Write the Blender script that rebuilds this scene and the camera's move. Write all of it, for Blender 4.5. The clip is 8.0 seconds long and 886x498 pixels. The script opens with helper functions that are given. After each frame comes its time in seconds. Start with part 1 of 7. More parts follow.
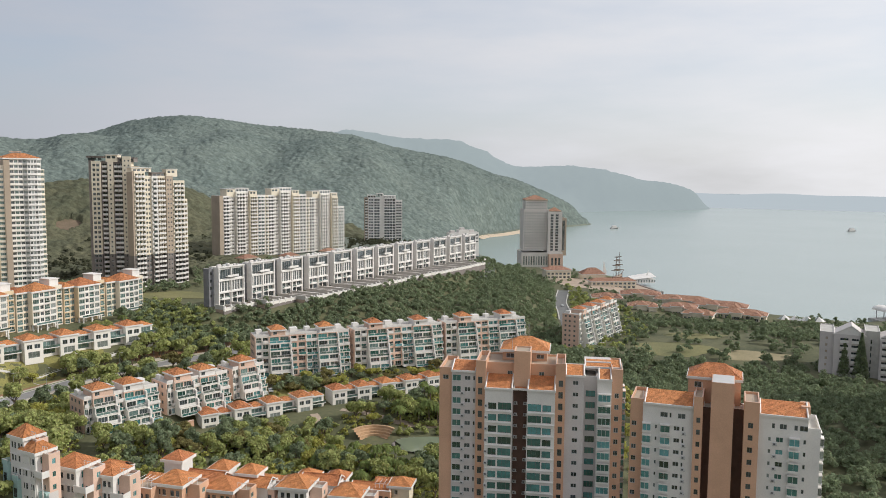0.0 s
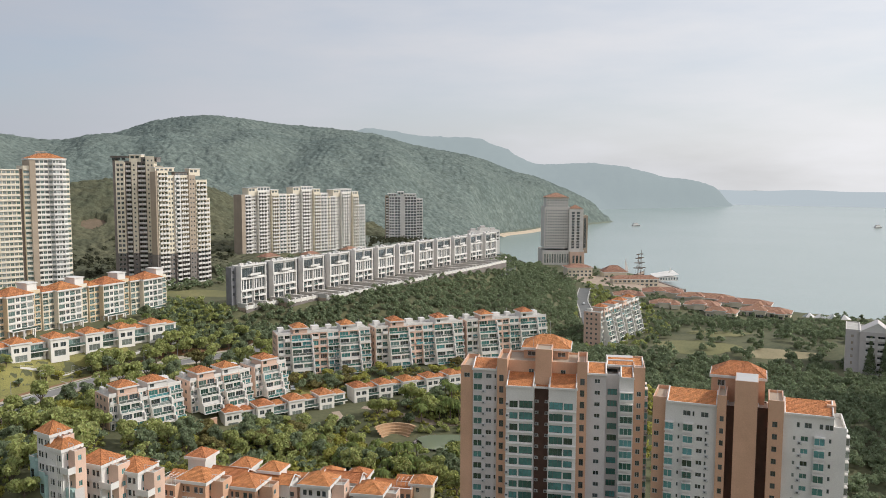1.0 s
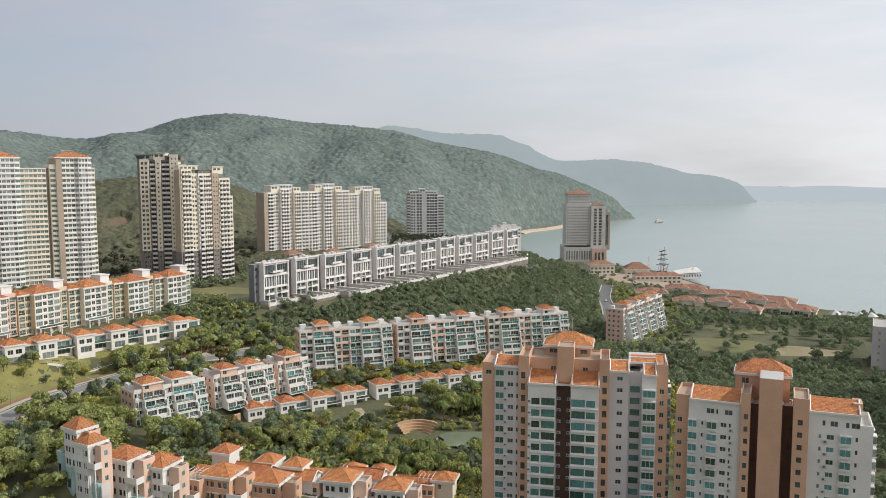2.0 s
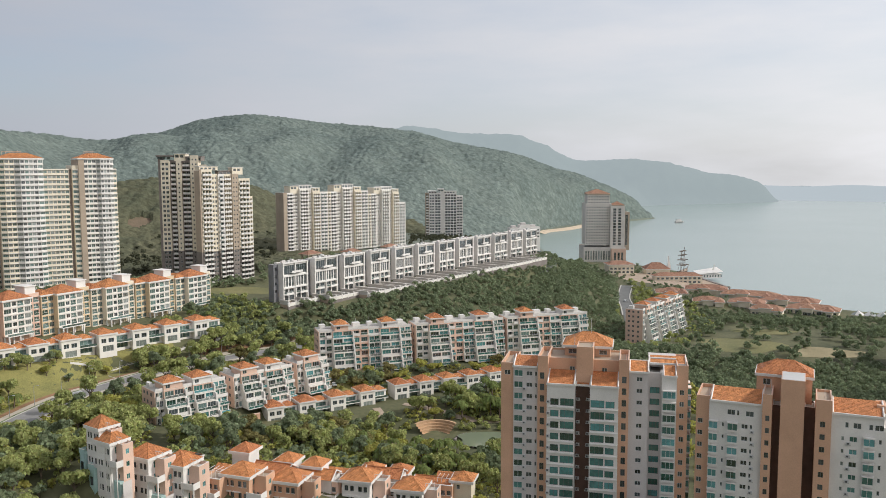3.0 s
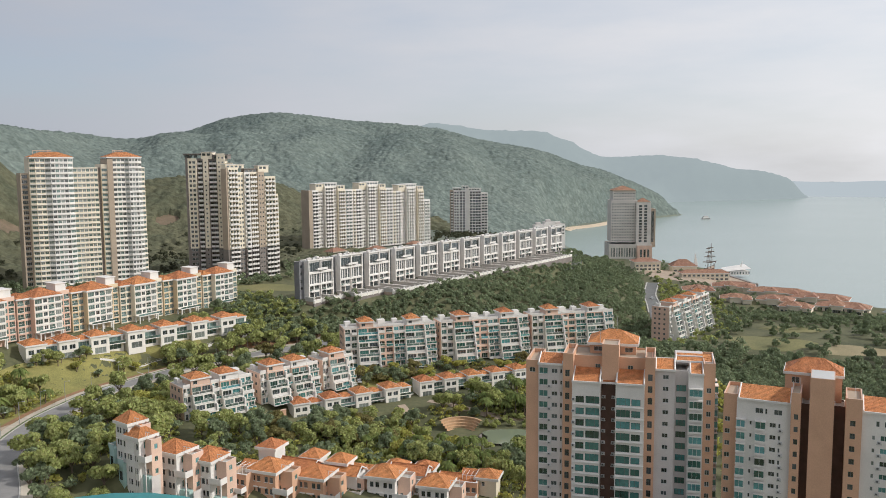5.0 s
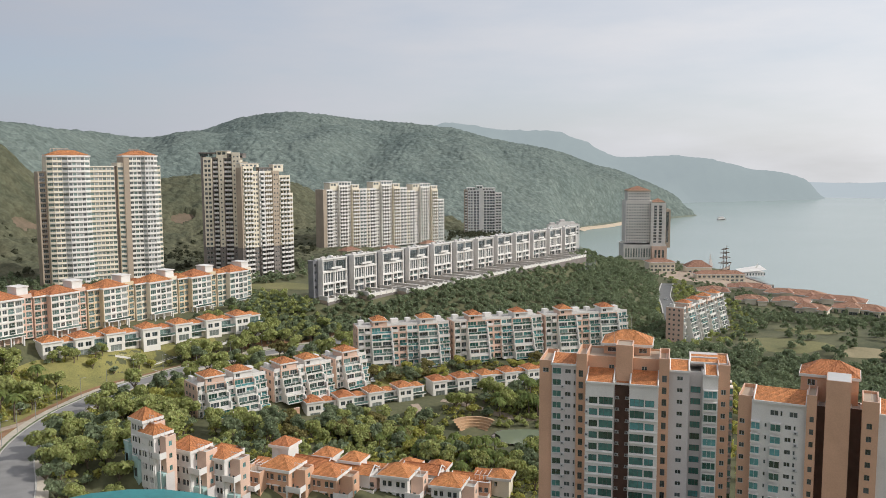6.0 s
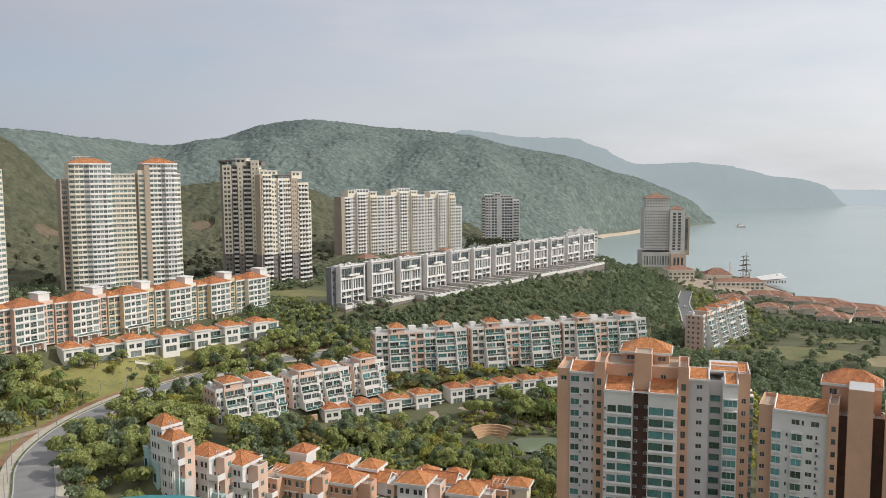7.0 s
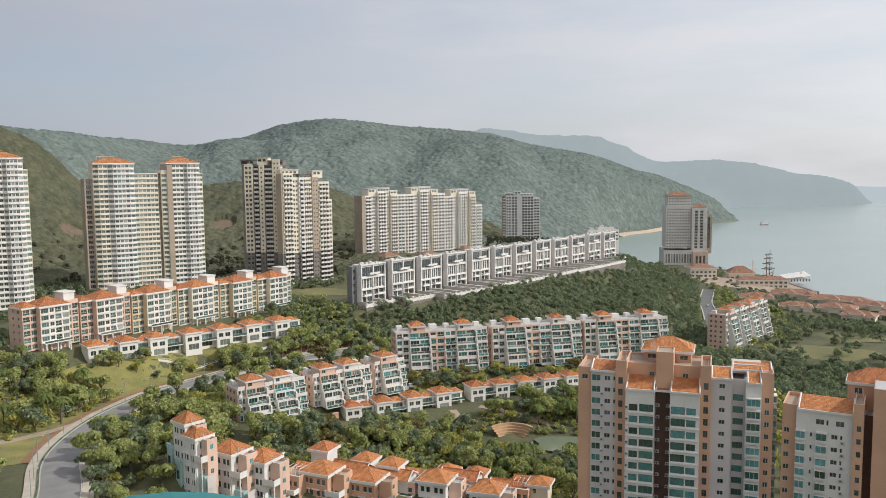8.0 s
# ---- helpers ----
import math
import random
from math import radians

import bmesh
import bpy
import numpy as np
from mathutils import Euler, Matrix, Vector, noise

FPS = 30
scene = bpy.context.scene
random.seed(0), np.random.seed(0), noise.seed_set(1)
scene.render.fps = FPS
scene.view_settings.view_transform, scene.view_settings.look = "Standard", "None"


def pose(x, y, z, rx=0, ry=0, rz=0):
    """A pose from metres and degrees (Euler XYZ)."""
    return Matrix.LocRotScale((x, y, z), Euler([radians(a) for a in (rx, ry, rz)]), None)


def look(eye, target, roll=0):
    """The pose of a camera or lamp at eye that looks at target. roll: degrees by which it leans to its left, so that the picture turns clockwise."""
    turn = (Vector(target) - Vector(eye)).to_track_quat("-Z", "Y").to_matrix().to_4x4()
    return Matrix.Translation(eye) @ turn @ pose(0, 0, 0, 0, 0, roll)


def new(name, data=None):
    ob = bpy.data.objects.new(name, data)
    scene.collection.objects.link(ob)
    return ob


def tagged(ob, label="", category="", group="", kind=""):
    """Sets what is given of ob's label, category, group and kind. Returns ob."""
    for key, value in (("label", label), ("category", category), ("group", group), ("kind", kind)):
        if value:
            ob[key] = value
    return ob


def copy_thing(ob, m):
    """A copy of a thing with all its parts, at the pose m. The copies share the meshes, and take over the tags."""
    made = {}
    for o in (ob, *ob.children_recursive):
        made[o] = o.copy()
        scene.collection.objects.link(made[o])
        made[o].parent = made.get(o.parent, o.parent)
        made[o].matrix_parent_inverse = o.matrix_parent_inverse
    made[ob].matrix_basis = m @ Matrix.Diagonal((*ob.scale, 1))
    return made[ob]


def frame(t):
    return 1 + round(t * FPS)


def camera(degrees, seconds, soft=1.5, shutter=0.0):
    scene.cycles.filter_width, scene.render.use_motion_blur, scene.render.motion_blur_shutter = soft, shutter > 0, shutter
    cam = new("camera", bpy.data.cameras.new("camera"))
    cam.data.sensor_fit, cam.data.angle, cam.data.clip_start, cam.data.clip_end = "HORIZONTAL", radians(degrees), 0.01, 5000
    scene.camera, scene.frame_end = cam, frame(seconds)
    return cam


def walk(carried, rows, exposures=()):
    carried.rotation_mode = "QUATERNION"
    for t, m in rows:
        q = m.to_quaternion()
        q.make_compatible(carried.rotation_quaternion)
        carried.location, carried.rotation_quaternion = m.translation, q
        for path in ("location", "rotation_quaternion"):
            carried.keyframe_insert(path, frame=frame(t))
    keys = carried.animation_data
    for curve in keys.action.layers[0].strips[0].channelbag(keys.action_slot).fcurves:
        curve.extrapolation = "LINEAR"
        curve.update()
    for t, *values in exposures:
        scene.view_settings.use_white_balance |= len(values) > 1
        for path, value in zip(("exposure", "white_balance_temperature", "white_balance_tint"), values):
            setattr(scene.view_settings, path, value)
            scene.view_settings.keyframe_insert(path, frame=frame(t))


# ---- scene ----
cam = camera(56.545, 8.0, soft=0.9)
EYE = 118.0
PATH = [
    (0.0, pose(0, 0, EYE, 84.500, -0.500, 0.000)),
    (0.5, pose(0, 0, EYE, 84.477, -0.327, 0.631)),
    (1.0, pose(0, 0, EYE, 84.357, -0.198, 1.424)),
    (1.5, pose(0, 0, EYE, 84.175, -0.026, 2.175)),
    (3.0, pose(0, 0, EYE, 84.160, 0.193, 4.191)),
    (3.5, pose(0, 0, EYE, 84.164, 0.332, 4.695)),
    (4.0, pose(0, 0, EYE, 84.092, 0.182, 5.157)),
    (4.5, pose(0, 0, EYE, 84.007, 0.350, 5.506)),
    (6.0, pose(0, 0, EYE, 83.947, 0.254, 6.874)),
    (6.5, pose(0, 0, EYE, 84.237, 0.199, 7.458)),
    (7.0, pose(0, 0, EYE, 84.457, 0.317, 8.105)),
    (7.5, pose(0, 0, EYE, 84.491, 0.511, 8.784)),
    (8.0, pose(0, 0, EYE, 84.362, 0.554, 9.504)),
]
walk(cam, PATH, [(0.0, 0.03, 5980, 8), (8.0, 0.03, 5980, 8)])

# ---- light: hazy afternoon sun from the sea side, pale sky ----
SUN_AZ, SUN_EL = 90.0, 34.0
world = bpy.data.worlds.new("sky")
scene.world = world
world.use_nodes = True
wn, wl = world.node_tree.nodes, world.node_tree.links
sky = wn.new("ShaderNodeTexSky")
sky.sky_type, sky.sun_disc = "NISHITA", False
sky.sun_elevation, sky.sun_rotation = radians(SUN_EL), radians(SUN_AZ)
sky.air_density, sky.dust_density, sky.ozone_density, sky.altitude = 1.0, 1.5, 2.0, 100
bg = wn["Background"]
bg.inputs["Strength"].default_value = 0.117
wtex = wn.new("ShaderNodeTexCoord")
wmap = wn.new("ShaderNodeMapping")
wmap.inputs["Scale"].default_value = (1.0, 1.0, 4.5)
wl.new(wtex.outputs["Generated"], wmap.inputs["Vector"])
wcl = wn.new("ShaderNodeTexNoise")
wcl.inputs["Scale"].default_value, wcl.inputs["Detail"].default_value, wcl.inputs["Roughness"].default_value = 2.6, 6, 0.55
wl.new(wmap.outputs["Vector"], wcl.inputs["Vector"])
wrm = wn.new("ShaderNodeMapRange")
for key, value in (("From Min", 0.38), ("From Max", 0.66), ("To Min", 0.72), ("To Max", 1.0)):
    wrm.inputs[key].default_value = value
wl.new(wcl.outputs["Fac"], wrm.inputs["Value"])
sa, se = radians(SUN_AZ), radians(SUN_EL)
wdot = wn.new("ShaderNodeVectorMath")
wdot.operation = "DOT_PRODUCT"
wdot.inputs[1].default_value = (math.sin(sa), math.cos(sa), 0.15)
wl.new(wtex.outputs["Generated"], wdot.inputs[0])
wglow = wn.new("ShaderNodeMapRange")
for key, value in (("From Min", -0.62), ("From Max", 0.5)):
    wglow.inputs[key].default_value = value
wl.new(wdot.outputs["Value"], wglow.inputs["Value"])
whaze = wn.new("ShaderNodeMix")
whaze.data_type = "RGBA"
whaze.inputs[6].default_value, whaze.inputs[7].default_value = (3.75, 3.73, 3.98, 1), (7.75, 7.25, 6.92, 1)
wl.new(wglow.outputs["Result"], whaze.inputs[0])
wmix = wn.new("ShaderNodeMix")
wmix.data_type = "RGBA"
wl.new(wrm.outputs["Result"], wmix.inputs[0])
wl.new(sky.outputs["Color"], wmix.inputs[6])
wl.new(whaze.outputs[2], wmix.inputs[7])
wl.new(wmix.outputs[2], bg.inputs["Color"])

sun = new("sun", bpy.data.lights.new("sun", "SUN"))
sun.data.energy, sun.data.angle, sun.data.color = 2.85, radians(1.2), (1.0, 0.91, 0.79)
sun.matrix_world = look((0, 0, 400), (-math.sin(sa) * math.cos(se), -math.cos(sa) * math.cos(se), 400 - math.sin(se)))


# ---- materials ----
def material(name, col, rough=0.8, var=0.12, scale=0.5, fine=6.0, bump=0.0, metal=0.0, spread=0.0, island=0.0, tint=None):
    """Painted or mineral surface: broad stains, fine grain, a shift from object to object."""
    m = bpy.data.materials.new(name)
    m.use_nodes = True
    n, l = m.node_tree.nodes, m.node_tree.links
    p = n["Principled BSDF"]
    p.inputs["Roughness"].default_value, p.inputs["Metallic"].default_value = rough, metal
    tc = n.new("ShaderNodeTexCoord")
    a, b = n.new("ShaderNodeTexNoise"), n.new("ShaderNodeTexNoise")
    a.inputs["Scale"].default_value, a.inputs["Detail"].default_value = scale, 4
    b.inputs["Scale"].default_value, b.inputs["Detail"].default_value = fine, 3
    geo = n.new("ShaderNodeNewGeometry")
    l.new(geo.outputs["Position"], a.inputs["Vector"])
    l.new(geo.outputs["Position"], b.inputs["Vector"])
    mix = n.new("ShaderNodeMix")
    mix.data_type = "RGBA"
    t = tint or [c * (1 - 2 * var) for c in col]
    mix.inputs[6].default_value = (*t, 1)
    mix.inputs[7].default_value = (*[min(1, c * (1 + var)) for c in col], 1)
    mean = n.new("ShaderNodeMath")
    mean.operation = "MULTIPLY_ADD"
    mean.inputs[1].default_value = 0.6
    half = n.new("ShaderNodeMath")
    half.operation = "MULTIPLY"
    half.inputs[1].default_value = 0.4
    l.new(b.outputs["Fac"], half.inputs[0])
    l.new(a.outputs["Fac"], mean.inputs[0])
    l.new(half.outputs[0], mean.inputs[2])
    rng = n.new("ShaderNodeMapRange")
    rng.inputs["From Min"].default_value, rng.inputs["From Max"].default_value = 0.3, 0.68
    l.new(mean.outputs[0], rng.inputs["Value"])
    l.new(rng.outputs["Result"], mix.inputs[0])
    out = mix.outputs[2]
    if spread or island:
        hsv = n.new("ShaderNodeHueSaturation")
        src = n.new("ShaderNodeObjectInfo").outputs["Random"] if spread else geo.outputs["Random Per Island"]
        amount = spread or island
        for key, d in (("Value", amount), ("Hue", amount * 0.05)):
            r = n.new("ShaderNodeMapRange")
            mid = 1.0 if key == "Value" else 0.5
            r.inputs["To Min"].default_value, r.inputs["To Max"].default_value = mid - d, mid + d
            l.new(src, r.inputs["Value"])
            l.new(r.outputs["Result"], hsv.inputs[key])
        l.new(out, hsv.inputs["Color"])
        out = hsv.outputs["Color"]
    l.new(out, p.inputs["Base Color"])
    if bump:
        bp = n.new("ShaderNodeBump")
        bp.inputs["Strength"].default_value, bp.inputs["Distance"].default_value = bump, 0.1
        l.new(b.outputs["Fac"], bp.inputs["Height"])
        l.new(bp.outputs["Normal"], p.inputs["Normal"])
    return m


def glass(name, col, rough=0.06, spread=0.5, clear=0.25):
    """Tinted window glass with curtains and dark rooms behind: varies from window to window."""
    m = material(name, col, rough, 0.25, 0.25, 1.5, 0, 0, spread)
    p = m.node_tree.nodes["Principled BSDF"]
    p.inputs["Transmission Weight"].default_value = clear
    p.inputs["IOR"].default_value = 2.0
    return m


def leafy(name, col, dark, spread=0.3, through_leaf=0.45):
    """Leaves: matt, varied from clump to clump, with some light passing through."""
    m = material(name, col, 0.7, 0.25, 0.35, 3.0, 0, 0, 0, spread, dark)
    n, l = m.node_tree.nodes, m.node_tree.links
    p = n["Principled BSDF"]
    p.inputs["Specular IOR Level"].default_value = 0.08
    tr, mix = n.new("ShaderNodeBsdfTranslucent"), n.new("ShaderNodeMixShader")
    l.new(p.inputs["Base Color"].links[0].from_socket, tr.inputs["Color"])
    mix.inputs[0].default_value = through_leaf
    l.new(p.outputs[0], mix.inputs[1])
    l.new(tr.outputs[0], mix.inputs[2])
    l.new(mix.outputs[0], n["Material Output"].inputs["Surface"])
    return m


def tiled(name, col, dark, course=0.7):
    """Clay roof tiles: rows of rounded tiles running down the slope."""
    m = material(name, col, 0.75, 0.25, 0.8, 5.0, 0, 0, 0.08, 0, dark)
    n, l = m.node_tree.nodes, m.node_tree.links
    tc = n.new("ShaderNodeTexCoord")
    w1, w2 = n.new("ShaderNodeTexWave"), n.new("ShaderNodeTexWave")
    w1.bands_direction, w2.bands_direction = "DIAGONAL", "Z"
    for w, s in ((w1, 0.55 / course), (w2, 0.5 / course)):
        w.inputs["Scale"].default_value, w.inputs["Distortion"].default_value, w.inputs["Detail"].default_value = s, 1.2, 2
        l.new(tc.outputs["Object"], w.inputs["Vector"])
    add = n.new("ShaderNodeMath")
    l.new(w1.outputs["Fac"], add.inputs[0])
    l.new(w2.outputs["Fac"], add.inputs[1])
    bp = n.new("ShaderNodeBump")
    bp.inputs["Strength"].default_value, bp.inputs["Distance"].default_value = 1.0, 0.16
    # shade under each lapping course is painted in: wave lows darken the tile colour
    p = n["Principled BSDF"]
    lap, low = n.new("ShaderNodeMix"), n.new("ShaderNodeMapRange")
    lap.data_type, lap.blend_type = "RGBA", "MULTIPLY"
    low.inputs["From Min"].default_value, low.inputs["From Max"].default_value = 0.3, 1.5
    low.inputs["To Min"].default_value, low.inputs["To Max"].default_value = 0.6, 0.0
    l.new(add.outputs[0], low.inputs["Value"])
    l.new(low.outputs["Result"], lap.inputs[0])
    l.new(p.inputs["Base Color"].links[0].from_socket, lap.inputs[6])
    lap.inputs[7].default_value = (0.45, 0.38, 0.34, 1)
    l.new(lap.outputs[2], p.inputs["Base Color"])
    l.new(add.outputs[0], bp.inputs["Height"])
    l.new(bp.outputs["Normal"], n["Principled BSDF"].inputs["Normal"])
    return m


M = {
    "white": material("white_paint", (0.76, 0.73, 0.69), 0.7, 0.08, 0.15, 4),
    "grey_white": material("grey_white_paint", (0.62, 0.575, 0.55), 0.75, 0.08, 0.12, 4),
    "cream": material("cream_paint", (0.76, 0.68, 0.54), 0.75, 0.08, 0.12, 4),
    "ivory": material("ivory_paint", (0.80, 0.76, 0.69), 0.7, 0.06, 0.12, 4),
    "orange": material("orange_render", (0.64, 0.39, 0.255), 0.8, 0.10, 0.12, 4),
    "pink": material("salmon_render", (0.70, 0.49, 0.38), 0.8, 0.10, 0.12, 4),
    "yellow": material("ochre_render", (0.69, 0.55, 0.36), 0.8, 0.10, 0.12, 4),
    "tan": material("tan_stone", (0.42, 0.34, 0.26), 0.8, 0.10, 0.12, 4),
    "brown": material("brown_tile", (0.13, 0.07, 0.05), 0.6, 0.2, 0.5, 8),
    "stone": material("grey_brown_stone", (0.23, 0.20, 0.18), 0.75, 0.15, 0.3, 6),
    # lighter and greyer than the stone: the hotel's distance haze is in this colour
    "hotel": material("tan_grey_stone", (0.66, 0.62, 0.57), 0.8, 0.10, 0.12, 4),
    "dark": material("dark_cladding", (0.19, 0.19, 0.20), 0.6, 0.15, 0.3, 6),
    "concrete": material("pale_concrete", (0.50, 0.48, 0.44), 0.85, 0.12, 0.4, 5),
    "frame": material("pale_window_frame", (0.55, 0.55, 0.54), 0.5, 0.05, 0.5, 4),
    "frame_dark": material("dark_window_frame", (0.10, 0.10, 0.10), 0.5, 0.05, 0.5, 4),
    "teal": glass("teal_glass", (0.10, 0.28, 0.255), 0.06, 0.8),
    "blue": glass("blue_grey_glass", (0.085, 0.105, 0.11)),
    "green": glass("green_glass", (0.17, 0.25, 0.22)),
    "pale": glass("pale_glass", (0.36, 0.40, 0.37)),
    "metal": material("grey_metal", (0.45, 0.46, 0.47), 0.4, 0.1, 1, 6, 0, 0.6),
    "teal_paint": material("pale_teal_paint", (0.42, 0.58, 0.55), 0.7, 0.1, 0.3, 4),
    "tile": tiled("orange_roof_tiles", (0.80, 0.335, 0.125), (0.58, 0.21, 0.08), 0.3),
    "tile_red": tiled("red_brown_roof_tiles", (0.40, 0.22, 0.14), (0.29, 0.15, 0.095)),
    "asphalt": material("asphalt", (0.26, 0.25, 0.24), 0.9, 0.12, 0.2, 5),
    "asphalt_worn": material("worn_asphalt", (0.17, 0.17, 0.165), 0.95, 0.15, 0.2, 5),
    "footway": material("pale_footway", (0.52, 0.46, 0.37), 0.9, 0.12, 0.3, 4),
    "paving": material("paving", (0.42, 0.33, 0.25), 0.9, 0.15, 0.3, 4),
    "earth": material("bare_earth", (0.30, 0.17, 0.09), 0.95, 0.2, 0.2, 3),
    "bark": material("bark", (0.16, 0.12, 0.09), 0.9, 0.2, 1, 8, 0.3),
    "leaf_a": leafy("mid_green_leaves", (0.43, 0.445, 0.172), (0.26, 0.29, 0.115)),
    "leaf_b": leafy("dark_green_leaves", (0.26, 0.30, 0.172), (0.16, 0.195, 0.118)),
    "leaf_c": leafy("yellow_green_leaves", (0.48, 0.45, 0.13), (0.30, 0.30, 0.09)),
    "leaf_d": leafy("olive_brown_leaves", (0.27, 0.235, 0.095), (0.15, 0.135, 0.06)),
    "palm": leafy("palm_fronds", (0.22, 0.26, 0.085), (0.08, 0.11, 0.035)),
}


# ---- mesh building ----
class Mesh:
    """Points, faces and material slots for one mesh."""

    def __init__(self):
        self.v, self.f, self.m, self.mats = [], [], [], []

    def slot(self, key):
        if key not in self.mats:
            self.mats.append(key)
        return self.mats.index(key)

    def face(self, pts, key):
        i = len(self.v)
        self.v.extend(pts)
        self.f.append(tuple(range(i, i + len(pts))))
        self.m.append(self.slot(key))

    def box(self, x0, x1, y0, y1, z0, z1, key):
        i = len(self.v)
        self.v += [(x0, y0, z0), (x1, y0, z0), (x1, y1, z0), (x0, y1, z0), (x0, y0, z1), (x1, y0, z1), (x1, y1, z1), (x0, y1, z1)]
        s = self.slot(key)
        for q in ((0, 3, 2, 1), (4, 5, 6, 7), (0, 1, 5, 4), (1, 2, 6, 5), (2, 3, 7, 6), (3, 0, 4, 7)):
            self.f.append(tuple(i + k for k in q))
            self.m.append(s)

    def tube(self, a, b, ra, rb, key, n=6):
        a, b = Vector(a), Vector(b)
        q = (b - a).to_track_quat("Z", "Y")
        i, s = len(self.v), self.slot(key)
        for c, r in ((a, ra), (b, rb)):
            for k in range(n):
                t = 2 * math.pi * k / n
                self.v.append(tuple(c + q @ Vector((r * math.cos(t), r * math.sin(t), 0))))
        for k in range(n):
            j = (k + 1) % n
            self.f.append((i + k, i + j, i + n + j, i + n + k))
            self.m.append(s)
        self.f.append(tuple(i + n + k for k in range(n)))
        self.m.append(s)

    def hip(self, x0, x1, y0, y1, z, rise, key, lap=0.5, fascia=0.35, trim="white", ridge=True):
        """Hipped roof with overhanging eaves, a boxed eave board and ridge caps."""
        x0, x1, y0, y1 = x0 - lap, x1 + lap, y0 - lap, y1 + lap
        self.box(x0 - 0.06, x1 + 0.06, y0 - 0.06, y1 + 0.06, z - fascia - 0.1, z + 0.04, trim)
        w, d = x1 - x0, y1 - y0
        e = -0.12
        a, b, c, d2 = (x0 - e, y0 - e, z), (x1 + e, y0 - e, z), (x1 + e, y1 + e, z), (x0 - e, y1 + e, z)
        if w >= d:
            r0, r1 = (x0 + d / 2, (y0 + y1) / 2, z + rise), (x1 - d / 2, (y0 + y1) / 2, z + rise)
            if r1[0] - r0[0] < 0.1:
                r0 = r1 = ((x0 + x1) / 2, (y0 + y1) / 2, z + rise)
            sides = [[a, b, r1, r0], [b, c, r1], [c, d2, r0, r1], [d2, a, r0]]
        else:
            r0, r1 = ((x0 + x1) / 2, y0 + w / 2, z + rise), ((x0 + x1) / 2, y1 - w / 2, z + rise)
            sides = [[a, b, r0], [b, c, r1, r0], [c, d2, r1], [d2, a, r0, r1]]
        for s in sides:
            p = []
            for q in s:
                if q not in p:
                    p.append(q)
            self.face([(q[0], q[1], q[2] + 0.06) for q in p], key)
        if ridge:
            for q, r in ((a, r0), (d2, r0 if w >= d else r1), (b, r1 if w >= d else r0), (c, r1), (r0, r1)):
                if (Vector(q) - Vector(r)).length > 0.3:
                    self.tube(q, r, 0.13, 0.13, key, 4)

    def add(self, other, m):
        """Takes over another mesh's geometry, moved by the matrix m."""
        i = len(self.v)
        self.v += [tuple(m @ Vector(q)) for q in other.v]
        self.f += [tuple(i + k for k in q) for q in other.f]
        self.m += [self.slot(other.mats[k]) for k in other.m]

    def data(self, name):
        me = bpy.data.meshes.new(name)
        me.from_pydata(self.v, [], self.f)
        for k in self.mats:
            me.materials.append(M[k])
        me.polygons.foreach_set("material_index", self.m)
        me.update()
        return me


def part(name, mesh, parent=None, label="", at=None):
    ob = new(name, mesh.data(name) if isinstance(mesh, Mesh) else mesh)
    ob.parent = parent
    if at is not None:
        ob.matrix_basis = at
    return tagged(ob, label) if label else ob


def thing(name, label, category, at, group=""):
    return tagged(place_empty(name, at), label, category, group)


def place_empty(name, at):
    ob = new(name)
    ob.matrix_basis = at
    return ob


def turned(u, v, z, angle=0.0):
    return Matrix.Translation((u, v, z)) @ Matrix.Rotation(angle, 4, "Z")


# ---- windows: each size is one shared mesh, each window its own object ----
KIT, SHAPE = {}, {}


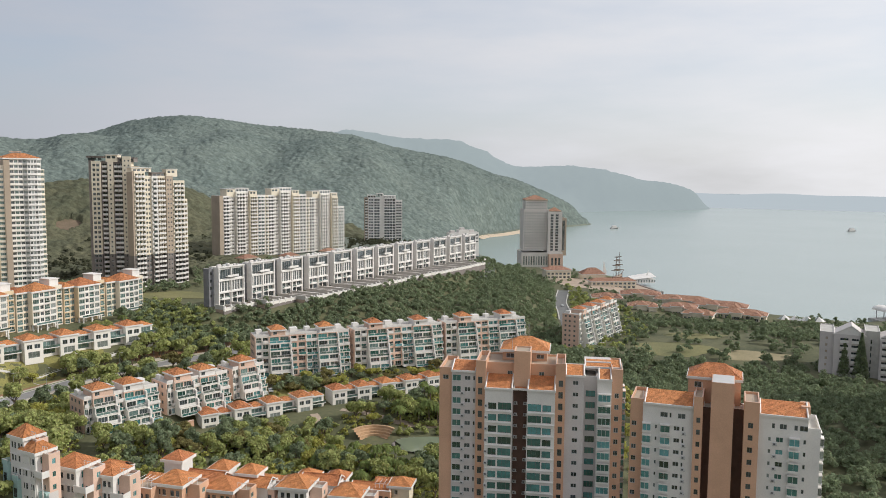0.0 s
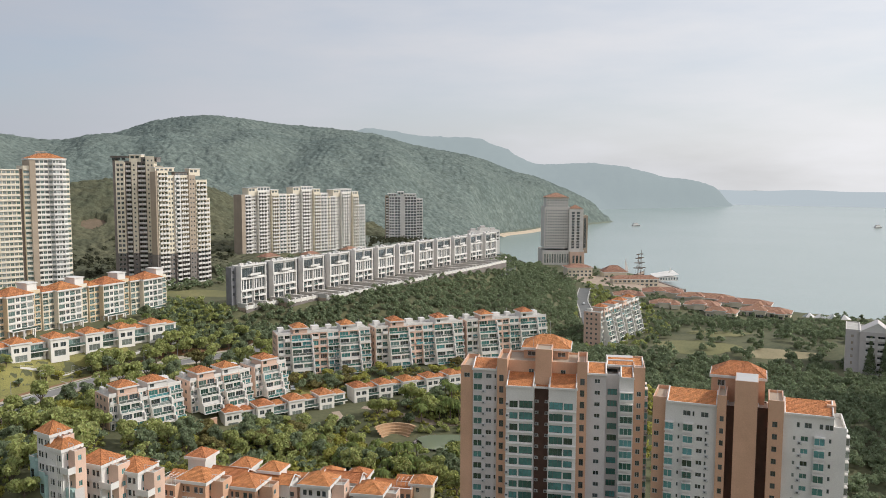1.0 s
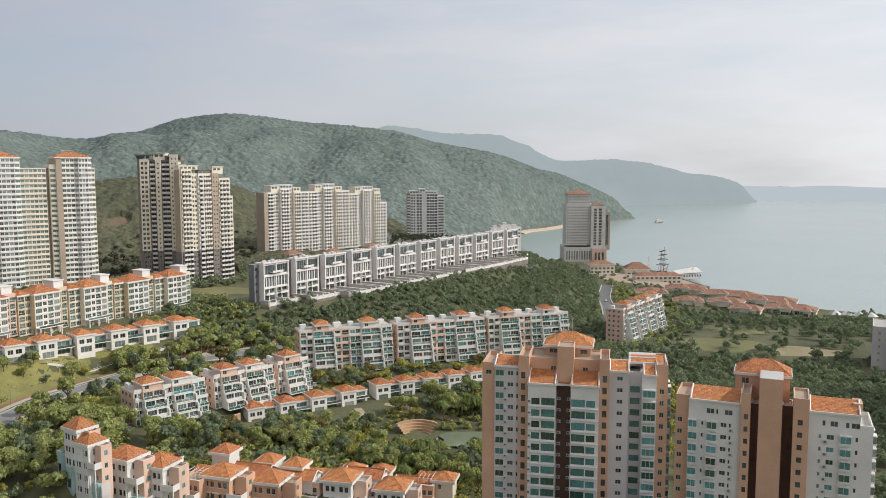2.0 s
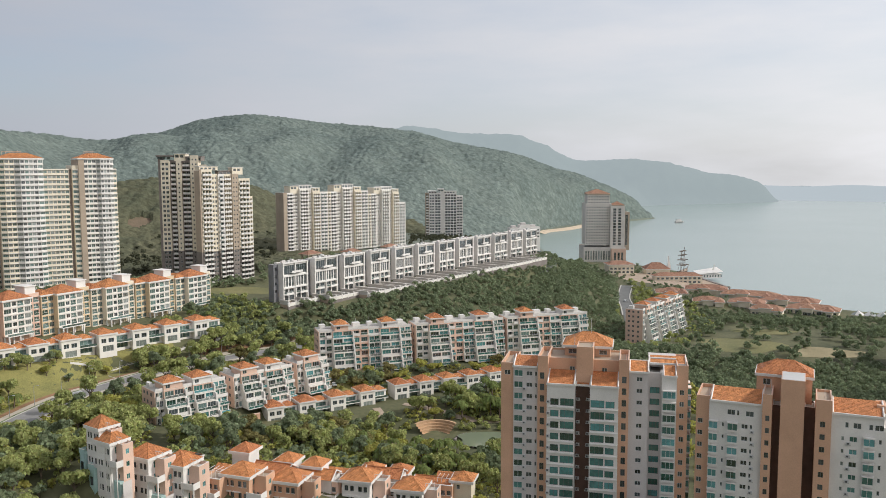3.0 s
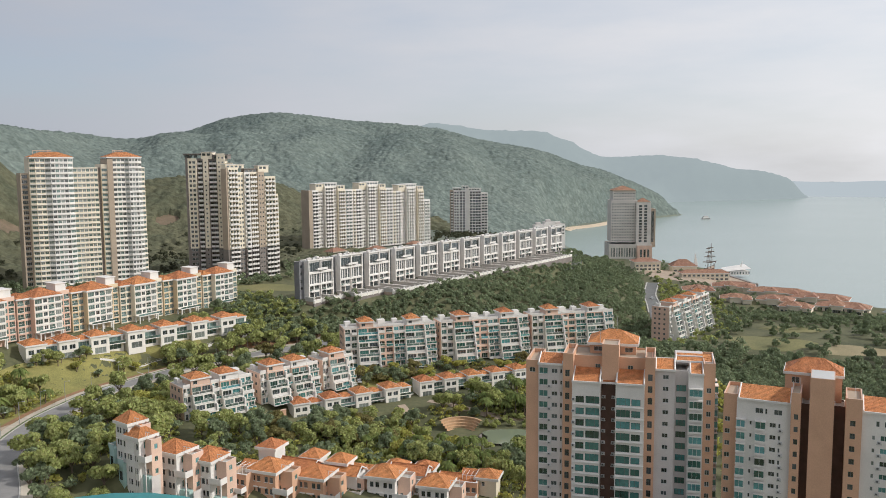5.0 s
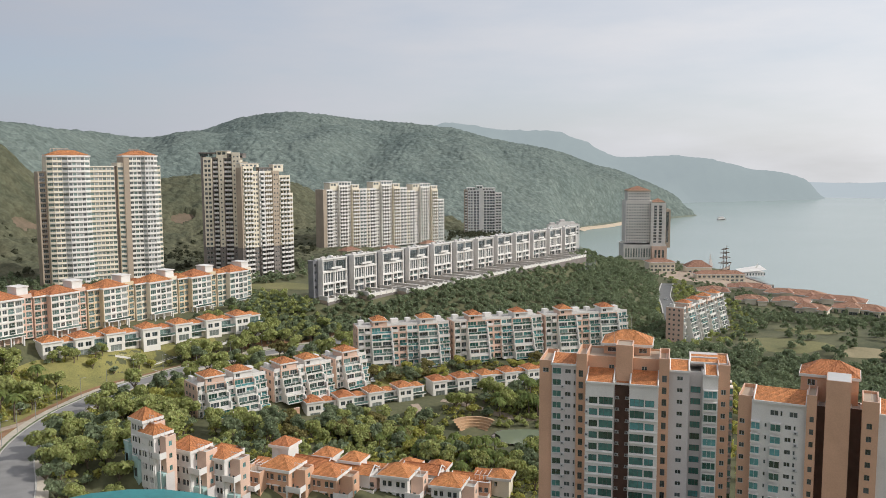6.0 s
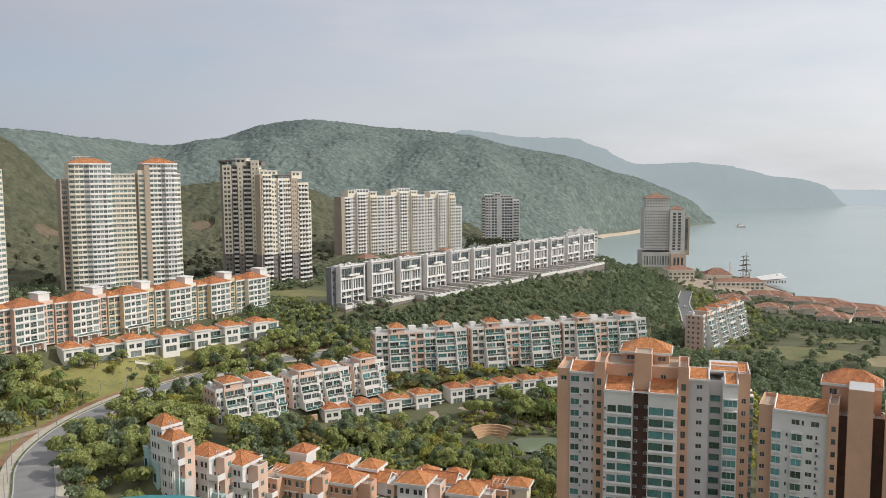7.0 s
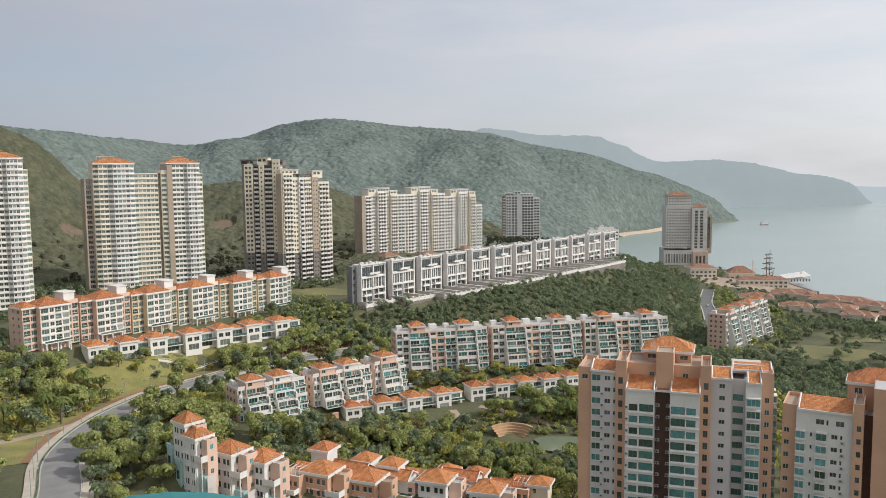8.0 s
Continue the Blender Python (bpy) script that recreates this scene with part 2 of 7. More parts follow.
def window_mesh(w, h, style, pane, frame_key="frame"):
    key = (round(w, 2), round(h, 2), style, pane, frame_key)
    if key in KIT:
        return KIT[key]
    m = Mesh()
    if style == "bay":
        d = 0.85
        m.box(-0.12, w + 0.12, -d - 0.12, 0.05, -0.42, 0, "white")
        m.box(-0.12, w + 0.12, -d - 0.1, 0.05, h, h + 0.26, "white")
        m.face([(0, -d, 0), (w, -d, 0), (w, -d, h), (0, -d, h)], pane)
        m.face([(0, 0, 0), (0, -d, 0), (0, -d, h), (0, 0, h)], pane)
        m.face([(w, -d, 0), (w, 0, 0), (w, 0, h), (w, -d, h)], pane)
        for x in ([0, w / 2, w] if w < 2.2 else [0, w / 3, 2 * w / 3, w]):
            m.box(x - 0.04, x + 0.04, -d - 0.03, -d + 0.03, 0, h, frame_key)
    elif style == "balcony":
        m.face([(0, 1.3, 0), (w, 1.3, 0), (w, 1.3, h), (0, 1.3, h)], pane)
        for i in range(1, max(2, int(w / 1.1))):
            x = w * i / max(2, int(w / 1.1))
            m.box(x - 0.04, x + 0.04, 1.24, 1.3, 0, h, frame_key)
        m.box(-0.1, w + 0.1, -0.9, 1.25, -0.25, 0, "white")
        m.box(-0.06, w + 0.06, -0.88, -0.8, 0, 0.95, pane if pane == "teal" else "white")
        m.box(-0.1, w + 0.1, -0.93, -0.77, 0.95, 1.03, "white")
        for x in (-0.06, w - 0.02):
            m.box(x, x + 0.08, -0.8, 0, 0, 0.95, "white")
    elif style == "rail":
        m.face([(0, 0.5, 0), (w, 0.5, 0), (w, 0.5, h), (0, 0.5, h)], pane)
        m.box(0.0, w, -0.12, -0.04, 0.0, 0.85, "green")
        m.box(-0.05, w + 0.05, -0.16, 0.0, -0.2, 0.0, "white")
        m.box(-0.05, w + 0.05, -0.15, -0.01, 0.85, 0.92, "white")
        m.box(w / 2 - 0.05, w / 2 + 0.05, 0.4, 0.5, 0, h, frame_key)
    else:
        b, y0, y1 = 0.07, 0.11, 0.18
        n = 2 if 1.0 < w <= 2.2 else 1 if w <= 1.0 else 3 if w < 4.5 else 5
        xs = [0.0]
        for i in range(n):
            xs += [w * i / n + b * (1 if i == 0 else 0.5), w * (i + 1) / n - b * (1 if i == n - 1 else 0.5)]
        xs.append(w)
        zs = [0.0, b, h - b, h]
        for i in range(len(xs) - 1):
            for k in range(3):
                u0, u1, v0, v1 = xs[i], xs[i + 1], zs[k], zs[k + 1]
                if i % 2 == 1 and k == 1:
                    q, r = [(u0, y0, v0), (u1, y0, v0), (u1, y0, v1), (u0, y0, v1)], [(u0, y1, v0), (u1, y1, v0), (u1, y1, v1), (u0, y1, v1)]
                    for e in range(4):
                        g = (e + 1) % 4
                        m.face([q[e], q[g], r[g], r[e]], frame_key)
                    m.face(r, pane)
                else:
                    m.face([(u0, y0, v0), (u1, y0, v0), (u1, y0, v1), (u0, y0, v1)], frame_key)
        if style == "sill":
            m.box(-0.1, w + 0.1, -0.12, 0.1, -0.14, 0, "white")
    SHAPE[key] = m
    KIT[key] = m.data({"bay": "bay_window", "balcony": "balcony", "rail": "balcony"}.get(style, "window"))
    return KIT[key]


NEAR, FAR = set(), set()


def pane_mesh(w, h, pane):
    """The glass of a window, a mesh of its own, 3 mm in front of the frame's back."""
    key = (round(w, 2), round(h, 2), "pane", pane)
    if key not in KIT:
        m = Mesh()
        m.face([(0.05, 0.174, 0.05), (w - 0.05, 0.174, 0.05), (w - 0.05, 0.174, h - 0.05), (0.05, 0.174, h - 0.05)], pane)
        KIT[key] = m.data("pane")
    return KIT[key]


def facade(wall, b, p0, p1, z0, z1, ops, key):
    """A wall from p0 to p1 (left to right, seen from outside) with openings through it, and a window object in each.
    ops: (u0, u1, z0, z1, style, pane[, frame])."""
    p0, p1 = Vector(p0), Vector(p1)
    L = (p1 - p0).length
    d = (p1 - p0) / L
    inward = Vector((-d.y, d.x))
    ang = math.atan2(d.y, d.x)

    def at(u, y, z):
        q = p0 + d * u + inward * y
        return (q.x, q.y, z)

    holes = [o for o in ops if o[4] != "bay"]
    us = sorted({0.0, L, *[o[0] for o in holes], *[o[1] for o in holes]})
    zs = sorted({z0, z1, *[o[2] for o in holes], *[o[3] for o in holes]})
    taken = set()
    for o in holes:
        i0, i1, k0, k1 = us.index(o[0]), us.index(o[1]), zs.index(o[2]), zs.index(o[3])
        taken |= {(i, k) for i in range(i0, i1) for k in range(k0, k1)}
    s = wall.slot(key)
    for k in range(len(zs) - 1):
        i = 0
        while i < len(us) - 1:
            if (i, k) in taken:
                i += 1
                continue
            j = i
            while j < len(us) - 1 and (j, k) not in taken:
                j += 1
            wall.face([at(us[i], 0, zs[k]), at(us[j], 0, zs[k]), at(us[j], 0, zs[k + 1]), at(us[i], 0, zs[k + 1])], key)
            i = j
    bank = Mesh()
    for o in ops:
        u0, u1, a, c, style, pane = o[:6]
        fr = o[6] if len(o) > 6 else "frame"
        if style != "bay":
            r = 1.3 if style == "balcony" else 0.5 if style == "rail" else 0.2
            for q in ([(u0, 0, a), (u1, 0, a), (u1, r, a), (u0, r, a)], [(u1, 0, c), (u0, 0, c), (u0, r, c), (u1, r, c)],
                      [(u0, 0, c), (u0, 0, a), (u0, r, a), (u0, r, c)], [(u1, 0, a), (u1, 0, c), (u1, r, c), (u1, r, a)]):
                wall.face([at(*x) for x in q], key)
        me = window_mesh(u1 - u0, c - a, style, pane, fr)
        q = at(u0, 0, a)
        if b.name in FAR and (key != "white" or style == "balcony"):
            bank.add(SHAPE[round(u1 - u0, 2), round(c - a, 2), style, pane, fr], turned(q[0], q[1], q[2], ang))
            continue
        ob = part(me.name, me, b, "", turned(q[0], q[1], q[2], ang))
        if b.name in NEAR and style in ("w", "sill"):
            part("pane", pane_mesh(u1 - u0, c - a, pane), ob)
    if bank.v:
        tagged(part("glazing", bank, b), kind="stuff")


def floors(cols, z0, n, fh, w=None):
    """Repeats a floor's openings (u0, u1, low, high, style, pane) over n floors."""
    return [(c[0], c[1], round(z0 + i * fh + c[2], 3), round(z0 + i * fh + c[3], 3), *c[4:]) for i in range(n) for c in cols]


def strip(wall, b, x0, x1, y0, y1, z0, z1, key, front=(), right=(), left=(), par=0.9):
    """A box-shaped wing with openings in front and sides, and a flat roof with a parapet."""
    wall = Mesh()
    rim = z1 + par
    facade(wall, b, (x0, y0), (x1, y0), z0, rim, list(front), key)
    facade(wall, b, (x1, y0), (x1, y1), z0, rim, list(right), key)
    facade(wall, b, (x1, y1), (x0, y1), z0, rim, [], key)
    facade(wall, b, (x0, y1), (x0, y0), z0, rim, list(left), key)
    t = 0.28 if rim > z1 else 0.0
    out = [(x0, y0), (x1, y0), (x1, y1), (x0, y1)]
    inn = [(x0 + t, y0 + t), (x1 - t, y0 + t), (x1 - t, y1 - t), (x0 + t, y1 - t)]
    wall.face([(*q, z1) for q in inn], "tan" if key == "orange" else "concrete")
    if t:
        for k in range(4):
            a, c, d, e = out[k], out[(k + 1) % 4], inn[(k + 1) % 4], inn[k]
            wall.face([(*a, rim), (*c, rim), (*d, rim), (*e, rim)], "pink" if key == "orange" else "white")
            wall.face([(*e, rim), (*d, rim), (*d, z1), (*e, z1)], key)
    part("wall", wall, b)


def hip_roof(b, *args, label="orange clay tile hipped roof"):
    r = Mesh()
    r.hip(*args)
    part("roof", r, b, label)


def mast(b, x, y, z, h, r=0.05):
    m = Mesh()
    m.tube((x, y, z), (x, y, z + h), r, r * 0.7, "frame", 4)
    part("antenna", m, b)


def along(p0, p1, z):
    """The pose of a building whose front runs from p0 to p1, left to right."""
    return turned(p0[0], p0[1], z, math.atan2(p1[1] - p0[1], p1[0] - p0[0]))


# ---- land: terraces, slopes, hills, coast ----
TERRACES = [
    # pond garden, low houses, stepped blocks
    (-45, 296, 16, 12, 300, 16), (-90, 297, 22, 0, 352, 22), (-80, 352, 28, 42, 400, 27), (-120, 280, 27, -72, 332, 27),
    # villas, towers below the camera
    (-112, 214, 36, -88, 224, 28), (-88, 224, 27, -5, 240, 16), (-116, 196, 29, -90, 203, 22), (-90, 203, 20, -5, 222, 8), (-20, 205, 14, 110, 180, 14),
    # road by the lawn
    (-128, 180, 35, -178, 286, 28), (-178, 286, 28, -172, 345, 26), (-172, 345, 26, -110, 398, 27),
    # apartment terrace with its row of small houses
    (-235, 300, 43, -160, 450, 41), (-200, 322, 36, -140, 392, 35),
]
TERRACES += [
    (-123, 430, 42, 32, 690, 42), (-330, 420, 44, -225, 505, 44), (-225, 545, 45, -150, 600, 45), (-190, 690, 44, -60, 830, 40),
    (-110, 412, 31, 40, 430, 22), (80, 420, 9, 260, 440, 9), (75, 500, 9, 135, 590, 8), (110, 620, 7, 310, 600, 4), (112, 800, 7, 190, 780, 5), (95, 980, 4, 190, 890, 3),
    (-300, 250, 46, -260, 330, 48), (90, 590, 8, 108, 700, 8), (108, 700, 8, 112, 790, 8), (30, 560, 26, 62, 690, 26), (25, 186, 28, 60, 178, 28),
]
COAST = [(900, 560), (520, 600), (384, 690), (300, 662), (240, 690), (207, 742), (219, 785), (240, 905), (170, 1005), (88, 1040), (62, 1200), (70, 1440),
         (190, 1640), (338, 1806), (350, 1862), (240, 2050), (420, 2400), (860, 2620), (930, 2850), (1500, 4200)]
RIDGE = [(-60, 4.2), (-37.5, 2.83), (-33.5, 2.32), (-29.5, 2.02), (-26.7, 1.47), (-23.0, 2.16), (-20.4, 2.95), (-17.0, 3.24), (-12.7, 2.72),
         (-8.9, 2.52), (-5.5, 2.1), (-4.1, 1.68), (-1.8, 1.27), (0.9, 0.83), (2.45, 0.24), (4.1, -0.5), (5.5, -1.0), (8.4, -2.15), (9.8, -2.95), (10.4, -3.7), (11, -4.2), (60, -4.2)]
RIDGE_FAR = [(-60, 0.2), (-14, 0.6), (-6.5, 2.72), (-2.7, 2.13), (0.9, 2.06), (2.8, 1.33), (4.7, 0.26), (5.8, 0.22), (8.7, 0.37), (11.2, 0.06), (13.7, -0.62), (15.4, -0.74), (16.7, -1.17), (17.8, -1.8), (19.0, -2.5), (60, -2.6)]

# lower wooded spur in front of the main hill: azimuth and height angle seen from the viewpoint
SPUR = [(-60, 4.2), (-44, 3.6), (-37.5, 2.9), (-35.2, 1.7), (-33.2, -0.7), (-30, -1.6), (-27, -1.3), (-25.3, -0.93), (-23.3, -0.8), (-20, -1.0), (-16.9, -1.4), (-15.7, -2.0), (-13, -3.6), (-11, -5.5), (60, -6)]


def smooth(a, b, x):
    t = np.clip((x - a) / (b - a), 0, 1)
    return t * t * (3 - 2 * t)


def inland(x, y):
    """Signed distance to the coast, positive on land (the land lies to the left of the line)."""
    best, sign = np.full(x.shape, 1e9), np.ones(x.shape)
    for (ax, ay), (bx, by) in zip(COAST, COAST[1:]):
        dx, dy = bx - ax, by - ay
        t = np.clip(((x - ax) * dx + (y - ay) * dy) / (dx * dx + dy * dy), 0, 1)
        dist = np.hypot(x - ax - t * dx, y - ay - t * dy)
        side = np.sign(dx * (y - ay) - dy * (x - ax))
        near = dist < best - 1e-6
        best = np.where(near, dist, best)
        sign = np.where(near, side, sign)
    return best * sign


def lumps(x, y, size, seed):
    """Cheap smooth noise from turned sine waves."""
    rng = np.random.RandomState(seed)
    out = np.zeros(x.shape)
    for k in range(7):
        a, ph = rng.uniform(0, 6.28, 2)
        s = size * rng.uniform(0.5, 1.6)
        out += np.sin((x * math.cos(a) + y * math.sin(a)) * 6.28 / s + ph + 1.3 * np.sin((x * math.sin(a) - y * math.cos(a)) * 6.28 / (s * 1.7)))
    return out / 7


def terrain(x, y):
    x, y = np.atleast_1d(np.asarray(x, float)), np.atleast_1d(np.asarray(y, float))
    top, weight = np.zeros(x.shape), np.zeros(x.shape)
    for ax, ay, az, bx, by, bz in TERRACES:
        dx, dy = bx - ax, by - ay
        t = np.clip(((x - ax) * dx + (y - ay) * dy) / (dx * dx + dy * dy), 0, 1)
        d2 = (x - ax - t * dx) ** 2 + (y - ay - t * dy) ** 2
        w = 1 / (d2 + 16) ** 1.6
        top += w * (az + t * (bz - az))
        weight += w
    z = top / weight
    az, r = np.degrees(np.arctan2(x, y)), np.hypot(x, y)
    ra, rh = np.array(RIDGE).T
    fa, fh = np.array(RIDGE_FAR).T
    r0 = np.interp(az, [-60, -36, -28, -22, 0, 12], [900, 1050, 1500, 1700, 1750, 1800])
    soft = sum(np.interp(az + o, ra, rh) for o in (-0.7, 0, 0.7)) / 3
    crest = EYE + r0 * np.tan(np.radians(soft)) - 6
    start = np.interp(az, [-60, -34, -30, -26, -5, 4, 12], [520, 560, 640, 720, 900, 1350, 1600])
    rise = smooth(start, r0, r) ** 0.9 * (1 - 0.75 * smooth(r0, r0 + 700, r))
    rough = lumps(x, y, 420, 3) * 30 + (lumps(az * 24, r * 0.3, 190, 23) * 30 + lumps(az * 24, r * 0.4, 80, 27) * 10) * (1 - smooth(r0 - 420, r0 - 60, r)) + lumps(x, y, 70, 6) * 2
    edge = np.clip((r - start) / 200, 0, 1) * np.clip(np.abs(r - r0) / 160, 0.06, 1)
    z = z * (1 - smooth(1900, 2250, r))
    hill = np.clip(z, 0, 45) + np.maximum(crest - np.clip(z, 0, 45), 0) * rise + rough * edge * np.clip(rise, 0, 1) * (1 - smooth(r0 + 200, r0 + 700, r))
    z = np.where(r > start, np.maximum(z * 0 + hill, -4), z)
    rs = np.interp(az, [-45, -33, -25, -15, -10], [800, 820, 900, 960, 1000])
    sa, sh = np.array(SPUR).T
    low = np.clip(top / weight, 0, 45)
    crest = EYE + rs * np.tan(np.radians(sum(np.interp(az + o, sa, sh) for o in (-0.5, 0, 0.5)) / 3)) - 6
    bank = low + (crest - low + lumps(x, y, 120, 14) * 3) * np.exp(-((r - rs) / 125) ** 2)
    z = np.where((az < -10) & (crest > low + 4), np.maximum(z, bank), z)
    far0 = 2750.0
    softf = sum(np.interp(az + o, fa, fh) for o in (-0.4, 0, 0.4)) / 3
    crest2 = EYE + far0 * np.tan(np.radians(softf))
    second = np.maximum(crest2, 0) * smooth(2150, far0, r) * (1 - 0.95 * smooth(far0, far0 + 500, r)) + lumps(x, y, 300, 8) * 14 * smooth(2150, 2400, r) * (1 - smooth(far0 - 300, far0 - 60, r)) + (lumps(x, y, 90, 17) * 5 + lumps(x, y, 34, 19) * 3) * smooth(2200, 2400, r)
    z = np.maximum(z, np.where(r > 2100, second, -50))
    land = inland(x, y)
    z = np.where(land > 0, np.maximum(z, 1.2), z)
    z = np.where(r > 700, -4 + (z + 4) * smooth(-6, 60, land), np.where(land < 4, -4 + (z + 4) * smooth(-3, 2, land), z))
    return z


def ground_z(x, y):
    return float(terrain(x, y)[0])


def ground_material():
    m = material("grass_and_scrub", (0.115, 0.112, 0.055), 0.95, 0.3, 0.05, 0.6, 0.4, 0, 0, 0, (0.06, 0.068, 0.032))
    return m


M["ground"] = ground_material()
# greyed green: some distance haze is mixed into the hillside colour
M["hillside"] = material("wooded_hillside", (0.145, 0.16, 0.12), 0.95, 0.2, 0.008, 0.06, 1.0, 0, 0, 0, (0.085, 0.10, 0.08))


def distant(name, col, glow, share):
    """Far backdrop: matt land, with the bright haze of kilometres of air mixed in as emission."""
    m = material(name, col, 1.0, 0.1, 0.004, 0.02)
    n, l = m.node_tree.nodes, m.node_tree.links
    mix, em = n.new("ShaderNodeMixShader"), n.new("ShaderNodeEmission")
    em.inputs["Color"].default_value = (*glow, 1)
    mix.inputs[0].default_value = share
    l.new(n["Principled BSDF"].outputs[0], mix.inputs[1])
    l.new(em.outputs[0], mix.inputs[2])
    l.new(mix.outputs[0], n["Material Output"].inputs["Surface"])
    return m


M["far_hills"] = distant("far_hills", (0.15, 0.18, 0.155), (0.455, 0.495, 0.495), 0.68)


def build_ground():
    azs = np.concatenate([np.arange(-180, -48, 6.0), np.arange(-48, 40, 0.22), np.arange(40, 180, 5.0), [180.0]])
    rs = np.concatenate([[0], np.geomspace(12, 160, 18), np.geomspace(165, 700, 150), np.geomspace(708, 4700, 170)])
    A, R = np.meshgrid(np.radians(azs), rs)
    X, Y = R * np.sin(A), R * np.cos(A)
    Zs = terrain(X.ravel(), Y.ravel()).reshape(X.shape)
    back = smooth(150, 400, np.hypot(X, Y)) * smooth(60, 110, np.abs(np.degrees(A)))
    Zs = Zs + back * 10
    n, k = X.shape
    v = np.stack([X, Y, Zs], -1).reshape(-1, 3)
    i = np.arange((n - 1) * (k - 1))
    a = (i // (k - 1)) * k + i % (k - 1)
    f = np.stack([a, a + k, a + k + 1, a + 1], 1)
    me = bpy.data.meshes.new("ground")
    me.from_pydata(v.tolist(), [], f.tolist())
    me.materials.append(M["ground"])
    me.materials.append(M["hillside"])
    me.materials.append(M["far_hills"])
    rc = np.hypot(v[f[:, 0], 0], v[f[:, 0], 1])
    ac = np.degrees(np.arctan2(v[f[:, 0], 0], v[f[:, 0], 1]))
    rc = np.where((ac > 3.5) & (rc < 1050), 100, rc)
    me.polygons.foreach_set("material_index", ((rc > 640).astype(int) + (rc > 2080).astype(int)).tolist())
    me.polygons.foreach_set("use_smooth", [True] * len(f))
    me.update()
    return tagged(new("ground", me), "grassy terraces rising to wooded hills", "ground", "", "structure")


build_ground()


def build_sea():
    m = bpy.data.materials.new("sea_water")
    m.use_nodes = True
    n, l = m.node_tree.nodes, m.node_tree.links
    p = n["Principled BSDF"]
    p.inputs["Base Color"].default_value = (0.20, 0.34, 0.34, 1)
    p.inputs["Roughness"].default_value, p.inputs["IOR"].default_value = 0.22, 1.33
    geo, tex, bp = n.new("ShaderNodeNewGeometry"), n.new("ShaderNodeTexNoise"), n.new("ShaderNodeBump")
    tex.inputs["Scale"].default_value, tex.inputs["Detail"].default_value = 0.25, 5
    bp.inputs["Strength"].default_value, bp.inputs["Distance"].default_value = 0.5, 0.6
    l.new(geo.outputs["Position"], tex.inputs["Vector"])
    l.new(tex.outputs["Fac"], bp.inputs["Height"])
    l.new(bp.outputs["Normal"], p.inputs["Normal"])
    broad, mix = n.new("ShaderNodeTexNoise"), n.new("ShaderNodeMix")
    broad.inputs["Scale"].default_value, broad.inputs["Detail"].default_value = 0.004, 3
    mix.data_type = "RGBA"
    mix.inputs[6].default_value, mix.inputs[7].default_value = (0.285, 0.35, 0.33, 1), (0.345, 0.405, 0.385, 1)
    l.new(geo.outputs["Position"], broad.inputs["Vector"])
    l.new(broad.outputs["Fac"], mix.inputs[0])
    l.new(mix.outputs[2], p.inputs["Base Color"])
    M["sea"] = m
    w = Mesh()
    ring = [(4700 * math.cos(t * math.pi / 24), 4700 * math.sin(t * math.pi / 24), 0.0) for t in range(48)]
    w.face(ring, "sea")
    part_ob = part("sea", w)
    tagged(part_ob, "calm pale green-grey sea in haze", "water", "", "structure")


build_sea()


def build_far_coast():
    """The low far shore across the bay."""
    # nearly all of this shore's colour is emission standing in for haze
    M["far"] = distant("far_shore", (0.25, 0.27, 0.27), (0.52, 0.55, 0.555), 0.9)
    n = 120
    m = Mesh()
    top = []
    for i in range(n + 1):
        a = radians(12 + 34 * i / n)
        h = 118 - 3300 * 0.0262 + 2 * math.sin(i * 0.21) + 1.5 * math.sin(i * 0.37 + 1)
        top.append((a, h + 6))
    for (a, h), (a2, h2) in zip(top, top[1:]):
        ring = [(2850, -2, -2), (3300, h, h2), (3800, -2, -2)]
        for (r, p, q), (r2, p2, q2) in zip(ring, ring[1:]):
            m.face([(r * math.sin(a), r * math.cos(a), p), (r * math.sin(a2), r * math.cos(a2), q),
                    (r2 * math.sin(a2), r2 * math.cos(a2), q2), (r2 * math.sin(a), r2 * math.cos(a), p2)], "far")
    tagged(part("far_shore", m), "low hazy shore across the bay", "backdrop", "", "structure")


build_far_coast()


# ---- towers below the camera ----
def sloped_roof(b, x0, x1, y0, y1, z, rise, key="tile"):
    """Single-pitch tiled roof that climbs away from the front, between white raised edges."""
    m = Mesh()
    m.box(x0 - 0.3, x1 + 0.3, y0 - 0.5, y0, z - 0.35, z + 0.15, "white")
    m.face([(x0, y0 - 0.3, z + 0.1), (x1, y0 - 0.3, z + 0.1), (x1, y1, z + rise), (x0, y1, z + rise)], key)
    m.face([(x1, y1, z), (x0, y1, z), (x0, y1, z + rise), (x1, y1, z + rise)], "orange")
    for x in (x0, x1):
        m.face([(x, y0, z), (x, y1, z), (x, y1, z + rise), (x, y0, z + 0.1)], "white")
        m.face([(x, y0, z), (x, y0, z + 0.1), (x, y1, z + rise), (x, y1, z)], "white")
        m.tube((x, y0 - 0.4, z + 0.2), (x, y1, z + rise + 0.12), 0.2, 0.2, "white", 4)
    part("roof", m, b, "orange clay tile roof with white edges")


def ac_mesh():
    if "ac" not in KIT:
        m = Mesh()
        m.box(0, 0.9, -0.45, 0, 0, 0.6, "frame")
        m.box(-0.1, 1.0, -0.5, 0.05, -0.1, 0, "concrete")
        m.box(0.15, 0.6, -0.47, -0.44, 0.08, 0.5, "frame_dark")
        KIT["ac"] = m.data("air_conditioner")
    return KIT["ac"]


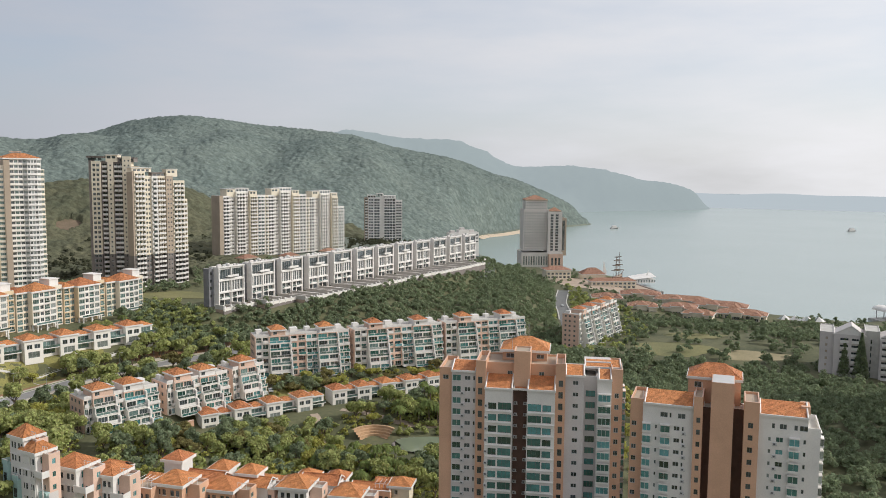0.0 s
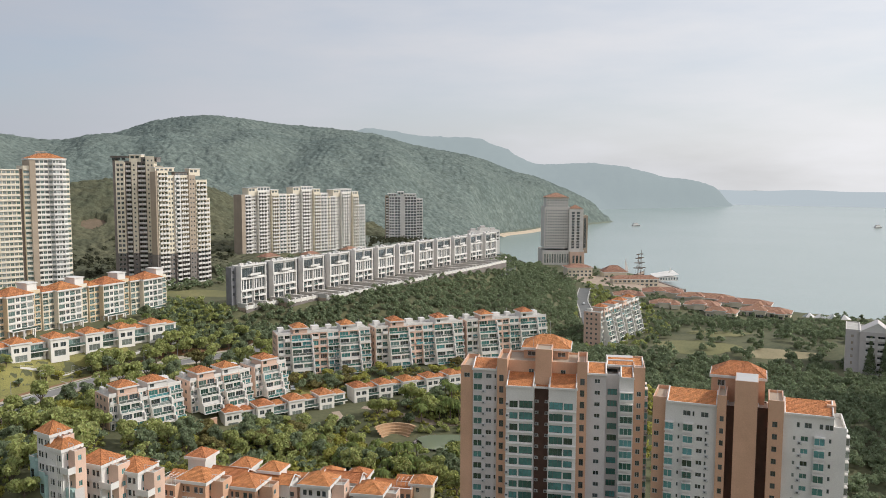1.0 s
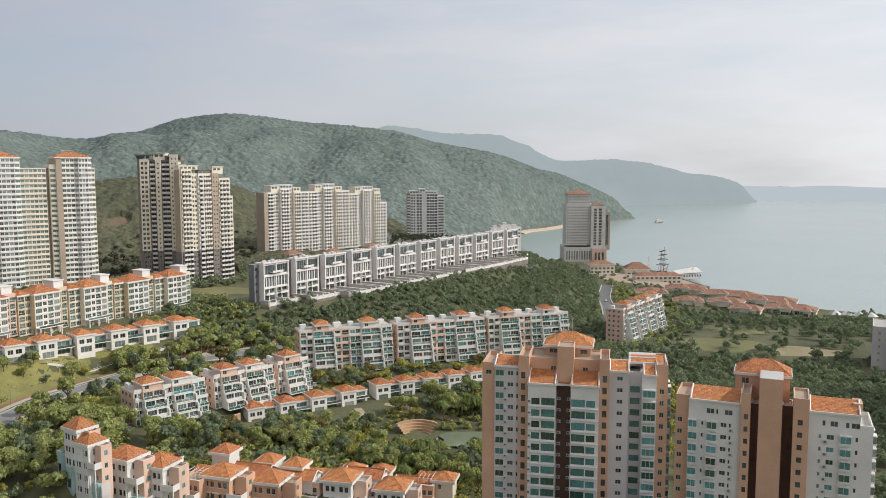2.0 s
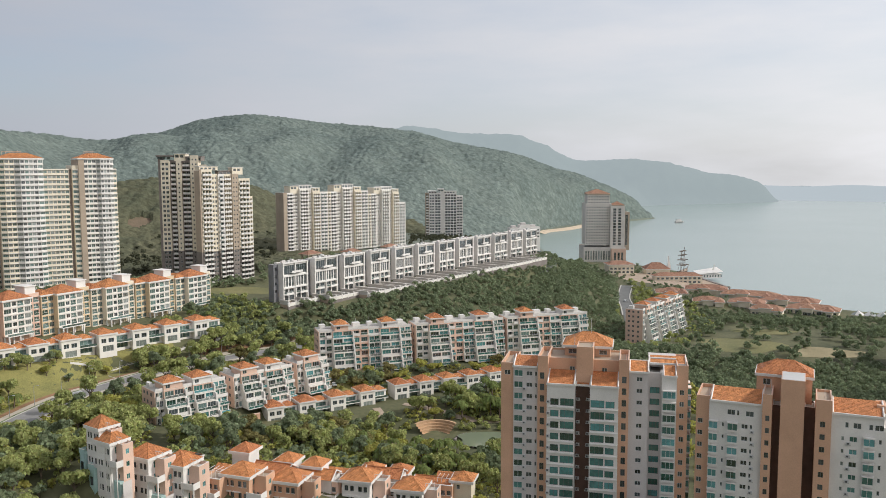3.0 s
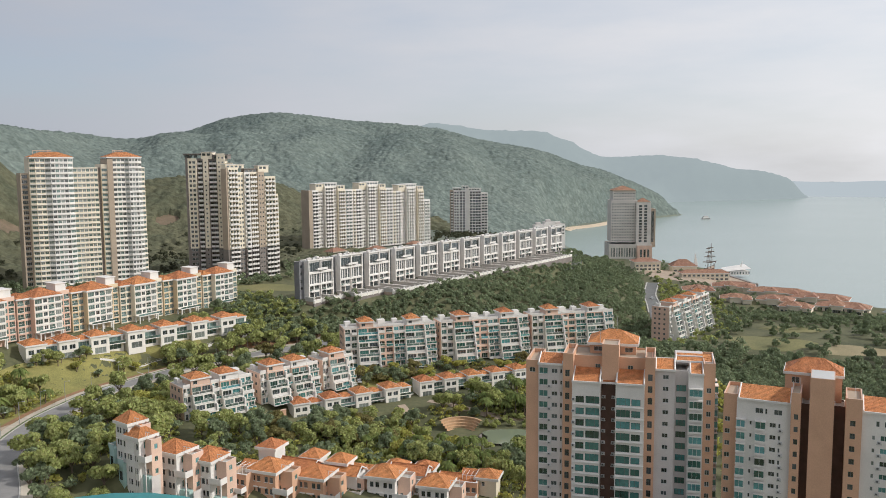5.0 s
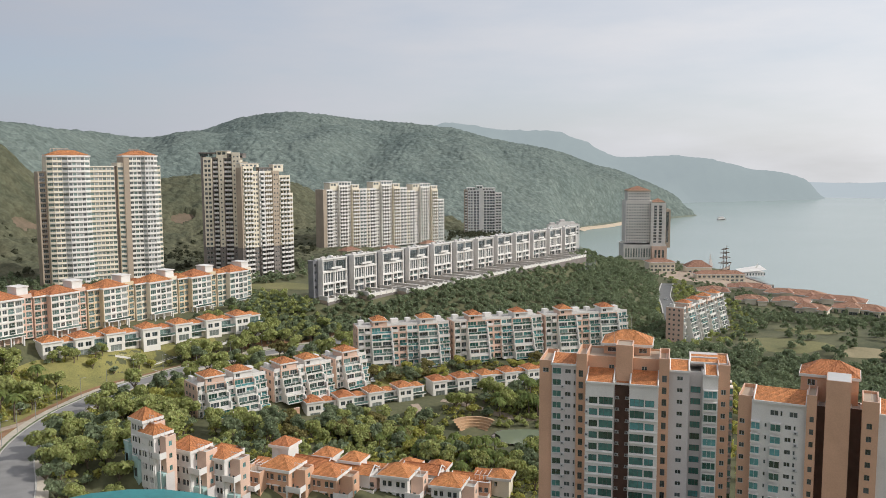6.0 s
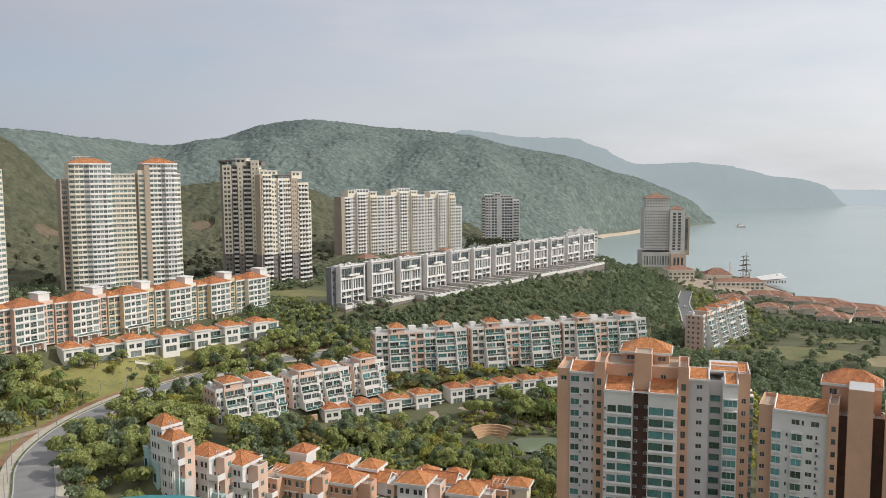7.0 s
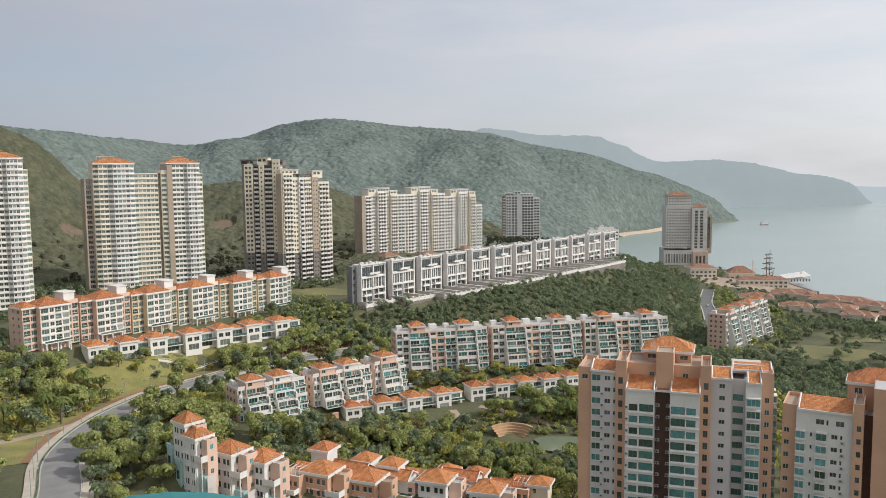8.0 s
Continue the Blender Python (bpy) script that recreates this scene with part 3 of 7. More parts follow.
def tower_near_a():
    b = thing("apartment_tower", "orange and white apartment tower with tiled roofs", "tower", turned(-0.5, 211, 14, radians(-9)), "near towers")
    NEAR.add(b.name)
    w, r = Mesh(), Mesh()
    n, fh = 17, 3.0
    F = lambda cols, k=n: floors(cols, 0.6, k, fh)
    strip(w, b, 0, 3.3, 0.5, 14, 0, 51.6, "orange", F([(0.9, 2.4, 0.9, 2.1, "w", "blue")])[-1:], par=1.1)
    strip(w, b, 3.3, 9.7, 0, 14, 0, 52, "grey_white", F([(0.2, 2.4, 0.75, 2.35, "sill", "teal"), (3.4, 4.9, 1.0, 2.15, "w", "blue"), (5.6, 6.15, 1.0, 2.15, "w", "blue")]), par=0)
    strip(w, b, 9.7, 12.3, -0.9, 11, 0, 54, "orange", F([(0.6, 1.7, 0.6, 2.3, "w", "blue", "frame_dark")]), par=1.2)
    wing = [(0.9, 3.0, 0.55, 2.25, "w", "teal", "frame_dark"), (3.4, 6.8, 0.5, 2.4, "w", "teal", "frame_dark")]
    ledge = Mesh()
    ledge.box(0.3, 6.95, -3.45, -2.95, 0, 0.22, "white")
    ledge = ledge.data("ledge")
    strip(w, b, 12.3, 19.3, -3, 10, 0, 48.6, "white", F(wing, 15), par=0)
    strip(w, b, 19.3, 23.1, 1.5, 10, 0, 48, "brown", [], par=0)
    strip(w, b, 23.1, 30.1, -3, 10, 0, 48.6, "white", F([(0.2, 3.6, 0.5, 2.4, "w", "teal", "frame_dark"), (3.9, 6.1, 0.55, 2.25, "w", "teal", "frame_dark")], 15), par=0)
    strip(w, b, 30.1, 32.6, -0.9, 11, 0, 54, "orange", F([(0.8, 1.9, 0.6, 2.3, "w", "blue", "frame_dark")]), par=1.2)
    strip(w, b, 32.6, 37.4, 0.2, 14, 0, 52, "grey_white", F([(1.9, 3.3, 1.0, 2.1, "w", "blue")]), par=0)
    strip(w, b, 37.4, 40.6, 2.4, 14, 0, 51, "grey_white", F([(0.4, 2.8, 0.6, 2.2, "w", "teal", "frame_dark")], 16), par=0.6)
    strip(w, b, 40.6, 44.2, -0.6, 14, 0, 51, "white", F([(0.3, 3.3, 0.55, 2.2, "bay", "teal")], 16), par=0.8)
    side = [(2.0, 4.2, 0.7, 2.2, "bay", "teal"), (7.0, 9.0, 0.7, 2.2, "bay", "teal")]
    strip(w, b, 44.2, 47, 0.9, 14, 0, 53, "orange", F([(0.8, 1.9, 0.9, 2.2, "w", "blue")], 16), F(side, 16), par=1.0)
    # lift core and penthouse
    strip(w, b, 19.4, 23.6, 0.6, 7, 48, 57.4, "orange", [], par=0.3)
    strip(w, b, 11.6, 32, 2.7, 14.5, 48, 53.6, "orange", [(6.0, 7.3, 50.2, 52.0, "w", "blue"), (14.2, 15.5, 50.2, 52.0, "w", "blue")], par=0.5)
    strip(w, b, 15.8, 27.6, 8, 17, 53.6, 56.2, "orange", [(1.0, 3.2, 54.2, 55.4, "w", "blue"), (9.0, 11.0, 54.2, 55.4, "w", "blue")], par=0)
    if w.v:
        part("trim", w, b)
    hip_roof(b, 15.8, 27.6, 8, 17, 56.5, 2.8, "tile", 0.7, 0.5)
    sloped_roof(b, 3.4, 9.6, 0, 4.6, 52.1, 1.9)
    sloped_roof(b, 12.5, 19.2, -3, 2.6, 48.7, 2.4)
    sloped_roof(b, 23.3, 30.0, -3, 2.6, 48.7, 2.4)
    sloped_roof(b, 32.7, 37.3, 0.2, 4.6, 52.1, 1.9)
    sloped_roof(b, 41.0, 44.0, -0.6, 3.0, 51.6, 1.9)
    sloped_roof(b, 19.5, 23.0, 0.2, 1.5, 48.0, 0.9)
    r.box(37.4, 44.2, 7.0, 13, 52.0, 54.3, "grey_white")
    sloped_roof(b, 37.6, 46.6, 5.2, 9, 53.4, 1.2)
    for i, (x, y, z, h) in enumerate(((3.2, 0.7, 52, 3), (12.2, -0.6, 55, 2.6), (18.9, 1, 57.6, 3.4), (22.5, 12, 59, 4), (30.2, 0, 55, 2.5), (46.8, 1.4, 54, 1.6))):
        mast(b, x, y, z, h)
    part("roof_block", r, b)
    for i in range(15):
        part("ledge", ledge, b, "", turned(12.3, 0, 0.62 + i * 3.0))
        part("ledge", ledge, b, "", turned(23.0, 0, 0.62 + i * 3.0))
        for x, turn in ((19.45, 0), (21.95, 0)):
            part("air_conditioner", ac_mesh(), b, "", turned(x, 1.5, 1.6 + i * 3.0, 0))
    for i in range(16):
        part("air_conditioner", ac_mesh(), b, "", turned(5.75, 0, 0.9 + i * 3, 0))
        part("air_conditioner", ac_mesh(), b, "", turned(12.25, -3.0, 1.8 + i * 3, 0)) if i < 15 else None
    return b


def tower_near_b():
    b = thing("apartment_tower", "grey white and orange apartment tower with brown recesses", "tower", turned(47.3, 201.4, 14, radians(-19.5)), "near towers")
    NEAR.add(b.name)
    w, r = Mesh(), Mesh()
    n, fh = 15, 3.0
    F = lambda cols, k=n: floors(cols, 0.5, k, fh)
    leftside = [(2.0, 3.2, 0.8, 2.1, "w", "blue"), (6.0, 7.2, 0.8, 2.1, "w", "blue"), (9.6, 10.8, 0.8, 2.1, "w", "blue")]
    strip(w, b, 0, 3.2, 1.2, 13, 0, 46.5, "orange", F([(0.4, 1.6, 0.9, 2.1, "w", "blue")], 14), left=F(leftside, 14), par=0.9)
    strip(w, b, 3.2, 15.3, 0, 13, 0, 46.8, "white",
          F([(0.1, 2.0, 0.6, 2.2, "bay", "teal"), (3.0, 3.5, 1.0, 2.0, "w", "blue"), (4.4, 6.6, 0.6, 2.2, "bay", "teal"), (7.5, 8.9, 1.0, 2.1, "w", "blue"), (9.4, 9.9, 1.0, 2.1, "w", "blue")], 14)
          + [(4.2, 6.0, 43.6, 44.9, "w", "blue"), (6.4, 6.9, 43.6, 44.9, "w", "blue"), (8.4, 10.2, 43.6, 44.9, "w", "blue")], par=0)
    strip(w, b, 15.3, 17.4, -1.1, 9, 0, 49.2, "orange", F([(0.7, 1.6, 0.9, 2.2, "w", "blue", "frame_dark")]), par=0.6)
    strip(w, b, 17.4, 19.2, 3, 10, 0, 46, "brown", [], par=0.4)
    strip(w, b, 19.2, 24.4, -0.4, 8, 0, 53.4, "orange", [], par=0.2)
    r.box(19.4, 24.2, -0.2, 7.8, 53.4, 53.65, "frame")
    strip(w, b, 24.4, 26.8, 4, 10, 0, 46, "brown", [], par=0.4)
    strip(w, b, 26.8, 30.2, -1.1, 9, 0, 49.2, "orange", F([(1.0, 2.1, 0.9, 2.2, "w", "blue", "frame_dark")]), par=0.6)
    strip(w, b, 30.2, 41.0, 0, 13, 0, 46.8, "white",
          F([(2.2, 2.8, 1.0, 2.0, "w", "pale"), (3.9, 5.5, 0.9, 2.1, "w", "teal"), (6.8, 9.0, 0.6, 2.2, "bay", "teal"), (9.9, 10.5, 1.0, 2.1, "w", "blue")], 14)
          + [(2.9, 3.6, 43.6, 44.9, "w", "blue"), (4.6, 6.2, 43.6, 44.9, "w", "blue"), (7.8, 8.6, 43.6, 44.9, "w", "blue"), (9.0, 10.8, 43.6, 44.9, "w", "blue")], par=0)
    side = [(1.2, 3.4, 0.5, 2.2, "bay", "pale"), (6.0, 8.2, 0.5, 2.2, "bay", "pale")]
    strip(w, b, 41.0, 43.8, 0.6, 13, 0, 43.4, "white", [], F(side, 14), par=1.0)
    strip(w, b, 13.4, 26.0, 8, 16, 44, 52.2, "orange", [(1.5, 3.2, 49.9, 51.4, "w", "blue")], par=0)
    if w.v:
        part("trim", w, b)
    hip_roof(b, 13.8, 25.6, 8.2, 16, 52.7, 2.9, "tile", 0.8, 0.5)
    sloped_roof(b, 3.6, 15.2, 0, 5.4, 46.9, 2.3)
    sloped_roof(b, 30.4, 40.8, 0, 5.4, 46.9, 2.3)
    r.box(39.6, 41.6, 3, 8, 47, 48.8, "orange")
    for x, y, z, h in ((15.6, 0, 49.8, 2.5), (17.0, 2, 49.8, 3.0), (28.6, 1, 49.8, 2.4), (30, 0.5, 49.8, 2), (3.0, 2, 47.4, 2)):
        mast(b, x, y, z, h)
    part("roof_block", r, b)
    for i in range(14):
        for x in (13.4, 33.4, 37.0):
            part("air_conditioner", ac_mesh(), b, "", turned(x - (0.7 if x < 20 else 0), 0, 0.7 + i * 3.0, 0))
    return b


tower_near_a()
tower_near_b()


# ---- generic high-rise: a row of wings, each with its own setback, height and window columns ----
def even(width, n, style, pane, low=0.9, high=2.3, fill=0.62, fr="frame", margin=0.4):
    step = (width - 2 * margin) / n
    return [(round(margin + step * (i + (1 - fill) / 2), 3), round(margin + step * (i + (1 + fill) / 2), 3), low, high, style, pane, fr) for i in range(n)]


def highrise(name, label, p0, p1, base, wings, depth, fh=3.0, group="high-rises", base_floors=0, side=(), roofs=(), boxes=()):
    b = thing(name, label, "tower", along(p0, p1, base), group)
    if name == "apartment_slab":
        FAR.add(b.name)
    w, r = Mesh(), Mesh()
    x = 0.0
    for i, (width, off, n, key, cols) in enumerate(wings):
        ops = floors(cols, 0.4 + base_floors * fh, n - base_floors, fh)
        last = i == len(wings) - 1
        right = floors(even(depth, 3, "w", "blue"), 0.4, n, fh) if last and side else []
        z1 = n * fh + 0.8
        if base_floors:
            w = Mesh()
            strip(w, b, x, x + width, -off + 0.1, depth, 0, base_floors * fh, "stone", floors(cols, 0.4, base_floors, fh), par=0)
            facade(w, b, (x, -off), (x + width, -off), base_floors * fh, z1, ops, key)
            facade(w, b, (x + width, -off), (x + width, depth), base_floors * fh, z1, [], key)
            facade(w, b, (x, depth), (x, -off), base_floors * fh, z1, [], key)
            facade(w, b, (x + width, depth), (x, depth), base_floors * fh, z1, [], key)
            w.face([(x, -off, z1), (x + width, -off, z1), (x + width, depth, z1), (x, depth, z1)], "concrete")
            w.box(x, x + width, -off, -off + 0.3, z1, z1 + 0.8, key)
            part("wall", w, b)
            w = Mesh()
        else:
            strip(w, b, x, x + width, -off, depth, 0, z1, key, ops, right, par=0.8)
        x += width
    if w.v:
        part("trim", w, b)
    for x0, x1, y0, y1, z, rise in roofs:
        hip_roof(b, x0, x1, y0, y1, z, rise, "tile", 0.35, 0.5)
        mast(b, (x0 + x1) / 2, (y0 + y1) / 2, z + rise, 2.2, 0.08)
    for x0, x1, y0, y1, z0, z1, key in boxes:
        r = Mesh()
        r.box(x0, x1, y0, y1, z0, z1, key)
        r.box(x0 - 0.4, x1 + 0.4, y0 - 0.4, y1 + 0.4, z1, z1 + 0.35, "white" if key != "stone" else "stone")
        for k in range(int((x1 - x0) / 3)):
            r.box(x0 + 0.8 + k * 3, x0 + 2.9 + k * 3, y0 - 0.03, y0 + 0.1, z1 - 2.2, z1 - 0.7, "blue")
        part("plant_room", r, b, "rooftop plant room")
    return b


def bowed(b, pts, y1, z1, fh, n, key, cols, pane, key2="white", sides=False):
    """A wing whose front is bent along pts (left to right), banded floor by floor: glass over a white parapet."""
    w = Mesh()
    for k, (p, q) in enumerate(zip(pts, pts[1:])):
        L = math.hypot(q[0] - p[0], q[1] - p[1])
        step = L / cols[k]
        ops = [(round(step * i + 0.2, 3), round(step * (i + 1) - 0.2, 3), 1.1, 2.62, "w", pane[(i + k) % len(pane)], "frame") for i in range(cols[k])]
        facade(w, b, p, q, 0, z1, floors(ops, 0.3, n, fh), key)
    facade(w, b, pts[-1], (pts[-1][0], y1), 0, z1, floors([(2.0, 3.6, 0.95, 2.4, "w", "blue"), (6.0, 7.6, 0.95, 2.4, "w", "blue")], 0.3, n, fh) if sides else [], key)
    facade(w, b, (pts[-1][0], y1), (pts[0][0], y1), 0, z1, [], key)
    facade(w, b, (pts[0][0], y1), pts[0], 0, z1, floors([(2.0, 3.6, 0.95, 2.4, "w", "blue"), (6.0, 7.6, 0.95, 2.4, "w", "blue")], 0.3, n, fh) if sides else [], key)
    w.face([(*p, z1) for p in pts] + [(pts[-1][0], y1, z1), (pts[0][0], y1, z1)], "concrete")
    part("wall", w, b)
    led = Mesh()
    for k in range(n + 1):
        for p, q in zip(pts, pts[1:]):
            z = k * fh + 0.25
            a, c = Vector(p), Vector(q)
            o = Vector(((c - a).y, -(c - a).x)).normalized() * 0.35
            r = [(*p, z), (*q, z), (q[0] + o.x, q[1] + o.y, z), (p[0] + o.x, p[1] + o.y, z)]
            t = [(x, y, v + 0.3) for x, y, v in r]
            led.face(t, key2)
            led.face([r[2], r[3], t[3], t[2]][::-1], key2)
            led.face(r[::-1], key2)
    tagged(part("floor_trim", led, b, "white floor bands"), kind="stuff")


def white_tower(p0, p1, base, n, label):
    fh = 2.98
    b = thing("apartment_tower", label, "tower", along(p0, p1, base), "white tile-roofed towers")
    FAR.add(b.name)
    top, high = n * fh + 0.8, (n + 2) * fh + 0.6
    w = Mesh()
    strip(w, b, 0, 4.4, 4.0, 16, 0, (n - 1) * fh, "tan", floors(even(4.4, 1, "w", "blue", 0.6, 2.5, 0.8), 0.3, n - 1, fh), par=0.8)
    bowed(b, [(4.4, 1.0), (7.4, -0.6), (12.4, -0.6)], 15, high, fh, n + 2, "cream", (1, 2), ("green", "pale"))
    bowed(b, [(12.4, -0.6), (15.2, -2.6), (24.4, -2.6), (27.6, -0.8)], 15, high, fh, n + 2, "white", (1, 4, 1), ("pale", "blue", "green"))
    bowed(b, [(27.6, 0.6), (32.4, 0.2), (41.6, 0.2)], 15, top, fh, n, "cream", (2, 4), ("green", "pale"), "ivory")
    strip(w, b, 41.6, 43.8, 3.2, 15, 0, top - 0.6, "stone", [], par=0.6)
    bowed(b, [(43.8, 1.0), (47.0, 0.0)], 15, top + 2, fh, n, "cream", (1,), ("green",), "ivory")
    strip(w, b, 47.0, 50.2, -0.8, 15, 0, high - 1, "tan", [], par=0.4)
    bowed(b, [(50.2, 0.0), (57.2, -0.4)], 15, high, fh, n + 2, "ivory", (3,), ("blue", "green"), "ivory")
    bowed(b, [(57.2, -0.4), (59.2, -2.2), (64.6, -2.2), (67.2, -0.2)], 15, high, fh, n + 2, "white", (1, 3, 1), ("pale", "blue"))
    bowed(b, [(67.2, 1.0), (69.6, 2.0)], 15, top, fh, n, "cream", (1,), ("green",), sides=True)
    hip_roof(b, 5.0, 27.4, -0.4, 13, high + 0.5, 3.0, "tile", 0.7, 0.6)
    hip_roof(b, 47.2, 66.8, -0.2, 13, high + 0.5, 3.0, "tile", 0.7, 0.6)
    for x0, x1, y0, z in ((7.6, 17.5, 0.5, high + 2.4), (52, 58, 0.5, high + 2.4)):
        rail = Mesh()
        for k in range(6):
            x = x0 + (x1 - x0) * k / 5
            rail.tube((x, y0 + 5, z), (x, y0 + 5, z + 2.0), 0.1, 0.1, "pink", 4)
        rail.tube((x0, y0 + 5, z + 2.0), (x1, y0 + 5, z + 2.0), 0.14, 0.14, "pink", 4)
        part("roof_rail", rail, b, "pale roof railing")
    for x in (16, 57):
        mast(b, x, 6, high + 3, 2.4, 0.08)
    return b


white_tower((-287.5, 444), (-236, 491), 44, 24, "tall white and cream apartment tower with orange roofs")
white_tower((-345, 355), (-293, 403), 44, 25, "tall white and cream apartment tower with green balconies")


def beige_towers():
    s = "beige apartment tower on a dark stone base"
    highrise("apartment_tower", s, (-221, 516), (-190, 521), 42, [
        (1.6, 0, 27, "stone", []), (5.4, 0.4, 26, "cream", even(5.4, 2, "w", "blue", 0.7, 2.4, 0.7)), (4.2, -1.4, 26, "stone", even(4.2, 1, "balcony", "blue", 0.4, 2.6, 0.8)),
        (3.2, 0, 26, "cream", even(3.2, 1, "w", "blue", 0.9, 2.0, 0.4)), (5.6, -1.6, 26, "stone", even(5.6, 2, "balcony", "blue", 0.4, 2.6, 0.85)),
        (5.2, 0, 27, "cream", even(5.2, 2, "w", "blue", 0.9, 2.0, 0.4)), (4.8, -1.2, 25, "cream", even(4.8, 2, "balcony", "blue", 0.4, 2.6, 0.85))], 9, 3.0, "beige towers", 7, False, (),
        [(-1.0, 9, -0.5, 12, 81.5, 82.3, "stone"), (10, 17, 1, 12, 79, 83.4, "cream"), (17.5, 27, 1, 12, 79, 81.6, "stone")])
    highrise("apartment_tower", s, (-191, 508), (-166, 541), 42, [
        (1.2, 0, 24, "tan", []), (7.6, 0.3, 24, "cream", even(7.6, 3, "balcony", "green", 0.4, 2.6, 0.8)), (4.6, -0.8, 23, "cream", even(4.6, 2, "w", "blue", 0.8, 2.3, 0.6)),
        (4.2, 0.3, 23, "white", even(4.2, 1, "balcony", "green", 0.4, 2.6, 0.8)), (6.0, -0.6, 23, "cream", even(6.0, 3, "balcony", "blue", 0.4, 2.6, 0.8)),
        (5.0, 0.3, 23, "tan", even(5.0, 2, "w", "blue", 0.9, 2.0, 0.4)), (8.6, 0.6, 22, "cream", even(8.6, 3, "balcony", "green", 0.4, 2.6, 0.82)), (3.4, -1.5, 18, "cream", even(3.4, 1, "balcony", "green", 0.4, 2.6, 0.82))],
        6, 3.0, "beige towers", 7, True, (),
        [(0.4, 14, 1, 5.6, 73, 75.4, "cream"), (15, 24, 2, 5.6, 70, 72.4, "stone"), (25, 33, 1, 5.6, 70, 74.6, "cream")])


def slab_block():
    wings, boxes = [], []
    x = 0.0
    for k in range(3):
        n = 18 - (k == 2)
        mod = [(3.5, 0.6, n - 1, "tan" if k == 0 else "cream", even(3.5, 1, "balcony", "green", 0.4, 2.6, 0.8) if k else []),
               (6.5, 0.2, n - 1, "white", even(6.5, 2, "balcony", "blue", 0.3, 2.75, 0.86)), (6.0, -1.8, n - 1, "ivory", even(6.0, 2, "balcony", "blue", 0.7, 2.45, 0.78)),
               (9.0, 1.2, n, "ivory", even(9.0, 3, "balcony", "blue", 0.3, 2.75, 0.8)), (5.0, -2.2, n, "ivory", even(5.0, 2, "balcony", "blue", 0.7, 2.45, 0.78)),
               (7.5, 0.6, n - 1, "cream", even(7.5, 3, "balcony", "blue", 0.3, 2.75, 0.8)), (7.7, 0.6, n - (1 if k < 2 else 4), "white", even(7.7, 2, "balcony", "green", 0.4, 2.6, 0.85))]
        top = n * 2.98 + 0.8
        boxes += [(x + 8, x + 16, 1, 10, top - 3, top + 3.0, "cream"), (x + 17, x + 30, 1.5, 10, top, top + 3.6, "white"), (x + 30.5, x + 38, 1, 10, top - 3, top + 1.2, "cream")]
        wings += mod
        x += sum(q[0] for q in mod)
    highrise("apartment_slab", "long cream high-rise block with balconies", (-181.5, 669), (-89.5, 775), 43, wings, 11, 2.98, "far high-rises", 0, True, (), boxes)


def small_tower():
    highrise("apartment_tower", "grey white high-rise with dark balconies", (-85, 896), (-43, 901), 40, [
        (4, -1, 15, "tan", even(4, 1, "balcony", "blue", 0.4, 2.6, 0.8)), (6, 0, 15, "white", even(6, 2, "w", "blue", 0.7, 2.4, 0.7)), (7, 0.5, 15, "white", even(7, 2, "w", "blue", 0.5, 2.7, 0.8)),
        (4, -1.5, 16, "white", []), (13, 0.2, 15, "white", even(13, 4, "w", "blue", 0.5, 2.7, 0.85)), (7, -0.5, 14, "white", even(7, 2, "balcony", "blue", 0.4, 2.6, 0.85))],
        14, 3.05, "far high-rises", 0, True, (), [(3, 12, 1, 12, 46, 49.5, "white"), (20, 34, 1, 12, 46, 49, "white"), (13.5, 20, 1, 12, 49, 51.5, "white")])


beige_towers()
slab_block()
small_tower()


def hotel():
    b = thing("hotel_tower", "tan stone hotel tower with an orange pyramid roof", "tower", turned(97, 978, 3, radians(3)))
    w, r = Mesh(), Mesh()
    F = lambda cols, k: floors(cols, 20, k, 3.3)
    strip(w, b, -3, 46, -4, 34, 0, 17, "hotel", [(x, x + 1.9, 3, 13.5, "w", "pale", "hotel") for x in range(2, 30, 3)], par=1)
    strip(w, b, -0.5, 30, 1, 30, 20, 68, "hotel", floors(even(30.5, 10, "w", "pale", 0.9, 2.4, 0.6, "hotel"), 20, 14, 3.3), par=0.8)
    strip(w, b, 2, 28, 4, 28, 68, 79, "hotel", floors(even(26, 8, "w", "pale", 0.9, 2.4, 0.6, "hotel"), 68.5, 3, 3.3), par=0.6)
    strip(w, b, 28, 45, -3, 24, 17, 66, "hotel", [(3.2 + 6 * i, 6.6 + 6 * i, round(20 + 3.4 * k, 2), round(22.6 + 3.4 * k, 2), "w", "blue") for i in range(2) for k in range(13)], par=1.0)
    strip(w, b, 44, 51, 0, 20, 14, 58, "tan", [(2, 5, 20, 56, "w", "blue")], par=0.8)
    strip(w, b, 29, 46, -8, -3, 0, 16, "pink", [(3.0 + 4.2 * i, 5.4 + 4.2 * i, 3, 12, "w", "blue") for i in range(3)], par=0.6)
    if w.v:
        part("trim", w, b)
    hip_roof(b, 3, 27, 5, 27, 80.5, 5.0, "tile_red", 1.5, 1.2, "tan", label="faded orange pyramid roof")
    hip_roof(b, 30, 43, -2, 10, 67.4, 4.0, "tile_red", 1, 0.8, "tan", label="faded orange pyramid roof")


hotel()


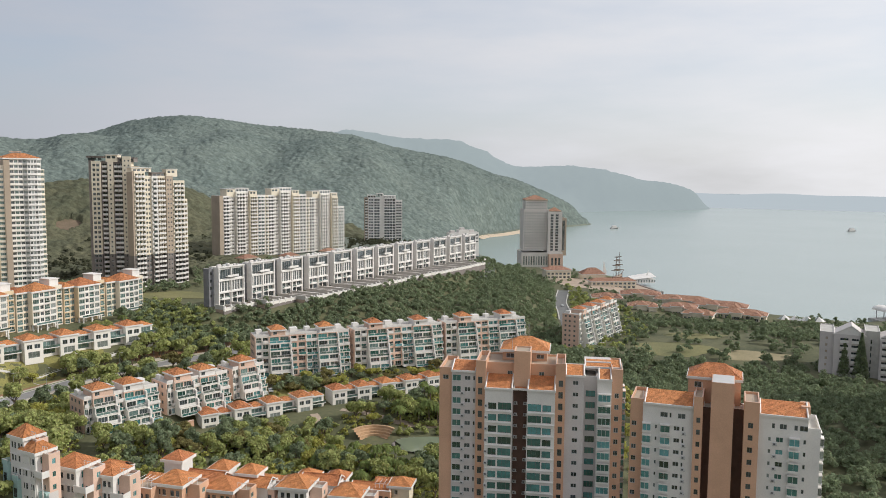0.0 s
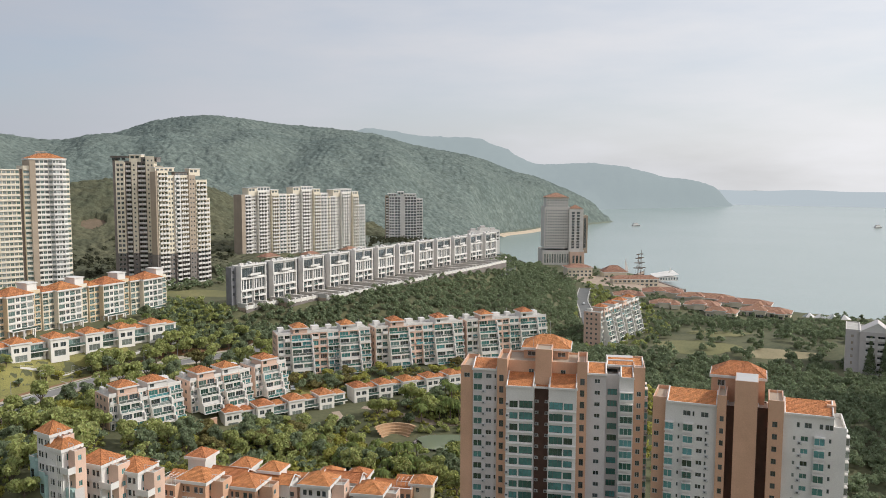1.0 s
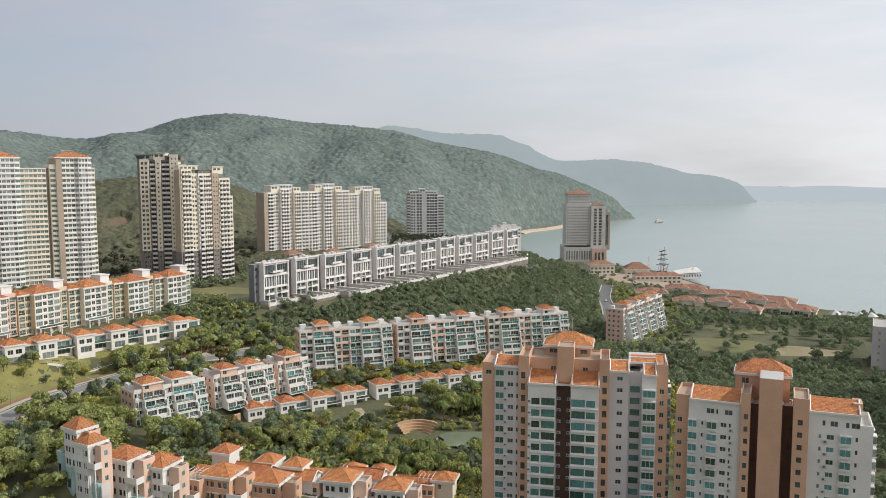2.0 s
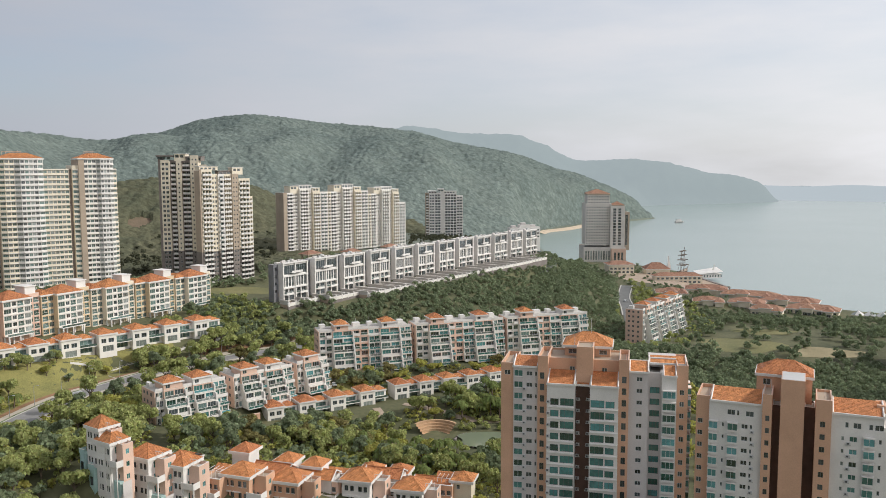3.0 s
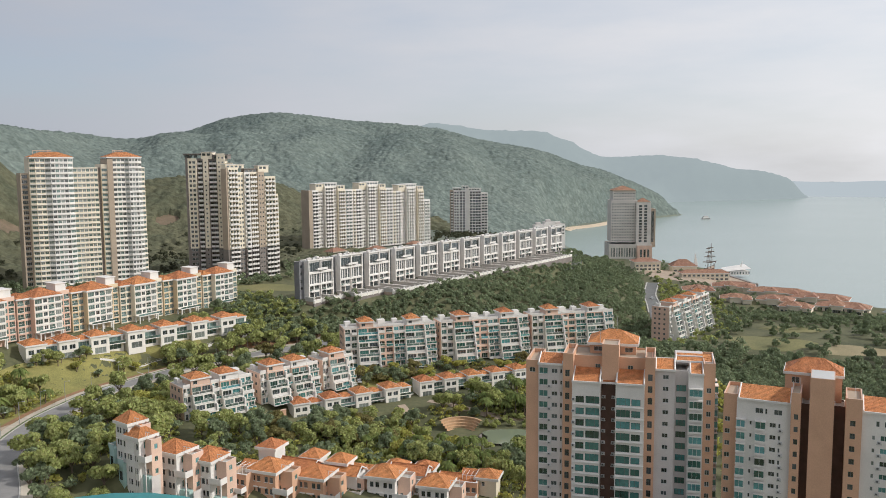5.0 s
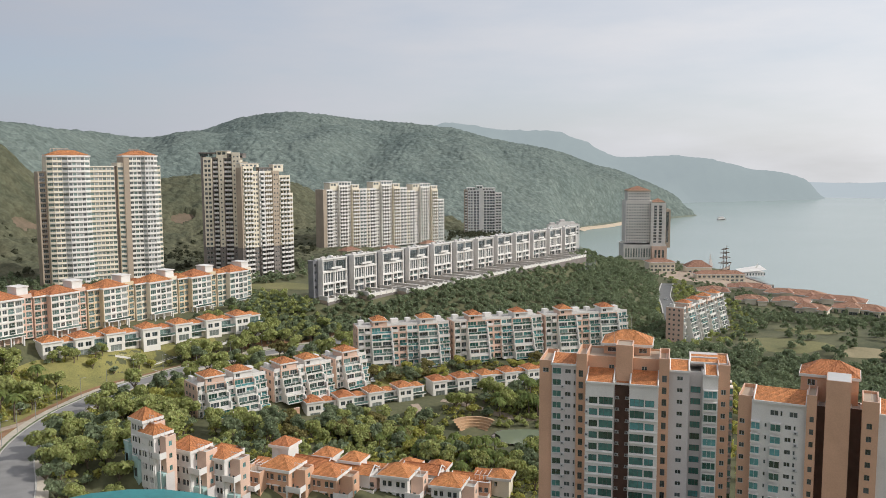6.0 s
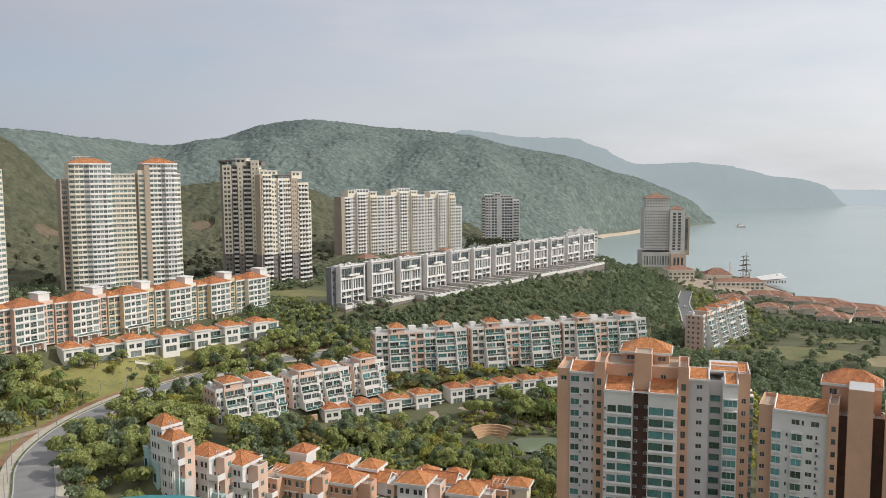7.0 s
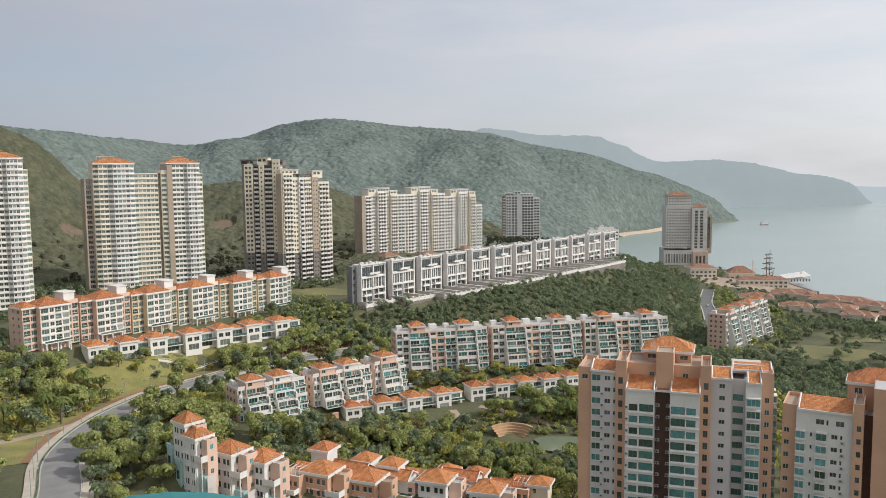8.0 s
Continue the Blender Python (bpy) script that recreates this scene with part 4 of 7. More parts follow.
# ---- terraced grey townhouses on the wooded ridge ----
def townhouse(deep):
    b = thing("townhouse", "grey and white five-storey townhouse with glazed top floor", "house", Matrix(), "hillside townhouses")
    w = Mesh()
    strip(w, b, 0, 3.4, 3.0, 7, 0, 20.2, "dark", [(0.8, 2.2, round(z, 2), round(z + 1.6, 2), "w", "blue", "frame_dark") for z in (5, 9, 13, 17)], par=0.3)
    cols = []
    for i in range(2):
        x = 0.5 + i * 9.6
        cols += [(x, x + 8.6, 14.6, 19.6, "w", "blue", "frame")]
        for q in range(4):
            cols += [(round(x + 0.2 + q * 2.15, 2), round(x + 1.75 + q * 2.15, 2), 7.9, 13.2, "w", "blue")]
        cols += [(round(x + 0.4, 2), round(x + 3.9, 2), 3.9, 6.6, "rail", "blue"), (round(x + 4.6, 2), round(x + 8.2, 2), 3.9, 6.6, "rail", "blue"),
                 (round(x + 0.4, 2), round(x + 3.9, 2), 0.3, 3.2, "w", "blue", "frame_dark"), (round(x + 4.6, 2), round(x + 8.2, 2), 0.3, 3.2, "w", "blue", "frame_dark")]
    strip(w, b, 3.4, 22.6, 0, 6, 0, 20.6, "white", cols, par=0.5)
    w.box(3.2, 22.8, -0.9, 0.4, 20.6, 21.3, "white")
    for x in (3.4, 12.7, 22.0):
        w.box(x, x + 0.7, -0.75, 0, 0, 20.6, "white")
    w.box(3.4, 22.6, -0.9, 0, 13.4, 14.2, "white")
    w.box(3.4, 22.6, -0.9, 0, 6.9, 7.6, "white")
    if w.v:
        part("trim", w, b)
    bal = Mesh()
    bal.box(9.0, 17.0, -2.2, -0.4, 15.4, 15.7, "white")
    bal.box(9.0, 17.0, -2.2, -2.1, 15.7, 16.6, "white")
    part("balcony", bal, b, "white cantilevered balcony slab")
    for x in (4.6, 15.4):
        q = Mesh()
        q.box(x, x + 5.6, -1.9, -0.2, 3.5, 3.8, "white")
        q.box(x, x + 5.6, -1.9, -1.8, 3.8, 4.7, "white")
        part("balcony", q, b)
    top = Mesh()
    rnd = random.Random(7)
    for i in range(9):
        x, y = rnd.uniform(4, 20), rnd.uniform(1, 4)
        top.box(x, x + rnd.uniform(0.8, 2.6), y, y + rnd.uniform(0.8, 2), 20.6, 20.6 + rnd.uniform(0.8, 2.0), rnd.choice(["white", "frame", "grey_white"]))
    part("roof_plant", top, b, "white rooftop plant boxes")
    yard = Mesh()
    yard.box(0.2, 24.9, -deep, -0.1, -12.0, -0.6, "paving")
    part("terrace", yard, b, "paved garden terrace")
    for x, h in ((0.2, 1.6), (8.6, 0.7), (12.8, 1.5), (17.4, 0.8)):
        wall = Mesh()
        wall.box(x, x + 0.4, -deep, -1, -0.6, h, "concrete")
        wall.box(x - 0.1, x + 0.5, -deep, -1, h, h + 0.16, "white")
        part("garden_wall", wall, b, "tan garden wall with white coping")
    front = Mesh()
    front.box(0.0, 25.1, -deep - 0.5, -deep, -5.5, -1.3, "stone")
    front.box(-0.02, 25.12, -deep - 0.55, -deep, -1.3, 0.2, "ivory")
    front.box(-0.1, 25.2, -deep - 0.7, -deep + 0.15, 0.2, 0.45, "white")
    part("retaining_wall", front, b, "white retaining wall along the slope")
    for k in range(5):
        pier = Mesh()
        pier.box(0.4 + k * 5, 1.1 + k * 5, -deep - 0.7, -deep + 0.1, -1.6, 1.3, "white")
        part("pier", pier, b)
    return b


def grey_row():
    p0, p1 = Vector((-121.5, 432)), Vector((28, 690))
    d = (p1 - p0).normalized()
    ang = math.atan2(d.y, d.x)
    made = {}
    for i in range(12):
        q = p0 + d * (0.5 + 24.9 * i)
        m = turned(q.x, q.y, 44.0 - 0.05 * i + (0.3 if i % 3 == 1 else 0), ang)
        deep = 10 if i == 11 else (7, 14, 21)[min(i, 2)]
        if deep in made:
            copy_thing(made[deep], m)
        else:
            made[deep] = townhouse(deep)
            made[deep].matrix_basis = m
    # open roofed pavilions on the podium behind, and the white houses past the end of the row
    for az, el in ((-13.43, -5.95), (-10.63, -5.85), (-7.94, -5.55)):
        a, r = radians(az), 590.0 + (az + 13.4) * 18
        b = thing("roof_pavilion", "open pavilion with a brown tile roof on posts", "pavilion", turned(r * math.sin(a), r * math.cos(a), EYE + r * math.tan(radians(el)) - 6, ang), "podium pavilions")
        for u in (-5, 5):
            for v in (-3, 3):
                post = Mesh()
                post.box(u - 0.4, u + 0.4, v - 0.4, v + 0.4, -16, 4.6, "tan")
                part("post", post, b)
        hip_roof(b, -6.5, 6.5, -4, 4, 5.0, 2.2, "tile_red", 0.8, 0.5, "tan", label="brown tile hipped roof")
    for k in range(3):
        b = thing("hill_house", "small white house with a flat roof on the ridge", "house", turned(6 + 9 * k, 742 + 5 * k, 45, 0.3), "white ridge houses")
        w = Mesh()
        strip(w, b, 0, 10, 0, 8, -6, 15.5 + (k == 1) * 2.2, "white", floors(even(10, 3, "w", "blue"), 6, 3, 3.0), par=0.8)
        w = Mesh()
        w.box(2, 6, 2, 6, 15.5 + (k == 1) * 2.2, 18.2 + (k == 1) * 2.2, "grey_white")
        part("roof_room", w, b)


grey_row()


# ---- cream apartment row with orange hip roofs ----
def apartment_unit(tone, label):
    b = thing("apartment_block", label, "building", Matrix(), "cream apartment row")
    w, r = Mesh(), Mesh()
    F = lambda cols: floors(cols, 0.2, 6, 2.95)
    side = F([(3, 4.4, 1.0, 2.2, "w", "blue"), (7.4, 8.8, 1.0, 2.2, "w", "blue")])
    strip(w, b, 0, 6.2, 2.6, 14, 0, 17.9, tone, F([(0.3, 3.0, 0.45, 2.5, "rail", "green"), (3.5, 5.9, 0.45, 2.5, "w", "green")]), left=side, par=0)
    strip(w, b, 6.2, 19.0, 0, 14, 2.9, 17.9, "ivory",
          F([(0.4, 3.6, 0.55, 2.5, "sill", "green"), (4.2, 6.0, 0.7, 2.4, "w", "blue"), (6.6, 9.2, 0.5, 2.5, "rail", "green"), (9.8, 12.5, 0.55, 2.5, "sill", "pale")])[4:],
          F([]), F([(0.8, 1.7, 1.0, 2.1, "w", "blue")])[1:], par=0)
    # the front wing stands on columns over an open ground floor
    for x in (6.4, 10.4, 14.4, 18.2):
        c = Mesh()
        c.box(x, x + 0.6, 0.3, 0.9, -2, 2.9, "white")
        part("column", c, b)
    c = Mesh()
    c.box(6.2, 19.0, 1.6, 14, -2, 2.9, tone)
    part("ground_floor", c, b, "set-back ground floor")
    for k in range(1, 6):
        c = Mesh()
        c.box(6.1, 19.1, -0.22, 0.02, 0.02 + 2.95 * k, 0.32 + 2.95 * k, "white")
        part("floor_band", c, b)
    fin = Mesh()
    fin.box(5.95, 6.2, -0.3, 6, 2.9, 17.8, tone)
    part("fin_wall", fin, b)
    strip(w, b, 19.0, 25.2, 3.4, 14, 0, 18.6, tone, F([(0.4, 2.9, 0.5, 2.5, "w", "green"), (3.4, 5.8, 0.4, 2.5, "rail", "green")]), par=0.7)
    hip_roof(b, 0, 6.4, 2.6, 12, 18.4, 2.0, "tile", 0.5, 0.5)
    hip_roof(b, 6.2, 19, 0, 12, 18.5, 3.2, "tile", 0.6, 0.6)
    t = Mesh()
    t.box(19.6, 24.6, 5, 12, 18.6, 22.2, "white")
    t.box(19.2, 25.0, 4.6, 12.4, 22.2, 22.6, "white")
    part("roof_tank", t, b, "white rooftop water tank room")
    p = Mesh()
    p.box(6.6, 18.6, -2.2, -0.05, 2.6, 3.0, "white")
    for x in (7, 12, 17.6):
        p.box(x, x + 0.5, -2.0, -1.5, -1.5, 2.6, "white")
    p.box(6.6, 18.6, -2.2, -2.1, 3.0, 3.8, "green")
    part("terrace", p, b, "raised glazed terrace")
    return b


def apartment_row():
    p0, p1 = Vector((-226, 301)), Vector((-157, 443))
    d = (p1 - p0).normalized()
    ang = math.atan2(d.y, d.x)
    for i, tone in enumerate(("pink", "pink", "yellow", "cream", "yellow", "cream")):
        q = p0 + d * (1 + 25.6 * i)
        apartment_unit(tone, "cream apartment block with orange roof and %s side walls" % {"pink": "salmon", "yellow": "ochre", "cream": "pale"}[tone]).matrix_basis = turned(q.x, q.y, 43.2 - 0.5 * i, ang)


apartment_row()


# ---- small white houses ----
def small_house():
    b = thing("row_house", "small white house with orange hipped roof", "house", Matrix(), "small white houses")
    w, r = Mesh(), Mesh()
    strip(w, b, 0, 6.4, 0, 8, -2, 6.4, "ivory", [(0.8, 2.6, 3.4, 5.0, "w", "blue"), (3.4, 5.4, 3.4, 5.0, "w", "blue"), (1.2, 5.2, 0.2, 2.4, "w", "pale")], par=0)
    strip(w, b, 6.4, 12.4, 2.4, 8, -2, 5.2, "ivory", [(0.8, 5.2, 3.2, 4.9, "w", "green"), (0.8, 5.2, 0.3, 2.3, "w", "green")], par=0)
    w.box(6.4, 12.4, 0.2, 2.4, 2.6, 2.9, "white")
    w.box(6.4, 12.4, 0.2, 0.35, 2.9, 3.7, "green")
    if w.v:
        part("trim", w, b)
    hip_roof(b, 0, 6.4, 0, 8, 6.7, 1.7, "tile", 0.4, 0.35)
    hip_roof(b, 6.4, 12.2, 2.4, 8.2, 5.6, 1.3, "tile", 0.3, 0.3)
    return b


def house_row(p0, p1, z0, z1, n, first=None, size=1.0):
    p0, p1 = Vector(p0), Vector(p1)
    d = (p1 - p0)
    L = d.length
    d = d / L
    for i in range(n):
        q = p0 + d * (L * i / n)
        m = turned(q.x, q.y, z0 + (z1 - z0) * i / n, math.atan2(d.y, d.x)) @ Matrix.Scale(size, 4)
        if first is None:
            first = small_house()
            first.matrix_basis = m
        else:
            copy_thing(first, m).matrix_basis = m
    return first


h = house_row((-88, 296), (-46, 325), 20.5, 21.5, 4)
house_row((-44, 328), (4, 357), 21.5, 21.5, 5, h)
house_row((-206, 314), (-180, 344), 35.5, 35.5, 3, h, 1.22)
house_row((-178, 346), (-138, 392), 35.5, 35.5, 4, h, 1.22)


# ---- stepped white blocks with balconies ----
def terrace_rail(bw, out, pane):
    """Balcony slab with a white edge, tinted glass balustrade, handrail and end posts."""
    key = (bw, out, pane, "terrace")
    if key not in KIT:
        m = Mesh()
        m.box(-0.05, bw + 0.05, -out, -0.02, -0.12, 0.14, "white")
        m.box(0.1, bw - 0.1, -out + 0.06, -out + 0.1, 0.2, 1.0, pane)
        m.box(0.02, bw - 0.02, -out + 0.03, -out + 0.13, 1.0, 1.1, "white")
        for q in range(4):
            u = 0.04 + (bw - 0.2) * q / 3
            m.box(u, u + 0.12, -out + 0.02, -out + 0.14, 0.14, 1.0, "white")
        KIT[key] = m.data("balcony")
    return KIT[key]


def stepped_block(n, pattern, tone, label, width, step):
    """Terraced block. pattern: bays as (share, kind); a pavilion has glazed balconies that step out towards the ground,
    a white stepped rib at its side and a hip-roofed attic."""
    b = thing("terraced_block", label, "building", Matrix(), "stepped white blocks")
    fh = 3.0
    top = n * fh
    total = sum(q[0] for q in pattern)
    x = 0.0
    for i, (share, kind) in enumerate(pattern):
        bw = width * share / total
        w = Mesh()
        for k in range(n):
            down = n - 1 - k
            y = -step * down - 1.0 if kind == "pav" else -step * 0.5 * down if kind == "end" else -step * 0.25 * down
            z = k * fh
            left = [(round(2.5 - y, 2), round(4.0 - y, 2), round(z + 0.9, 2), round(z + 2.1, 2), "w", "blue")] if i == 0 else []
            if kind == "pav":
                cols = [(0.3, round(bw * 0.47, 2), round(z + 0.6, 2), round(z + 2.6, 2), "w", ("teal", "green", "blue")[(k + i) % 3]), (round(bw * 0.53, 2), round(bw - 0.5, 2), round(z + 0.4, 2), round(z + 2.6, 2), "rail" if (k + i) % 2 else "w", ("green", "teal", "blue", "green")[(k * 3 + i) % 4])]
            elif kind == "end":
                cols = [(0.4, round(bw * 0.48, 2), round(z + 0.6, 2), round(z + 2.4, 2), "w", "teal"), (round(bw * 0.56, 2), round(bw - 0.3, 2), round(z + 0.4, 2), round(z + 2.5, 2), "rail", "teal")]
            else:
                m = max(2, int(bw / 2.6))
                cols = [(round(bw * (j + 0.1) / m, 2), round(bw * (j + 0.88) / m, 2), round(z + (0.5 if (j + k + i) % 3 else 0.3), 2), round(z + 2.4, 2), ("sill", "rail", "w", "balcony")[(j * 2 + k + i) % 4], ("blue", "teal", "green")[(j + k) % 3]) for j in range(m)]
            strip(w, b, x, x + bw, y, 11, z, z + fh, tone if kind == "mid" and i % 4 == 2 or (kind == "pav" and k == n - 1) else "ivory", cols, left=left, par=0)
            if kind != "mid":
                out = 0.75 if kind == "pav" else 1.3
                part("balcony", terrace_rail(round(bw, 2), out, ("green", "teal", "pale", "white", "teal")[(k * 2 + i) % 5]), b, "", turned(x, y, z))
        if kind == "pav":
            w = Mesh()
            for k in range(n):
                down = n - 1 - k
                y = -step * down - 1.0
                w.box(x + bw - 0.2, x + bw + 0.4, y - 1.3, y + 1.5, k * fh + (0 if k == 0 else -1.2), (k + 1) * fh - 0.9, "white")
                w.box(x + bw - 0.15, x + bw + 0.35, y - 1.1, y + 1.2 + step, (k + 1) * fh - 1.3, (k + 1) * fh - 0.6, "white")
            part("rib", w, b, "white stepped wall rib")
            a = Mesh()
            a0, a1 = (x + bw * 0.12, x + bw * 0.8) if n > 4 else (x + 0.2, x + bw * 0.95)
            strip(a, b, a0, a1, -0.4, 7.2, top, top + 2.2, tone if i % 4 == 1 else "white", [(0.8, 2.4, top + 0.5, top + 1.8, "w", "blue")], par=0)
            hip_roof(b, a0, a1, -0.4, 7.2, top + 2.6, 1.8, "tile", 0.5, 0.4)
        else:
            r = Mesh()
            r.box(x + 0.05, x + bw - 0.05, -0.1, 0.15, top, top + 0.9, "white")
            part("parapet", r, b)
            r = Mesh()
            r.box(x + bw * 0.25, x + bw * 0.7, 6.5, 9.5, top, top + 1.7, "white")
            part("roof_room", r, b)
            mast(b, x + bw * 0.5, 9.0, top + 0.8, 2.6)
        x += bw
    w = Mesh()
    w.box(-0.3, 0.02, 0, 11, 0, top - 0.1, tone)
    for k in range(n):
        for y in (2.2, 5.4, 8.2):
            w.box(-0.34, -0.28, y, y + 1.2, k * fh + 0.9, k * fh + 2.1, "frame_dark")
    part("end_wall", w, b, "coloured end wall")
    return b


LONG = ((5, "mid"), (8, "pav"), (6.5, "mid"), (4.5, "end"), (8, "pav"), (5, "end"))
SHORT = ((2.5, "mid"), (7, "pav"), (3, "end"), (7, "pav"), (5, "end"))
SINGLE = ((2.5, "mid"), (7, "pav"), (4, "end"))


def stepped_rows():
    s = "white terraced apartment block with teal glass and stepped balconies"
    low = "white stepped terrace house with orange roofs and glazed balconies"
    for p0, p1, z, n, pat, tone, step, text in (((-79.5, 347), (-41.5, 363.5), 28, 6, LONG, "pink", 0.95, s), ((-39, 364), (0.0, 381.5), 28.2, 6, LONG, "pink", 0.95, s), ((2, 381), (40.5, 396), 28.6, 6, LONG, "pink", 0.95, s),
                                               ((-122, 275), (-103.5, 294.5), 26.8, 4, SHORT, "pink", 1.5, low), ((-101, 297), (-83.5, 315.5), 26.8, 4, SHORT, "pink", 1.4, low), ((-82, 317.5), (-72, 328), 27.2, 4, SINGLE, "pink", 1.2, low)):
        width = (Vector(p1) - Vector(p0)).length
        stepped_block(n, pat, tone, text, width, step).matrix_basis = along(p0, p1, z)


stepped_rows()


def shore_block():
    p0, p1 = (84.5, 500), (119.5, 556)
    width = (Vector(p1) - Vector(p0)).length
    b = stepped_block(7, ((3, "mid"), (8, "pav"), (6, "end"), (8, "pav"), (6, "end"), (8, "pav"), (6, "end"), (8, "pav"), (6, "end")), "pink", "white terraced block with pink end wall near the park", width, 0.8)
    b.matrix_basis = along(p0, p1, 9)


shore_block()


# ---- villas with pyramid roofs ----
def pavilion(b, w, x0, x1, y0, y1, z0, z1, key, ops=(), left=(), right=(), rise=2.4):
    strip(w, b, x0, x1, y0, y1, z0, z1, key, ops, right, left, par=0)
    r = Mesh()
    r.hip(x0, x1, y0, y1, z1 + 0.45, rise, "tile", 0.8, 0.62)
    part("roof", r, b, "orange clay tile pyramid roof with white eaves")


def villa(tone, label, low=False, rear=((-3.6, 0.0),)):
    """Front pavilion, white balcony box, small rear pavilion and a tiled link; origin under the front pavilion's apex."""
    b = thing("villa", label, "house", Matrix(), "villas with pyramid roofs")
    NEAR.add(b.name)
    w = Mesh()
    lv = [-5.4, -2.3, 0.8, 3.9, 7.0]
    win = [(x, x + 1.15, z, z + 1.45, "sill", "blue", "frame_dark") for z in lv for x in (0.9, 2.7, 5.3, 7.0)]
    pavilion(b, w, -4.6, 4.4, -4.2, 4.2, -13, 9.6, tone, [(o[0], o[1], o[2], o[3], *o[4:]) for o in win], right=[(2.2, 4.4, z, z + 1.7, "w", "teal") for z in lv])
    strip(w, b, -7.6, -4.6, -2.6, 3.4, -13, 6.2, "white" if tone != "white" else "pink", [(0.8, 2.0, z, z + 1.3, "w", "blue") for z in (-5.4, -2.3, 0.8, 3.9)], par=0.9)
    strip(w, b, 4.4, 8.4, -1.4, 3.6, -13, 8.8, tone if tone != "white" else "pink", [(0.7, 1.7, z, z + 1.2, "w", "blue") for z in lv[:4]], [(1.5, 3.0, z, z + 1.3, "w", "teal") for z in lv], par=0.8)
    bal = Mesh()
    bal.box(3.6, 8.6, -4.6, -1.4, 4.3, 4.6, "white")
    bal.box(3.6, 8.6, -4.7, -4.5, 4.6, 5.9, "white")
    bal.box(8.4, 8.6, -4.5, -1.4, 4.6, 5.9, "white")
    bal.box(3.6, 3.8, -4.5, -1.4, 4.6, 5.9, "white")
    for x in (3.7, 8.2):
        bal.box(x, x + 0.35, -4.6, -4.25, -13, 4.3, "white")
    bal.box(3.8, 8.4, -3.2, -1.4, -13, 0.6, "teal_paint")
    part("balcony", bal, b, "white boxed balcony on posts")
    fr = Mesh()
    for x in (4.8, 6.0, 7.6):
        fr.tube((x, -1.2, 9.6), (x, -1.2, 11.2), 0.07, 0.07, "white", 4)
    fr.tube((4.8, -1.2, 11.2), (7.6, -1.2, 11.2), 0.07, 0.07, "white", 4)
    part("roof_frame", fr, b, "white steel roof-terrace frame")
    bay = Mesh()
    bay.box(-8.6, -5.4, -5.2, -2.2, -13, 2.6, "teal_paint")
    bay.box(-8.8, -5.2, -5.4, -5.15, 2.6, 3.7, "teal_paint")
    bay.box(-8.8, -8.55, -5.15, -2.2, 2.6, 3.7, "teal_paint")
    bay.box(-8.9, -5.1, -5.45, -5.1, 3.7, 3.85, "white")
    bay.box(-7.9, -6.1, -5.26, -5.1, -1.6, 0.6, "blue")
    part("terrace_bay", bay, b, "pale teal boxed terrace with white coping")
    for k in range(2):
        st = Mesh()
        z = -6.0 + 3.1 * k
        for q in range(10):
            u = 0.42 * (q if k % 2 else 9 - q)
            st.box(9.0, 10.4, -3.4 + u, -2.96 + u, z + 0.31 * q, z + 0.31 * (q + 1), "concrete")
        st.box(10.4, 10.5, -3.4, 0.8, z, z + 3.8, "grey_white")
        part("stair_flight", st, b, "narrow outside stair with a solid balustrade")
    for x in (0.6, 3.6):
        hood = Mesh()
        hood.box(x - 4.6, x - 2.2, -4.75, -4.2, 5.5, 5.72, "white")
        part("window_hood", hood, b)
    if not low:
        for rx, rz in rear:
            pavilion(b, w, rx - 3, rx + 3, 9.0, 15.0, -13, 9.4 + rz, "white", [(1.2, 2.2, 7.0, 8.2, "w", "blue")], rise=1.9)
        link = Mesh()
        link.box(-1.2, 10.6, 6.0, 12.6, -13, 7.9, "white")
        for s in (-1, 1):
            link.face([(-1.6, 9.3 - s * 3.8, 7.9), (11.0, 9.3 - s * 3.8, 7.9), (11.0, 9.3, 9.7), (-1.6, 9.3, 9.7)][::s], "tile")
        link.tube((-1.6, 9.3, 9.75), (11.0, 9.3, 9.75), 0.16, 0.16, "tile", 4)
        for x in (-1.6, 11.0):
            link.tube((x, 5.5, 7.95), (x, 9.3, 9.8), 0.18, 0.18, "white", 4)
            link.tube((x, 13.1, 7.95), (x, 9.3, 9.8), 0.18, 0.18, "white", 4)
        part("link_wing", link, b, "low wing with orange tile gable roof")
    return b


